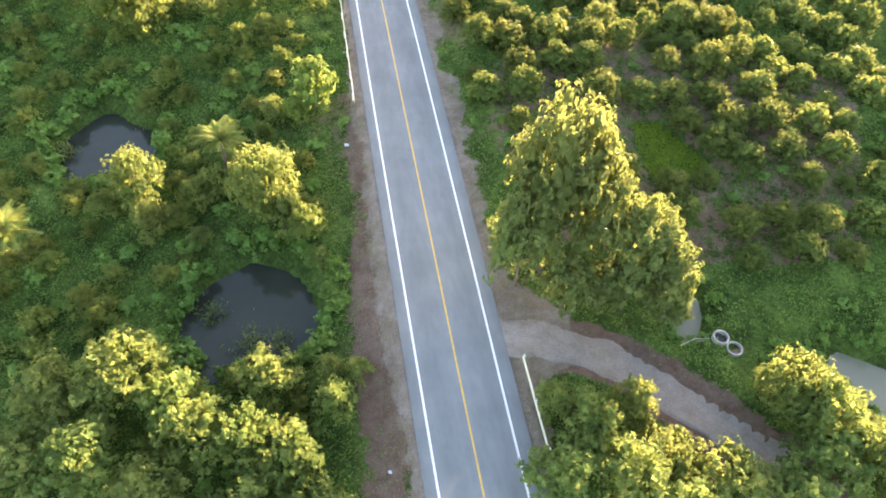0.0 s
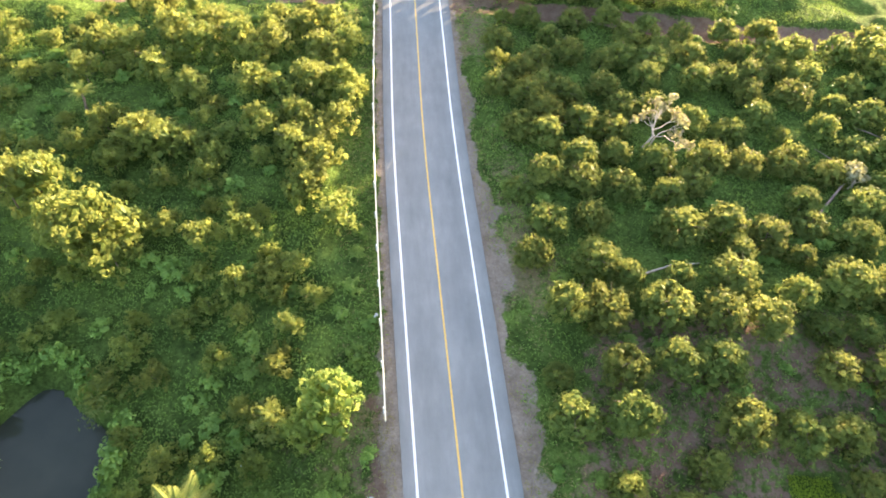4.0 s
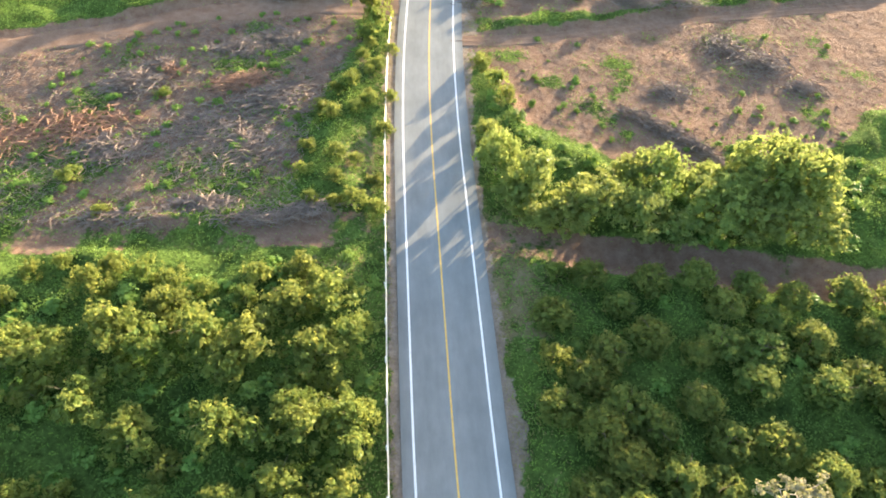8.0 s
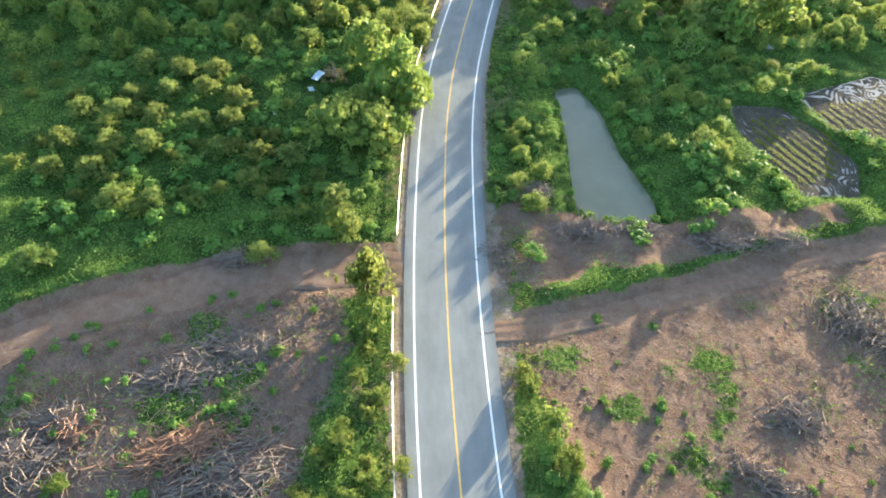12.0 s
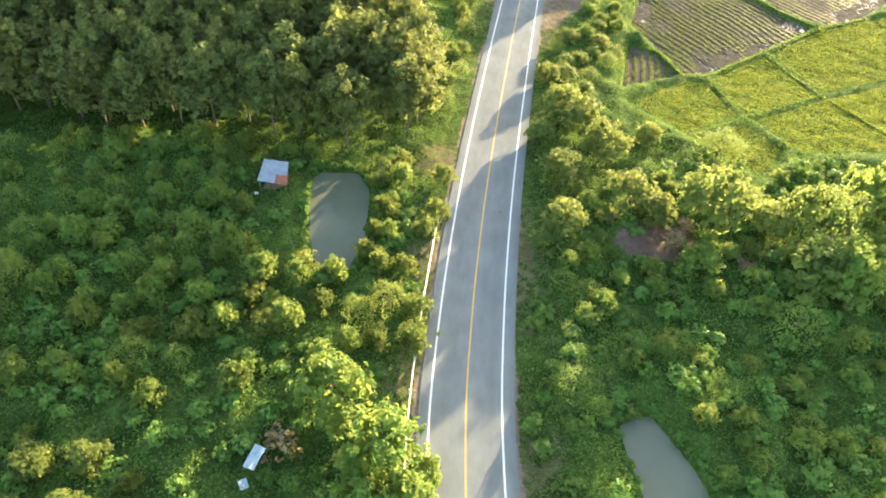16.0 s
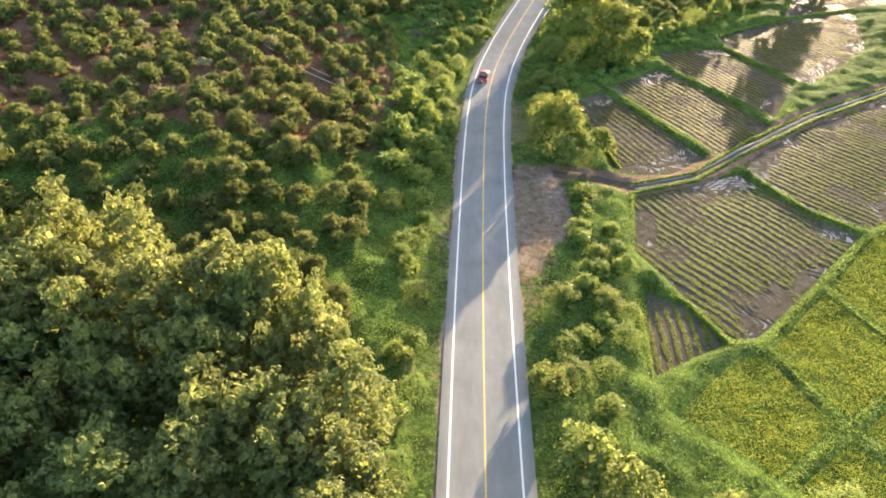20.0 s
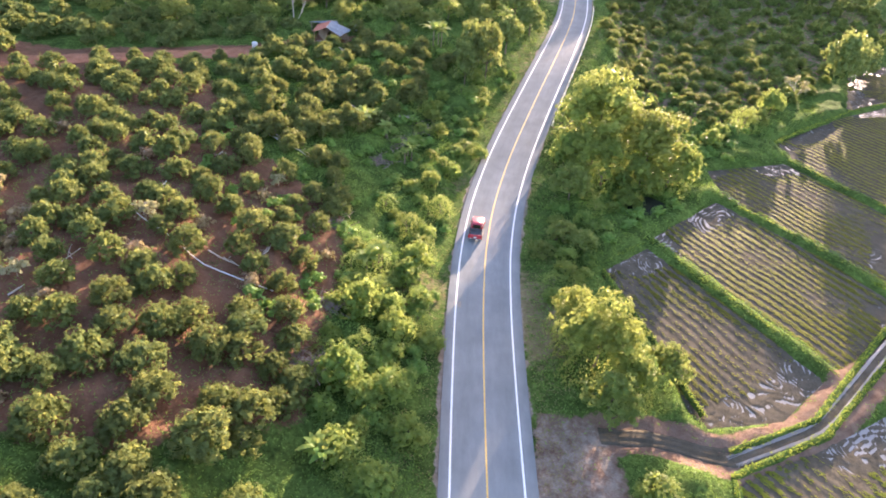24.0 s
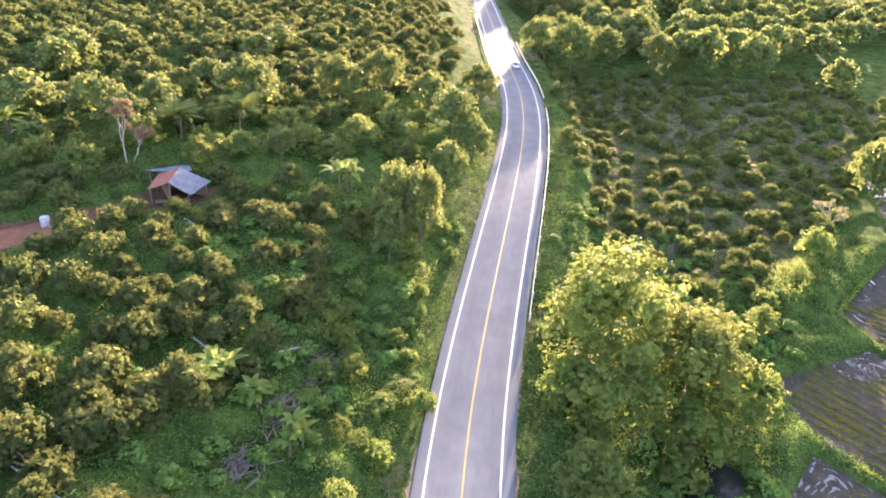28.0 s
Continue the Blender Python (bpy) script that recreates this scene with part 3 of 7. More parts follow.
TRACKS = [(TRACK_LEFT, 2.3), (TRACK_RIGHT, 1.2), (TRACK_START, 1.6), (STRIP_LEFT, 1.3), (STRIP_RIGHT, 1.3), (HOUSE_PATH, 1.3), (PADDY_TRACK, 1.3)]


def grown(poly, k):
    cx, cy = sum(p[0] for p in poly) / len(poly), sum(p[1] for p in poly) / len(poly)
    return [(cx + (x - cx) * k, cy + (y - cy) * k) for x, y in poly]


PONDS = [(grown(poly, 1.13) if mat is DARK_WATER else poly, depth, mat, label) for poly, depth, mat, label in PONDS]


def lumps(x, y):
    """Uneven growth that covers the land away from road, tracks, fields and clearings."""
    d = np.abs(side(x, y))
    v = 1.3 * value_noise(x, y, 4.5, 3) ** 2 + 0.8 * value_noise(x, y, 1.9, 4) + 0.8 * value_noise(x, y, 14, 5) - 0.35
    return v * np.clip((d - 6.5) / 4, 0, 1) * np.clip((190 - d) / 60, 0.2, 1)


def bare(x, y):
    """How bare the soil is, 0 to 1."""
    x, y = np.asarray(x, float), np.asarray(y, float)
    v = np.zeros(x.shape)
    patchy = np.clip(0.05 + 1.15 * value_noise(x, y, 5.0, 15) + 0.5 * value_noise(x, y, 1.7, 16), 0, 1.1)
    for poly, k in ((CLEAR_LEFT, 0.66 * patchy), (CLEAR_RIGHT, 0.92 * patchy), (SOUTH_VERGE, 0.85 * np.sqrt(patchy)), (BRUSH_STRIP, 0.95 * patchy), (BROWN_GAP, 1.0), (PULLOUT, 1.0), (HOUSE_YARD, 0.8), (ORCHARD_BARE, 0.44), (HILL_BARE, 0.60), (FAR_ORCHARD, 0.42)):
        v = np.maximum(v, k * np.clip(0.5 - signed(poly, x, y) / 3, 0, 1))
    v = np.where(inside(LAWN, x, y), 0.0, v)
    for line, w in TRACKS:
        k = 0.8 * patchy if line is STRIP_LEFT else 0.95 * np.sqrt(patchy) if line is STRIP_RIGHT else np.clip(0.45 + 0.75 * patchy, 0, 1)
        v = np.maximum(v, k * np.clip(1.3 - (edge_distance(line, x, y, False) - w) / 1.6, 0, 1))
    return v


def verge(x, y):
    """Gravel at the road's edges, 0 to 1."""
    d = side(x, y)
    w = np.where(d > 0, smooth_interp(y, [0, 20, 80, 100, 120, 150, 165, 190, 260, 400], [5.4, 5.9, 5.7, 5.0, 4.2, 5.6, 5.4, 3.8, 3.5, 3.6]), smooth_interp(y, [0, 15, 55, 70, 110, 150, 170, 300], [4.8, 5.0, 5.0, 4.4, 4.6, 5.0, 4.0, 3.5]))
    w = 4.2 + (w - 4.2) * np.clip(1.7 * value_noise(x, y, 6.0, 17) + 0.9 * value_noise(x, y, 1.8, 18) - 0.3, 0, 1.5)
    patchy = 0.28 + 0.42 * value_noise(x, y, 1.1, 19) + 0.3 * value_noise(x, y, 4.0, 20)
    return np.maximum(np.clip(1.15 - (np.abs(d) - w) / 1.6, 0, 1) * np.where(np.abs(d) > 5, patchy, 1), np.maximum(np.clip(0.75 - signed(JUNCTION, x, y) / 1.5, 0, 1), 0.48 * np.clip(0.8 - signed(PULLOUT, x, y) / 1.5, 0, 1)))


def cut(x, y):
    """What the ponds and fields take off the land."""
    z = np.zeros(np.shape(x))
    for poly, *_ in PONDS:
        z = np.minimum(z, -1.6 * np.clip(0.25 - signed(poly, x, y) / 2.2, 0, 1))
    for poly, *_ in FIELDS:
        q = signed(poly, x, y)
        z = np.minimum(z, -0.30 * np.clip(0.6 - q / 1.2, 0, 1) - 0.55 * np.clip(-q / 1.2, 0, 1))
    return z


def flat(x, y):
    """1 where the land lies open (fields, rice, ponds, tracks), falling to 0 outside."""
    v = np.zeros(np.shape(x))
    for poly in [f[0] for f in FIELDS] + RICES + [p[0] for p in PONDS] + [LAWN]:
        v = np.maximum(v, np.clip(1 - signed(poly, x, y) / 2, 0, 1))
    for line, w in TRACKS:
        v = np.maximum(v, np.clip(1 - (edge_distance(line, x, y, False) - w) / 2, 0, 1))
    for poly in (CLEAR_LEFT, CLEAR_RIGHT, PULLOUT, HOUSE_YARD):
        v = np.maximum(v, 0.85 * np.clip(0.7 - signed(poly, x, y) / 3, 0, 1))
    return v


def blocked(x, y):
    """Where no weeds grow: fields, rice, open water, wheel tracks."""
    v = np.zeros(np.shape(x), bool)
    for poly in [f[0] for f in FIELDS] + RICES + [p[0] for p in PONDS] + [LAWN]:
        v |= inside(poly, x, y)
    for line, w in TRACKS:
        if line is not STRIP_LEFT:
            v |= edge_distance(line, x, y, False) < w * 0.8
    return v


def land_z(x, y):
    """The finished ground."""
    x, y = np.asarray(x, float), np.asarray(y, float)
    return ground_z(x, y) + lumps(x, y) * (1 - flat(x, y)) + cut(x, y) + 0.12 * (value_noise(x, y, 1.3, 8) - 0.5) * np.clip((np.abs(side(x, y)) - 5.5) / 2, 0, 1)


# ---- the large structure ----
def stretched(lo, hi, step, reach):
    core = np.arange(lo, hi + step, step)
    out = np.cumsum(step * 1.065 ** np.arange(1, 130))
    out = out[out < reach]
    return np.concatenate([lo - out[::-1], core, core[-1] + out])


gx, gy = stretched(-66, 66, 0.85, 4000), stretched(-16, 440, 0.85, 4000)
GX, GY = np.meshgrid(gx, gy)
flat_x, flat_y = GX.ravel(), GY.ravel()
near = (np.abs(flat_x) < 400) & (flat_y > -200) & (flat_y < 900)
gz = np.zeros(flat_x.shape)
cover = np.zeros((len(flat_x), 4), np.float32)
cover[:, 3] = np.clip((flat_y - 288) / 8, 0, 1) * np.clip((-side(flat_x, flat_y) - 6) / 6, 0, 1)
gz[near] = land_z(flat_x[near], flat_y[near])
gz[~near] = ground_z(flat_x[~near], np.clip(flat_y[~near], -300, 1300))
cover[near, 0] = bare(flat_x[near], flat_y[near])
cover[near, 1] = verge(flat_x[near], flat_y[near]) * 0.95
cover[near, 2] = 0.55 * value_noise(flat_x[near], flat_y[near], 9, 11) * np.clip(1.5 - np.abs(side(flat_x[near], flat_y[near])) / 16, 0.25, 1)
for poly in RICES:
    cover[:, 2] = np.maximum(cover[:, 2], 0.15 * inside(poly, flat_x, flat_y))
nx_, ny_ = len(gx), len(gy)
i = (np.arange(ny_ - 1)[:, None] * nx_ + np.arange(nx_ - 1)[None]).ravel()
me = array_mesh("ground", np.stack([flat_x, flat_y, gz], 1), np.stack([i, i + 1, i + nx_ + 1, i + nx_], 1), GROUND, True)
lay = me.color_attributes.new("cover", "FLOAT_COLOR", "POINT")
lay.data.foreach_set("color", cover.ravel())
tagged(new("ground", me), "green weedy land with bare reddish soil patches", "ground", kind="structure")

ys = np.concatenate([np.arange(-300, -40, 20), np.arange(-40, 560, 1.5), np.arange(560, 1200, 20)])
road = tagged(new("road", strip_mesh("road", ys, -4.45, 4.65, 0.10, ASPHALT, skirt=0.25)), "worn grey two-lane asphalt road with painted lines", "road", kind="structure")
for name, o, w, m, lab in (("edge_line", -3.4, 0.20, WHITE_PAINT, "solid white edge line"), ("edge_line", 3.4, 0.20, WHITE_PAINT, "solid white edge line"), ("centre_line", 0.0, 0.16, YELLOW_PAINT, "solid yellow centre line")):
    hang(name, strip_mesh(name, ys, o - w / 2, o + w / 2, 0.106, m), road, lab)

for y0, o, lw, ln in ((321.2, -3.2, 0.9, 1.1), (223.7, 2.1, 0.35, 0.5)):
    hang("road_patch", strip_mesh("road_patch", np.linspace(y0 - ln / 2, y0 + ln / 2, 4), o - lw / 2, o + lw / 2, 0.105, TRACK_GRAVEL if y0 > 300 else TARRED), road, "small worn patch in the asphalt")


def track(name, line, width, mat, label, lift=0.07):
    """A rutted track along a line, its edges ragged, laid on the ground."""
    pts, acc = [], 0.0
    for (x1, y1), (x2, y2) in zip(line, line[1:]):
        k = max(2, int(math.hypot(x2 - x1, y2 - y1) / 1.0))
        pts += [(x1 + (x2 - x1) * q / k, y1 + (y2 - y1) * q / k) for q in range(k)]
    p = np.array(pts + [line[-1]])
    for _ in range(6):
        p[1:-1] = 0.25 * p[:-2] + 0.5 * p[1:-1] + 0.25 * p[2:]
    t = np.gradient(p, axis=0)
    t /= np.linalg.norm(t, axis=1)[:, None]
    nn = np.stack([t[:, 1], -t[:, 0]], 1)
    cols = []
    for o, dz in ((-1.15, -0.15), (-0.9, 0.03), (-0.62, -0.02), (-0.4, -0.05), (-0.1, 0.03), (0.1, 0.03), (0.4, -0.05), (0.62, -0.02), (0.9, 0.03), (1.15, -0.15)):
        wob = 1 + 0.45 * (value_noise(p[:, 0] + 30 * o, p[:, 1], 3.0, 21) - 0.5) + 0.3 * (value_noise(p[:, 0] + 30 * o, p[:, 1], 1.1, 22) - 0.5)
        q = p + nn * (o * width * wob)[:, None]
        cols.append(np.stack([q[:, 0], q[:, 1], land_z(q[:, 0], q[:, 1]) + dz + lift], 1))
    m, fs = len(p), []
    for c in range(len(cols) - 1):
        i = np.arange(m - 1) + c * m
        fs.append(np.stack([i, i + m, i + m + 1, i + 1], 1))
    return tagged(new(name, array_mesh(name, np.concatenate(cols), np.concatenate(fs), mat, True)), label, "track", kind="structure")


track("dirt_track", TRACK_LEFT, 2.1, TRACK_SOIL, "reddish dirt track along the field edge")
track("dirt_track", TRACK_RIGHT, 1.25, TRACK_SOIL, "narrow reddish dirt track beside cleared soil")
track("gravel_track", TRACK_START, 1.8, TRACK_GRAVEL, "pale gravel track branching from the road")
track("dirt_track", HOUSE_PATH[:3], 2.4, RED_SOIL, "red earth path to the tin-roofed hut")
track("muddy_track", PADDY_TRACK, 1.0, MUD, "wet rutted track between the fields")
for o in (-0.55, 0.55):
    track("wheel_rut", [(x - 0.5 * o, y + 0.85 * o) for x, y in PADDY_TRACK[2:]], 0.17, MUD_WATER, "water standing in a wheel rut", 0.10)


def fan_mesh(name, poly, z, mat, grow=0.0):
    cx, cy = sum(p[0] for p in poly) / len(poly), sum(p[1] for p in poly) / len(poly)
    vs = [(cx, cy, z)] + [(cx + (x - cx) * (1 + grow), cy + (y - cy) * (1 + grow), z) for x, y in poly]
    k = len(poly)
    return array_mesh(name, vs, [(0, 1 + q, 1 + (q + 1) % k) for q in range(k)], mat)


for poly, depth, mat, label in PONDS:
    cx, cy = np.mean([p[0] for p in poly]), np.mean([p[1] for p in poly])
    tagged(new("pond", fan_mesh("pond", poly, float(ground_z(cx, cy)) - depth, mat, 0.12)), label, "pond", kind="structure")


def field_level(poly):
    c = np.mean(np.array(poly), axis=0)
    return float(ground_z(c[0], c[1]))


rng = np.random.RandomState(5)
for poly, (dx, dy), wet in FIELDS:
    k = math.hypot(dx, dy)
    dx, dy = dx / k, dy / k
    a = np.array(poly)
    u, v = a @ np.array([dx, dy]), a @ np.array([dy, -dx])
    us, vs_ = np.arange(u.min(), u.max(), 0.3), np.arange(v.min(), v.max(), 0.22)
    U, V = np.meshgrid(us, vs_)
    X, Y = U * dx + V * dy, U * dy - V * dx
    bend = 1.6 * (value_noise(X, Y, 11, 31) - 0.5) + 0.35 * (value_noise(X, Y, 2.5, 39) - 0.5)
    keep = inside(poly, X, Y)
    turn_end = np.clip(np.minimum(U - np.where(keep, U, 1e3).min(1, keepdims=True), np.where(keep, U, -1e3).max(1, keepdims=True) - U), 0, 99)
    ridge = np.sin((V + bend) * 2 * math.pi / 1.4)
    wander = value_noise(X, Y, 4, 36)
    curl = np.sin(np.hypot(turn_end - 2.5 - 2 * wander, np.mod(V + 6 * wander, 6.5) - 3.2) * 2 * math.pi / (0.62 + 0.25 * wander) + 3.5 * value_noise(X, Y, 1.7, 38))
    k_end = np.clip(1 - turn_end / 8, 0, 1) * np.clip(4 * value_noise(X, Y, 7, 37) - 1.0, 0, 1)
    ends = np.clip(k_end / 0.5, 0, 1)
    curl *= np.clip(1.9 * value_noise(X, Y, 0.9, 43) - 0.1, 0, 1.3)
    furrow = 0.028 * ridge * (1 - ends) + 0.05 * curl * ends
    z0 = field_level(poly)
    Z = z0 - 0.24 + furrow + 0.05 * (value_noise(X, Y, 0.9, 33) - 0.5) + 0.06 * (value_noise(X, Y, 10, 34) - 0.5) - 0.11 * ends
    m = len(us)
    idx = (np.arange(len(vs_) - 1)[:, None] * m + np.arange(m - 1)[None]).ravel()
    quads = np.stack([idx, idx + 1, idx + m + 1, idx + m], 1)
    quads = quads[keep.ravel()[quads].all(1)]
    field = tagged(new("ploughed_field", array_mesh("ploughed_field", np.stack([X, Y, Z], 2).reshape(-1, 3), quads, MUD, True)), "wet ploughed paddy with rows of muddy stubble", "paddy field", "flooded paddy plots", "structure")
    lo = z0 - 0.384 + wet
    tagged(new("field_water", fan_mesh("field_water", poly, lo, MUD_WATER)), "shallow shining water standing between furrows", "water", kind="structure")
    # stubble along the ridges
    cnt = int(keep.sum() * 3.6)
    ii = rng.choice(np.flatnonzero(keep), cnt)
    px_, py_ = X.ravel()[ii] + rng.uniform(-.2, .2, cnt), Y.ravel()[ii] + rng.uniform(-.2, .2, cnt)
    ok = (ridge.ravel()[ii] > 0.0 + 0.5 * value_noise(px_, py_, 3, 40)) & (k_end.ravel()[ii] < 0.5) & (Z.ravel()[ii] > lo + 0.01) & (rng.rand(cnt) < np.clip(2.6 * value_noise(px_, py_, 5, 35) - 0.4, 0.15, 1))
    px_, py_, pz_ = px_[ok], py_[ok], Z.ravel()[ii][ok]
    c = len(px_)
    a = rng.uniform(-0.5, 0.5, c) + math.atan2(dy, dx)
    L, W, H = rng.uniform(.14, .34, c), rng.uniform(.05, .10, c), rng.uniform(.03, .08, c)
    ca, sa = np.cos(a), np.sin(a)
    q = np.empty((c, 4, 3))
    for s_, (l_, w_, h_) in enumerate(((-1, 0, 0), (0, -1, .6), (1, 0, 1), (0, 1, .6))):
        q[:, s_] = np.stack([px_ + l_ * L * ca - w_ * W * sa, py_ + l_ * L * sa + w_ * W * ca, pz_ + h_ * H], 1)
    tagged(new("stubble", kite_mesh("stubble", q.reshape(-1, 3), STUBBLE)), "yellow-green rice stubble in rows", "stubble", kind="stuff")


def bund(line, width=0.42, height=0.24):
    pts = []
    for (x1, y1), (x2, y2) in zip(line, line[1:]):
        k = max(2, int(math.hypot(x2 - x1, y2 - y1) / 0.6))
        pts += [(x1 + (x2 - x1) * q / k, y1 + (y2 - y1) * q / k) for q in range(k)]
    p = np.array(pts + [line[-1]])
    t = np.gradient(p, axis=0)
    t /= np.linalg.norm(t, axis=1)[:, None]
    nn = np.stack([t[:, 1], -t[:, 0]], 1)
    cols = []
    for o, h in ((-1, -0.5), (-0.7, 0.5), (-0.2, 1), (0.25, 1), (0.7, 0.5), (1, -0.5)):
        q = p + nn * (o * width * (0.8 + 0.5 * value_noise(p[:, 0], p[:, 1] + 9 * o, 1.2, 41)))[:, None]
        cols.append(np.stack([q[:, 0], q[:, 1], ground_z(p[:, 0], p[:, 1]) + height * h * (0.7 + 0.6 * value_noise(p[:, 0], p[:, 1], 1.7, 42))], 1))
    m, fs = len(p), []
    for c in range(len(cols) - 1):
        i = np.arange(m - 1) + c * m
        fs.append(np.stack([i, i + m, i + m + 1, i + 1], 1))
    tagged(new("bund", array_mesh("bund", np.concatenate(cols), np.concatenate(fs), GROUND, True)), "low grassy earth bank between paddy plots", "bund", "bunds between paddy plots", "structure")
    return p


BUNDS = [[(11.2, 329), (21.6, 335), (32.4, 306.9)], [(38.6, 347.4), (46.1, 333), (50.8, 319.2)], [(59.6, 359.4), (68, 338.2)], [(14.2, 262.2), (18.6, 262.2), (30.6, 271.3), (46.4, 282.7), (58, 288.5)], [(35.2, 302.3), (40.2, 290.4), (46.4, 283.4)], [(7, 273.4), (11.8, 270.1), (14.2, 262.2)], [(18.4, 261), (20.7, 249.6), (25, 240.7)], [(9.8, 243.3), (20.7, 249.6), (37, 258.3)], [(31.6, 271.2), (36.4, 258), (46, 240)], [(14, 302.4), (13.4, 313), (12, 328)], [(61, 367), (88, 382.4), (117, 393.2)], [(13.4, 295.2), (25.7, 298.9), (43, 310.2), (61, 321.4), (90, 336)], [(14.6, 297.9), (26, 301), (42, 312.3), (60, 323.4), (90, 338.2)], [(2.2, 257), (8.4, 281.6), (13.2, 295)]]
bund_points = np.concatenate([bund(b_) for b_ in BUNDS])


# ---- plants ----
def unit(v):
    return v / np.maximum(np.linalg.norm(v, axis=-1, keepdims=True), 1e-9)


def kites(pts, nrm, size, rng, ratio=0.55, droop=0.0):
    """Leaf-shaped quads at points, facing roughly along nrm."""
    c = len(pts)
    nrm = unit(nrm)
    t = unit(np.cross(nrm, rng.normal(size=(c, 3))))
    if droop:
        t = unit(t + np.array([0, 0, -droop]))
        t = unit(t - nrm * (t * nrm).sum(1, keepdims=True))
    w = np.cross(nrm, t)
    s = (size * rng.uniform(0.65, 1.35, c))[:, None]
    q = np.empty((c, 4, 3))
    q[:, 0], q[:, 2] = pts - t * s * 0.5, pts + t * s * 0.5
    q[:, 1], q[:, 3] = pts + w * s * ratio * 0.5 + nrm * s * 0.1, pts - w * s * ratio * 0.5 + nrm * s * 0.1
    return q.reshape(-1, 3)


def cloud(rng, centres, radii, count, size, spread=0.75, squash=0.85, ratio=0.6, fill=0.2, droop=0.0, per=11):
    """Leaves in small rosettes over the skins of overlapping blobs, round a dense inside of large leaves."""
    centres, radii = np.asarray(centres, float), np.asarray(radii, float)
    flat_ = np.array([1, 1, squash])
    tufts = max(1, count // per)
    pick = rng.choice(len(radii), tufts, p=radii ** 2 / (radii ** 2).sum())
    d = unit(rng.normal(size=(tufts, 3)))
    d[:, 2] = np.where(d[:, 2] < -0.35, -d[:, 2], d[:, 2])
    depth = np.where(rng.rand(tufts) < fill, rng.uniform(0.55, 0.85, tufts), rng.uniform(0.88, 1.12, tufts))
    mid = centres[pick] + d * (radii[pick] * depth)[:, None] * flat_
    out = np.repeat(unit(d + np.array([0, 0, 0.45])), per, axis=0)
    way = unit(out + 0.85 * rng.normal(size=(tufts * per, 3)))
    girth = np.repeat(rng.uniform(0.7, 1.5, tufts), per)
    pts = np.repeat(mid, per, axis=0) + way * (0.85 * size * girth * rng.uniform(0.6, 1.1, tufts * per))[:, None]
    skin = kites(pts, way + 0.5 * out + 0.55 * spread * rng.normal(size=(tufts * per, 3)), size, rng, ratio, droop)
    broad_ = np.minimum(0.9 * radii, 3.0 * size)
    inner = np.repeat(np.arange(len(radii)), np.ceil(8 * (0.9 * radii / broad_) ** 2).astype(int))
    d = unit(rng.normal(size=(len(inner), 3)) + np.array([0, 0, 0.15]))
    pts = centres[inner] + d * (radii[inner] * rng.uniform(0.46, 0.64, len(inner)))[:, None] * flat_
    core = kites(pts, d + 0.25 * rng.normal(size=(len(inner), 3)), 1.0, rng, 0.8).reshape(-1, 4, 3)
    core = pts[:, None] + (core - pts[:, None]) * broad_[inner][:, None, None]
    return np.concatenate([skin, core.reshape(-1, 3)])


def limbs(rng, height, reach, base, count, start=0.3, bend=0.25, top=None):
    """A tapered trunk with forking limbs."""
    top = top or height * 0.8
    spine = [(0, 0, -0.3)] + [(rng.normal() * bend * q, rng.normal() * bend * q, top * q) for q in (0.3, 0.6, 1.0)]
    bars = [(spine, [base * 1.25, base * 0.85, base * 0.55, base * 0.15])]
    for k in range(count):
        q = start + (0.9 - start) * (k + rng.rand()) / count
        z = top * q
        ang = 2.4 * k + rng.rand()
        r = reach * rng.uniform(0.5, 0.85)
        s0 = Vector(spine[1]).lerp(Vector(spine[3]), max(0, (q - 0.3) / 0.7))
        p1 = s0 + Vector((math.cos(ang) * r * 0.5, math.sin(ang) * r * 0.5, 0.22 * r + 0.1))
        p2 = s0 + Vector((math.cos(ang + 0.2) * r, math.sin(ang + 0.2) * r, 0.5 * r + 0.1))
        bars.append(([tuple(s0), tuple(p1), tuple(p2)], [base * 0.45, base * 0.3, base * 0.08]))
    return bars


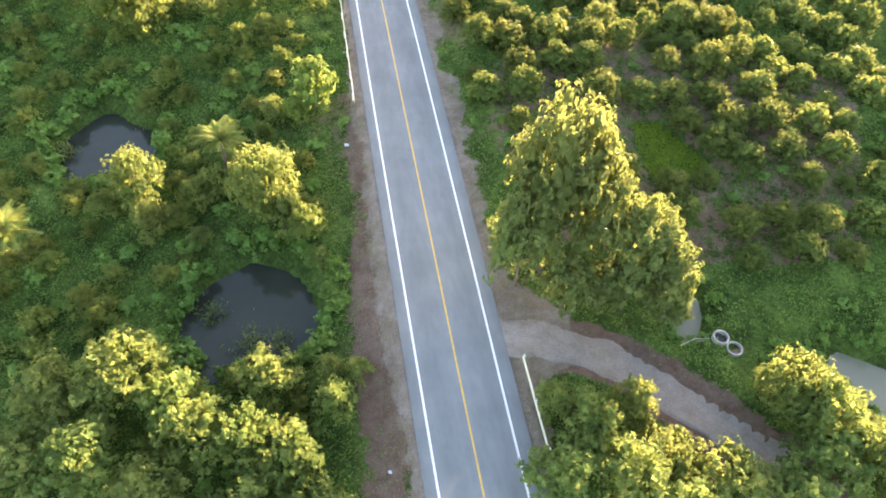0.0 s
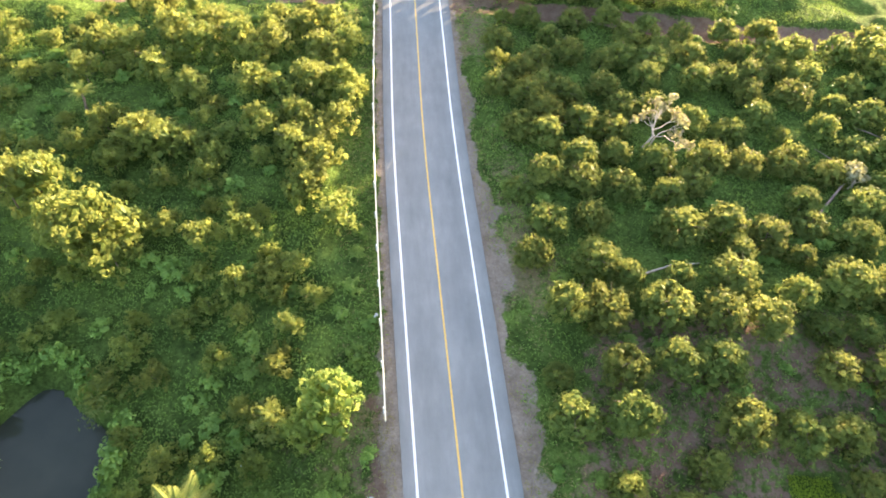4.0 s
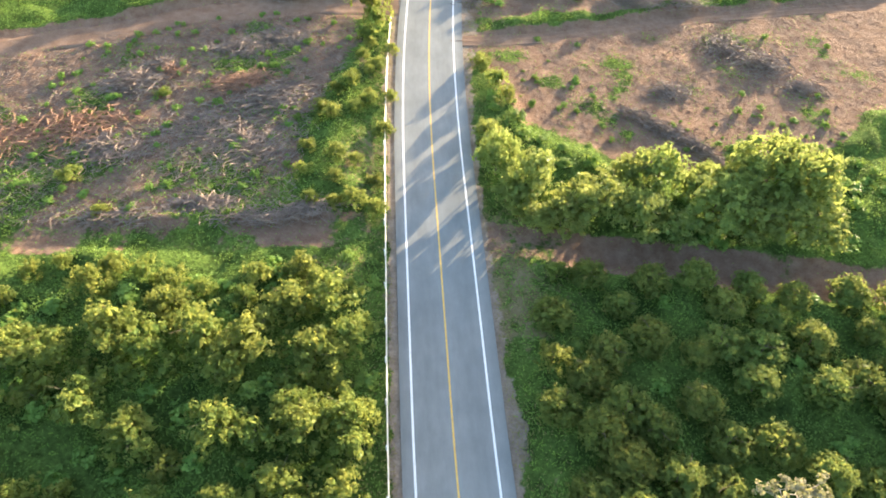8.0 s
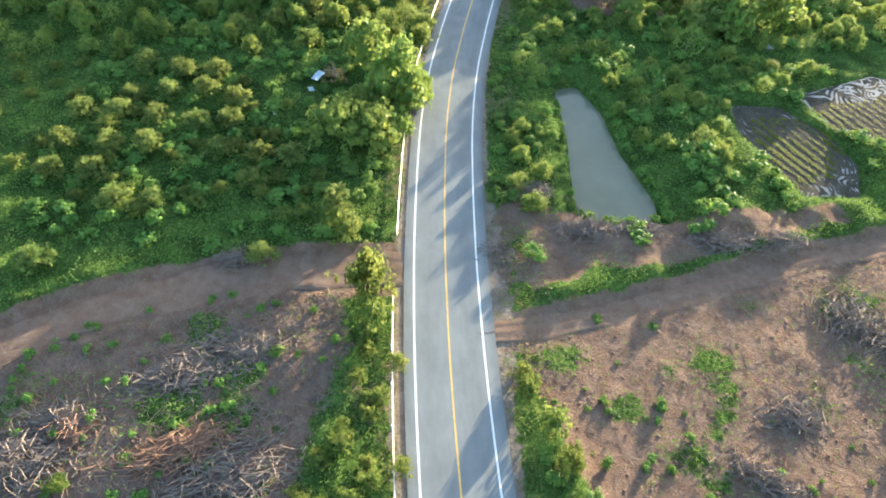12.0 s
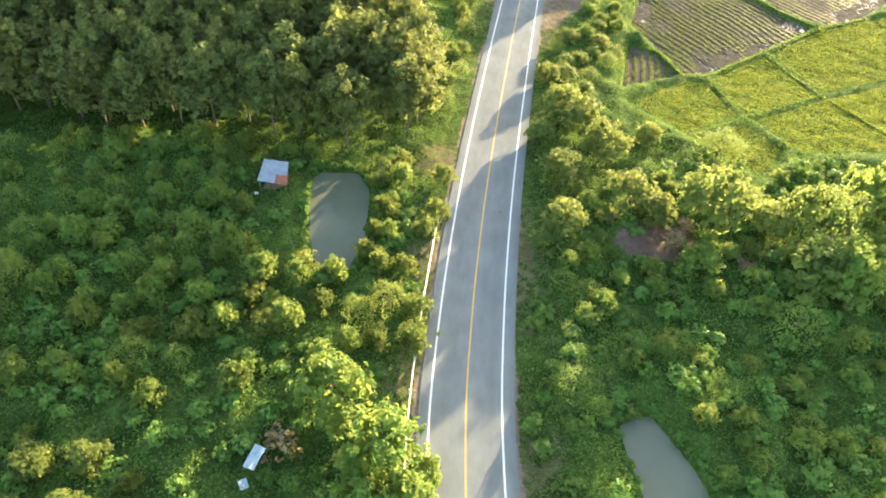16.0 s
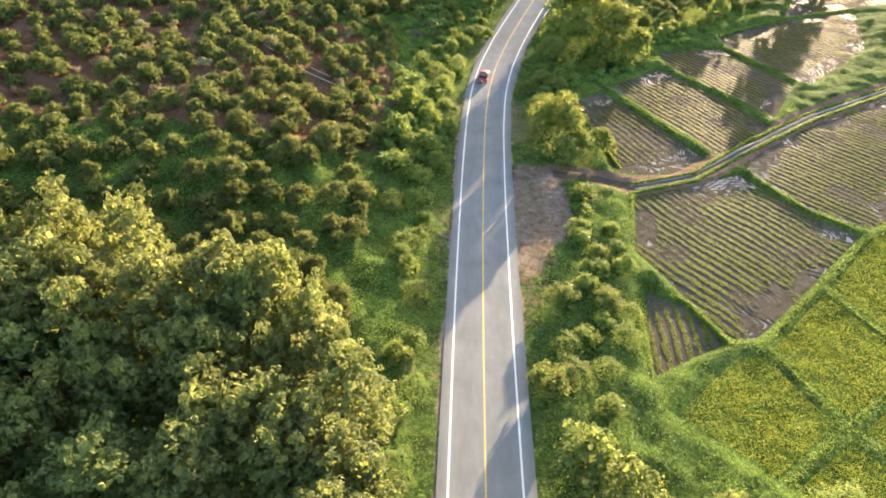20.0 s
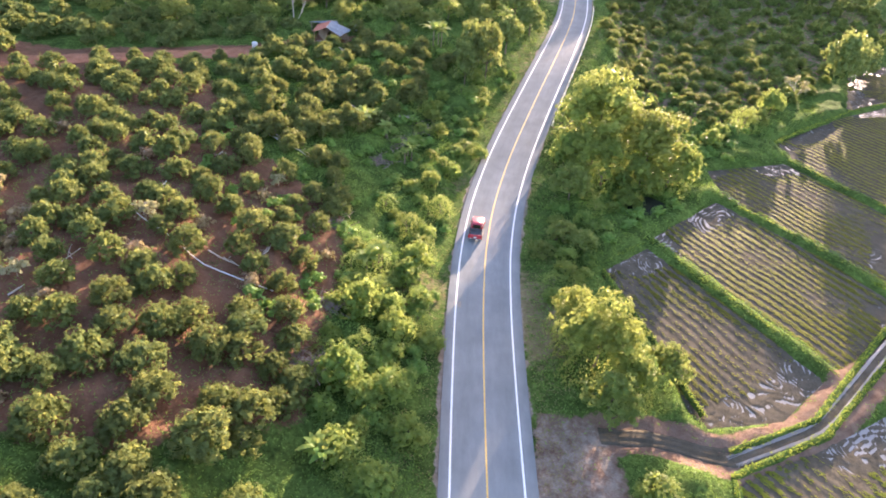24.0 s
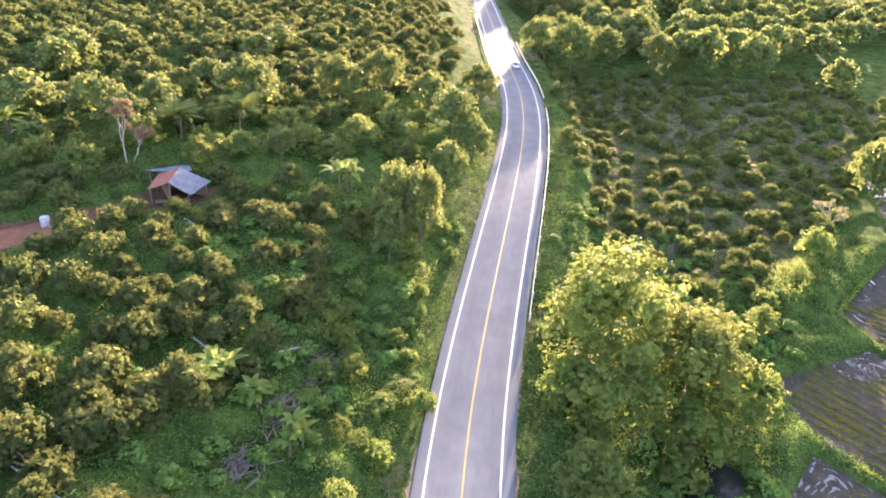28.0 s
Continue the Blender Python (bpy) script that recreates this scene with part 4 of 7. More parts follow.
class Kind:
    """A plant kind in several shapes: leaf quads and trunk meshes at a base size."""

    def __init__(self, name, category, group, labels, r, h, leaf, bark, shapes):
        self.name, self.category, self.group, self.labels, self.r, self.h, self.leaf = name, category, group, labels, r, h, leaf
        self.shapes = [(q, kite_mesh(name + "_crown", q, leaf), tubes_mesh(name + "_trunk", bars, bark, 5)) for q, bars in shapes]
        self.placed = []

    def at(self, x, y, r, h, tone=0):
        self.placed.append((x, y, r, h, tone))

    def grow(self, limit, rest_name, rest_label):
        """The first `limit` plants by nearness to the road as things, the others joined as stuff."""
        g = np.random.RandomState(len(self.placed))
        todo = sorted(self.placed, key=lambda p: abs(float(side(p[0], p[1]))))
        proto, far = {}, []
        for k, (x, y, r, h, tone) in enumerate(todo):
            s = g.randint(len(self.shapes))
            z = float(land_z(x, y)) - 0.1
            m = pose(x, y, z, 0, 0, g.uniform(0, 360)) @ Matrix.Diagonal((r / self.r, r / self.r * g.uniform(0.92, 1.08), h / self.h, 1))
            if k < limit:
                if s not in proto:
                    ob = new(self.name)
                    hang("trunk", self.shapes[s][2], ob)
                    hang("crown", self.shapes[s][1], ob)
                    tagged(ob, self.labels[s % len(self.labels)], self.category, self.group)
                    ob.matrix_basis = m
                    proto[s] = ob
                else:
                    keep = proto[s].matrix_basis.copy()
                    proto[s].matrix_basis = Matrix.Identity(4)
                    copy_thing(proto[s], m)
                    proto[s].matrix_basis = keep
            else:
                q = self.shapes[s][0].reshape(-1, 4, 3)
                share = 0.34 if y < 472 and abs(float(side(x, y))) < 75 else 0.12 if y < 480 else 0.08
                span = np.linalg.norm(q[:, 2] - q[:, 0], axis=1)
                part_of = np.where(span > 1.6 * np.median(span), 0.6, share)
                kept = g.rand(len(q)) < part_of
                q, part_of = q[kept], part_of[kept]
                mid = q.mean(1, keepdims=True)
                q = (mid + (q - mid) * (0.95 / np.sqrt(part_of))[:, None, None]).reshape(-1, 3)
                a = np.array(m)
                far.append(q @ a[:3, :3].T + a[:3, 3])
        if far:
            tagged(new(rest_name, kite_mesh(rest_name, np.concatenate(far), self.leaf)), rest_label, self.category, kind="stuff")


def rounded_crown(seed, r, h, blobs, leaves, size, lump, low=0.3, base=0.09, squash=0.85, ratio=0.6, spread=0.6, lift=0.0, droop=0.0, limbs_n=5, bend=0.15, ragged=0.0):
    g = np.random.RandomState(seed)
    cs, rs = [], []
    for k in range(blobs):
        d = unit(g.normal(size=3))
        d[2] = abs(d[2]) * 1.35 - 0.6 if low < 0.15 else abs(d[2]) * 1.1 - 0.35
        br = r * g.uniform(0.75 - 0.3 * ragged, 1.3 + 0.25 * ragged) * lump
        q = (0.98 - 0.8 * br / r) * g.uniform(0.82 - 0.35 * ragged, 1.0 + 0.3 * ragged)
        cs.append((d[0] * r * q, d[1] * r * q, max(br * 0.6, h * (low + (1 - low) * 0.5) + d[2] * h * (1 - low) * 0.5 * g.uniform(1 - 0.5 * ragged, 1 + 0.25 * ragged) + lift)))
        rs.append(br)
    cs.append((0, 0, h * (low + (1 - low) * 0.45)))
    rs.append(r * 0.55)
    return cloud(g, cs, rs, leaves, size, spread, squash, ratio, 0.2, droop), limbs(g, h, r * 0.8, base, limbs_n, 0.25, bend)


def draped(seed, r, h, leaves, size):
    """A tree or bush buried under creepers that hang down to the ground in folds."""
    g = np.random.RandomState(seed)
    a, q = g.uniform(0, 2 * math.pi, leaves), g.rand(leaves)
    fold = 1 + 0.16 * np.sin(a * 5 + seed) + 0.12 * np.sin(a * 9 + 2 * seed) + 0.08 * np.sin(a * 17)
    ph = q ** 0.8 * math.pi * 0.53
    bumpy = 1 + 0.12 * np.sin(ph * 9 + a * 3 + seed)
    rad = np.sin(np.minimum(ph, math.pi / 2)) ** 0.8 * fold * bumpy
    z = np.cos(ph) * h * (0.9 + 0.12 * np.sin(3 * a + seed))
    pts = np.stack([np.cos(a) * rad * r, np.sin(a) * rad * r, np.maximum(z, 0.05)], 1) * g.uniform(0.9, 1.05, (leaves, 1))
    nrm = np.stack([np.cos(a) * np.sin(ph), np.sin(a) * np.sin(ph), np.cos(ph) + 0.25], 1)
    return kites(pts, nrm + 0.55 * g.normal(size=(leaves, 3)), size, g, 0.5, 0.3), limbs(g, h * 0.8, r * 0.6, 0.1 * r ** 0.5, 4)


def clad(seed, r, h, leaves, size):
    """A big tree under creepers: hanging folds below, clumps above."""
    q1, bars = draped(seed, r * 0.84, h * 0.82, leaves // 3, size)
    q2, _ = rounded_crown(seed + 1, r, h, 46, 2 * leaves // 3, size, 0.24, 0.16, spread=0.55, ratio=0.5, ragged=0.9)
    return np.concatenate([q1, q2]), bars


orchard = Kind("orchard_tree", "fruit tree", "orchard trees", ["small round green fruit tree on bare soil", "bushy fruit tree with yellowish new leaves", "low dark green fruit tree in rough grass"], 2.0, 3.0, ORCHARD_LEAF, BARK, [rounded_crown(10 + k, 2.0, 3.0, 44, 2600, 0.17, 0.30, 0.0, 0.08, spread=0.5, ratio=0.45, ragged=0.05) for k in range(5)])
hill = Kind("fruit_tree", "fruit tree", "hill orchard trees", ["dark olive fruit tree on a reddish slope", "low spreading fruit tree with dull green leaves", "bushy fruit tree among weeds on the slope"], 2.2, 2.9, HILL_LEAF, BARK, [rounded_crown(150 + k, 2.1, 2.9, 38, 2300, 0.19, 0.27, 0.0, 0.08, spread=0.55, ratio=0.42, ragged=0.2) for k in range(5)])
scrub = Kind("shrub", "shrub", "wild scrub", ["tangled green wild shrub", "dense bushy shrub with small leaves", "wild shrub overgrown with weeds"], 3.0, 4.0, SCRUB_LEAF, BARK, [rounded_crown(30 + k, 3.0, 4.0, 36, 1900, 0.28, 0.21, 0.02, 0.07, spread=0.5, ratio=0.5, ragged=1.0) for k in range(5)])
vines = Kind("creeper_mound", "creeper", "creeper mounds", ["bush buried under bright green creepers", "rounded mound of hanging creepers", "tree stump smothered by leafy vines"], 3.0, 4.0, VINE_LEAF, BARK, [draped(50, 3.0, 4.0, 2400, 0.26)] + [rounded_crown(51 + k, 3.0, 4.0, 26, 2100, 0.29, 0.30, 0.0, 0.07, spread=0.4, ratio=0.5) for k in range(3)])
broad = Kind("broadleaf_tree", "tree", "roadside trees", ["tall broadleaf tree with clumped foliage", "spreading broadleaf tree with pale leaf tips", "dense leafy roadside tree"], 5.0, 10.0, BROAD_LEAF, BARK, [rounded_crown(70 + k, 5.0, 10.0, 70, 5200, 0.42, 0.17, 0.08, 0.2, squash=0.95, spread=0.5, limbs_n=8, ratio=0.5, ragged=0.6) for k in range(4)])
bushy = Kind("bushy_tree", "tree", "low bushy trees", ["low bushy tree leafy to the ground", "dense bushy tree with yellow-green tips", "leafy multi-stemmed roadside tree"], 4.0, 6.0, BUSH_LEAF, BARK, [rounded_crown(130 + k, 4.0, 6.0, 50, 3800, 0.33, 0.19, 0.03, 0.12, squash=0.95, spread=0.5, limbs_n=6, ratio=0.5, ragged=0.8) for k in range(5)])
clad_tree = Kind("creeper_clad_tree", "tree", "creeper-clad trees", ["large spreading tree draped in climbing creepers", "dense golden-topped tree hung with vines"], 6.0, 12.0, CLAD_LEAF, BARK, [clad(170 + 3 * k, 6.0, 12.0, 15000, 0.31) for k in range(3)])
rubber = Kind("rubber_tree", "tree", "plantation trees", ["tall slim plantation tree with dark crown", "plantation tree with pale flowering top", "straight-trunked leafy plantation tree"], 4.4, 14.0, RUBBER_LEAF, BARK, [rounded_crown(90 + k, 4.4, 14.0, 84, 5600, 0.40, 0.165, 0.07, 0.16, squash=1.0, spread=0.5, limbs_n=9, ratio=0.5, ragged=0.7) for k in range(4)])
under = Kind("weedy_bush", "bush", "undergrowth", ["low weedy green bush", "knee-high tangle of creeping weeds", "small leafy bush in rough grass"], 1.3, 1.4, WEED_LEAF, BARK, [rounded_crown(190 + k, 1.3, 1.4, 14, 460, 0.25, 0.34, 0.0, 0.03, spread=0.5, ratio=0.5, limbs_n=3) for k in range(5)])
parched = Kind("parched_bush", "bush", "parched bushes", ["dry brown bush with withered leaves", "rusty withered bush among weeds"], 1.8, 2.0, DRY_LEAF, DEAD_WOOD, [rounded_crown(210 + k, 1.8, 2.0, 14, 420, 0.20, 0.28, 0.05, 0.04, spread=1.0, limbs_n=8, ratio=0.4, ragged=1.0) for k in range(3)])
pale = Kind("pale_shrub", "shrub", "dry shrubs", ["pale dry shrub losing its leaves", "greyish half-bare shrub"], 2.0, 2.8, PALE_LEAF, DEAD_WOOD, [rounded_crown(110 + k, 2.0, 2.8, 20, 620, 0.20, 0.25, 0.2, 0.05, spread=1.0, limbs_n=9) for k in range(3)])

# places of single plants
SCRUB_START = [(-25, 20.6, 4.2, 6.5), (-30.5, 19, 3.6, 6), (-20.5, 19, 3.2, 6), (-17.4, 16.2, 3.4, 6.5), (-13.2, 21.3, 2.9, 6), (-13.8, 16.4, 2.8, 6), (-9.6, 15, 3, 6), (-6.9, 19.6, 2, 4), (-8.2, 22.6, 1.5, 3), (-5.6, 22.5, 1.4, 2.5), (-26, 14, 3.8, 6), (-20, 11.5, 3.6, 5.5), (-12.5, 11.2, 3.6, 5.5), (-31.5, 13, 3.6, 5), (-7, 11, 2.8, 4.5)]
TREES_LEFT = [(-30.2, 41.2, 3.3, 7), (-28.2, 37.6, 2.7, 4.6), (-33.4, 39.4, 2, 3.2), (-17.2, 41.4, 3.9, 8), (-15, 39, 2.8, 6), (-12.3, 37.2, 2.1, 4.6), (-10.8, 34.4, 1.4, 2.6), (-24.6, 41.2, 2, 4.2), (-22.9, 43.0, 2, 4), (-20.6, 43.4, 1.7, 3.6), (-26.2, 46.4, 1.7, 2.8), (-19.2, 54.6, 2, 3), (-23.2, 36.8, 1.5, 2.2)]
TREES_RIGHT = [(10.4, 33.4, 5.2, 21.5), (8, 31.8, 3.5, 14), (13.4, 35, 4, 17.5), (18.5, 32.8, 4.4, 13.5), (21, 31.8, 3.3, 10), (12.2, 29.6, 2.7, 7.6), (15.8, 30.2, 2.7, 8), (22, 30.2, 2.3, 5.5), (7.2, 33.6, 2.2, 6)]
SCRUB_CORNER = [(31.3, 22.8, 3.4, 7), (34, 20.2, 3.7, 7), (33, 16.4, 3.5, 6), (36.6, 17.6, 3.4, 6), (17.4, 20.4, 2.1, 5), (13, 17.6, 2.9, 5.5), (10.7, 19.6, 1.9, 4), (20, 16, 2.9, 5.5), (24.6, 14.6, 3.3, 6), (11, 13.4, 3.1, 5.5), (15.6, 14, 3.3, 5.5), (29.2, 13.2, 3.5, 6), (20, 11.5, 3.3, 5)]
VERGE_MOUND = [(-14.5, 55.6, 3.1, 6), (-16.6, 53.6, 2, 3.6)]
SCRUB_MID = [(-39.1, 69, 4.6, 8), (-37.4, 67.4, 3.2, 5), (-42.6, 68.1, 3.2, 5), (-48.7, 71.8, 3.6, 6), (-45.9, 73, 3.2, 6), (-29.5, 70.4, 2.2, 3.2), (-26, 71.5, 2, 3), (-22.2, 76.9, 2.2, 3.6), (-18.1, 74.3, 2.4, 3.6), (-22.7, 68, 2, 3), (-25.5, 66.2, 2, 3), (-20.7, 68.5, 1.8, 2.6), (-39.4, 81.2, 2.4, 3.4), (-34.9, 82.3, 2, 3), (-32.4, 80.4, 1.8, 3), (-29, 85.8, 1.9, 3), (-25.3, 84, 2, 3), (-22.3, 84.5, 2, 3), (-20.4, 93.9, 2.1, 3.4), (-46.5, 80.3, 2, 3), (-42.1, 78.7, 2, 3), (-38.4, 90.6, 2.2, 3.4), (-25.9, 94, 2.2, 3.4), (-32.1, 96.4, 2.4, 3.4), (-34, 71.6, 2, 2.6)]
SCRUB_BELT = [(-50.4, 95.4, 3, 3.6), (-46.8, 95.9, 3, 3.8), (-47, 103.3, 2.2, 3.4), (-43.1, 98.5, 3.2, 4), (-39.4, 97.7, 3, 4), (-39.6, 102.2, 2.5, 3.4), (-35.1, 99.5, 3.4, 4.4), (-31.3, 99.6, 3.2, 4.2), (-28.6, 103.8, 2.8, 3.8), (-24.9, 105.1, 3, 4), (-22.5, 101.8, 2.6, 4), (-25.2, 99.2, 3, 4), (-42.4, 92.1, 3, 4), (-37.5, 90, 2.5, 3.6), (-24.6, 92.4, 2.8, 4), (-28, 91.5, 2.6, 3.4), (-31.1, 91.6, 2.6, 3.4), (-21.5, 94.2, 2.4, 3.6), (-25.4, 87.9, 2.6, 3.6), (-28, 85, 2.4, 3.4)]
SCRUB_BELT_SOUTH = [(-49.7, 90, 2.6, 3.4), (-45.1, 84, 2.6, 3.4), (-40.5, 81.6, 3, 4), (-37.7, 81.5, 3, 4), (-35.3, 82, 2.5, 3.4), (-32, 80.6, 2, 3.4), (-32.1, 78.4, 2.2, 3), (-42.9, 79.6, 2.4, 3), (-24.1, 83, 3, 3.6), (-20.9, 81.2, 2.6, 3.4), (-20.7, 88.1, 2.4, 3.4), (-20.4, 91.5, 2.2, 3.4), (-22, 85.4, 2.4, 3.2), (-21.4, 78, 3, 3.8)]
HEDGE = [(-10.8, 125.9, 3, 6), (-6.9, 122.8, 3.6, 6), (-8.6, 120.8, 2.6, 4), (0.2, 121.1, 4, 6), (-3.3, 119.2, 2.8, 4), (7.1, 126, 3.2, 6), (4.6, 119.7, 3.4, 5), (12.7, 122.1, 4.2, 6.5), (12.3, 126.1, 2.6, 5), (18.8, 126.4, 4.8, 9), (22.3, 125.4, 4.2, 8), (17, 120.8, 3.8, 5), (22.2, 120.9, 3.8, 5), (8.7, 119, 2.6, 3.6), (-5.8, 118.3, 2.2, 3), (4.1, 125.5, 2.6, 4.5), (15.8, 124.8, 3.2, 7), (-12.2, 131.3, 2, 3.4)]
VERGE_BUSHES = [(-13.4, 145.6, 1.5, 2), (-11.6, 142.3, 1.8, 2.4), (-9.9, 139, 1.6, 2.2), (-14.1, 147.3, 1.3, 1.6), (-30.3, 155.2, 3.2, 6.5), (-29.4, 151.9, 2.2, 3.6), (-33.6, 162.8, 2.4, 3), (-52.2, 132.9, 1.2, 1), (-56.8, 117.9, 1.6, 1.4), (-51.5, 113.6, 1.2, 1)]
ROADSIDE_TREES = [(-31.2, 188.9, 4.2, 8), (-36, 194.5, 4.2, 6), (-29.3, 185, 3.2, 7), (-37, 177.5, 4.4, 6), (-33, 177.7, 4, 6), (-35.1, 181.8, 3.2, 5), (-30.4, 180.7, 2.6, 4), (-32.8, 183.9, 3, 6), (-27.3, 188.3, 1.4, 4)]
POND_TREES = [(6.6, 222.9, 4.8, 9), (-7.6, 241.8, 4.4, 6), (-4.3, 235.9, 4, 5.5), (-9.1, 246, 3.4, 5), (-11, 229.4, 3.8, 5), (-13, 238.5, 2.4, 3.5), (-3.3, 225.2, 3.6, 5), (-0, 223.9, 3, 4.5), (-11.9, 219.7, 3.2, 4.5), (-14.1, 218.1, 2.6, 3), (19, 222.5, 4.4, 7), (16.9, 213.7, 5, 7), (13.8, 221.7, 3.2, 4), (-9.9, 255.8, 2.4, 3.2), (2.8, 239.8, 2.2, 4), (0.6, 268.8, 2.4, 2.4), (-5.2, 268.8, 2.4, 2.4), (1.4, 284.2, 2, 2.4)]
POND_TREES_EAST = [(19.5, 219.6, 5, 9), (27.9, 225.6, 5, 9), (18.7, 212, 4.4, 7), (27.3, 217.2, 4.6, 7), (13.1, 238.8, 3.4, 3.6), (11.3, 206.2, 3, 4), (3.3, 215, 2.8, 3.5)]
POND_BUSHES = [(-34.3, 226.9, 1.8, 2.6), (-33.6, 221.7, 1.8, 2.8), (-34.2, 218, 1.5, 2.4), (-34.8, 214.3, 1.8, 2.6), (-31.9, 230.7, 1.8, 2.6), (-33.3, 212.4, 1.8, 2.6), (-30.6, 212.5, 1.8, 2.4), (-27.3, 222, 1.8, 2.8), (-28.5, 218.8, 1.8, 2.8), (-26.6, 229, 1.9, 2.8), (-29.3, 207, 2, 2.6), (-28.8, 202.5, 2.2, 3), (-41.5, 211.6, 2, 2.4), (-46.2, 206.5, 2.4, 2.8), (-38.8, 206.3, 1.8, 2.4), (-50.7, 201.6, 2.6, 3.2), (-48.5, 229.4, 2, 3.4), (-55.9, 201.4, 2.2, 2.6), (-43.9, 202.4, 2, 2.4), (-32.6, 202.2, 1.8, 2.2)]
PADDY_TREES = [(11.6, 308, 2.6, 4.5), (11.8, 344.2, 3.6, 6), (8.2, 334.4, 2.6, 3.5), (4.1, 331.2, 2, 2.5), (10, 332, 2.4, 3), (3.9, 303.6, 3.2, 5)]
CLAD_TREES = [(22, 361, 8, 15.5), (28.6, 355, 7, 11.5), (18.5, 354, 5.5, 8), (4.2, 309.5, 4.6, 10), (3, 314, 3.2, 7), (7.5, 306.5, 3, 5)]
CLAD_SKIRTS = [(25, 348.5, 4.6, 6), (14.5, 356, 3.6, 6), (33.5, 352, 4, 6), (19, 349.5, 3.6, 5), (30, 348.5, 3.2, 4.5), (15.5, 351.5, 2.8, 4), (22, 345.5, 2.8, 3.6)]
CREEPER_STRIP = [(-20.8, 317.7, 3, 5), (-13.2, 328.8, 2.4, 3.4), (-17.6, 318.4, 2.4, 3.4), (-15, 325.3, 2.2, 3), (-23.3, 307.8, 3, 4.2), (-17.2, 314.8, 2.4, 3.4), (-21, 311.9, 2.2, 3), (-14.1, 320.3, 2.2, 3), (-19.1, 326.7, 2.2, 3), (-8.5, 342.1, 2, 2.8), (-9.5, 347.5, 2, 2.8), (-14, 336.4, 2.2, 3), (-18.4, 306.1, 2.4, 3), (-21.2, 305.3, 2.2, 2.6), (-13.5, 314.1, 2, 2.6), (-17.2, 301.6, 2.4, 2.6), (-23.4, 299.2, 2.6, 2.6), (-20.6, 295.9, 2.4, 2.6), (-5.3, 352, 1.8, 2.4), (0.4, 358.1, 1.6, 2.4)]
HUT_TREES = [(13.4, 399.2, 3.6, 9), (3.1, 386.8, 3.4, 11), (5.8, 383.5, 3.4, 12), (1, 379.8, 2.6, 9), (19.6, 418.4, 4.6, 10), (30.5, 435.7, 4.6, 10), (18.5, 430.5, 4.4, 9), (21.9, 411.7, 3.6, 8), (-37.5, 419.5, 5, 9), (-32.5, 415.4, 4, 7.5), (-47.8, 421.8, 5, 8.5), (-14.7, 425.7, 5.5, 11), (1, 429, 4.6, 10), (10.4, 435.1, 4.6, 10), (-28.9, 422.4, 3.6, 8), (-10.3, 407, 3.4, 5)]
FAR_TREES = [(74, 483, 7, 15.5), (86, 487, 6, 13.5), (101, 482, 6, 12.5), (115.5, 480, 7, 15), (128.8, 474, 6.5, 14.5), (139, 452, 6, 12), (143, 486, 6, 14), (61, 479, 5, 12), (90, 391.5, 5, 14.5), (97, 398, 4.6, 12), (106, 405, 5, 11)]
FAR_MOUNDS = [(66, 378.1, 3.2, 5), (56.7, 371.9, 3, 4.6), (46.2, 364.7, 2.6, 3), (61, 374, 2.4, 3), (50, 369, 2.4, 3)]
ORCHARD_EAST_BACK = [(9.2, 61.7, 2), (13.5, 62.7, 2), (17.2, 63.2, 2.2), (5.1, 56.9, 2.2), (9.5, 57.6, 2.2), (18.4, 58.1, 2.3), (23.2, 58.1, 2), (27, 58.5, 1.9), (31.3, 58.6, 1.8), (32.2, 64.1, 2.6), (26.9, 63.8, 1.7), (3.8, 60.9, 1.2), (30.6, 68.4, 1.6)]
ORCHARD_EAST = [(37.1, 60.1, 2), (40.4, 64.9, 2), (27.9, 54.5, 1.8), (32.9, 54.8, 2), (37.3, 55.2, 2.1), (42.3, 55.1, 2), (46.1, 55.3, 1.6), (50.7, 60.8, 2), (43.6, 50.6, 2), (37.9, 50.1, 1.9), (33.2, 48.2, 2), (38.8, 45.4, 1.8), (43.6, 46.3, 1.1), (30.2, 39.3, 1.9), (34.1, 40, 1.9), (38.2, 40.1, 1.9), (43.6, 40.7, 2), (34.9, 35.8, 2), (30.4, 35.4, 1.5), (39.5, 35.6, 1.4), (28.5, 46, 1.5)]
ORCHARD_NORTH = [(2.1, 83.3, 2), (5.9, 83.1, 2), (10.2, 83.1, 2), (7, 78.7, 1.9), (2.6, 77, 2), (14.1, 87.5, 2), (19.6, 88.3, 2.1), (23.8, 88.9, 2), (28.7, 89.8, 2.3), (15, 82.8, 1.8), (15.7, 78.4, 2.4), (20.2, 79.2, 2.2), (24.5, 78.8, 2.1), (29.2, 84.2, 1.8), (32.9, 88.5, 1.8), (33.3, 79.4, 2), (38.6, 87.9, 2), (6.9, 72.7, 2.2), (4.1, 66.7, 2), (7.8, 67.6, 2.4), (13.1, 68.2, 2.3), (17.9, 68, 2.1), (21.8, 67.9, 2.1), (30.2, 72.8, 2.4), (34.4, 73.1, 2.3)]
ORCHARD_NORTH_EDGE = [(1, 103.5, 2), (4.6, 105.6, 2), (-0.2, 95.4, 2), (8.8, 99.7, 2), (6, 92.5, 2.1), (2, 89.1, 2), (9.7, 88.2, 1.8), (20.1, 107.3, 2), (25.4, 113.7, 2), (29.9, 113.2, 2.2), (34.1, 111.3, 2.1), (39.6, 112.3, 2.2), (45.1, 116.1, 2.2), (39.2, 104.7, 1.9), (39.8, 99.1, 2), (23, 94, 2), (18.3, 94.2, 2), (26.4, 101.2, 2), (45.2, 108.2, 2)]
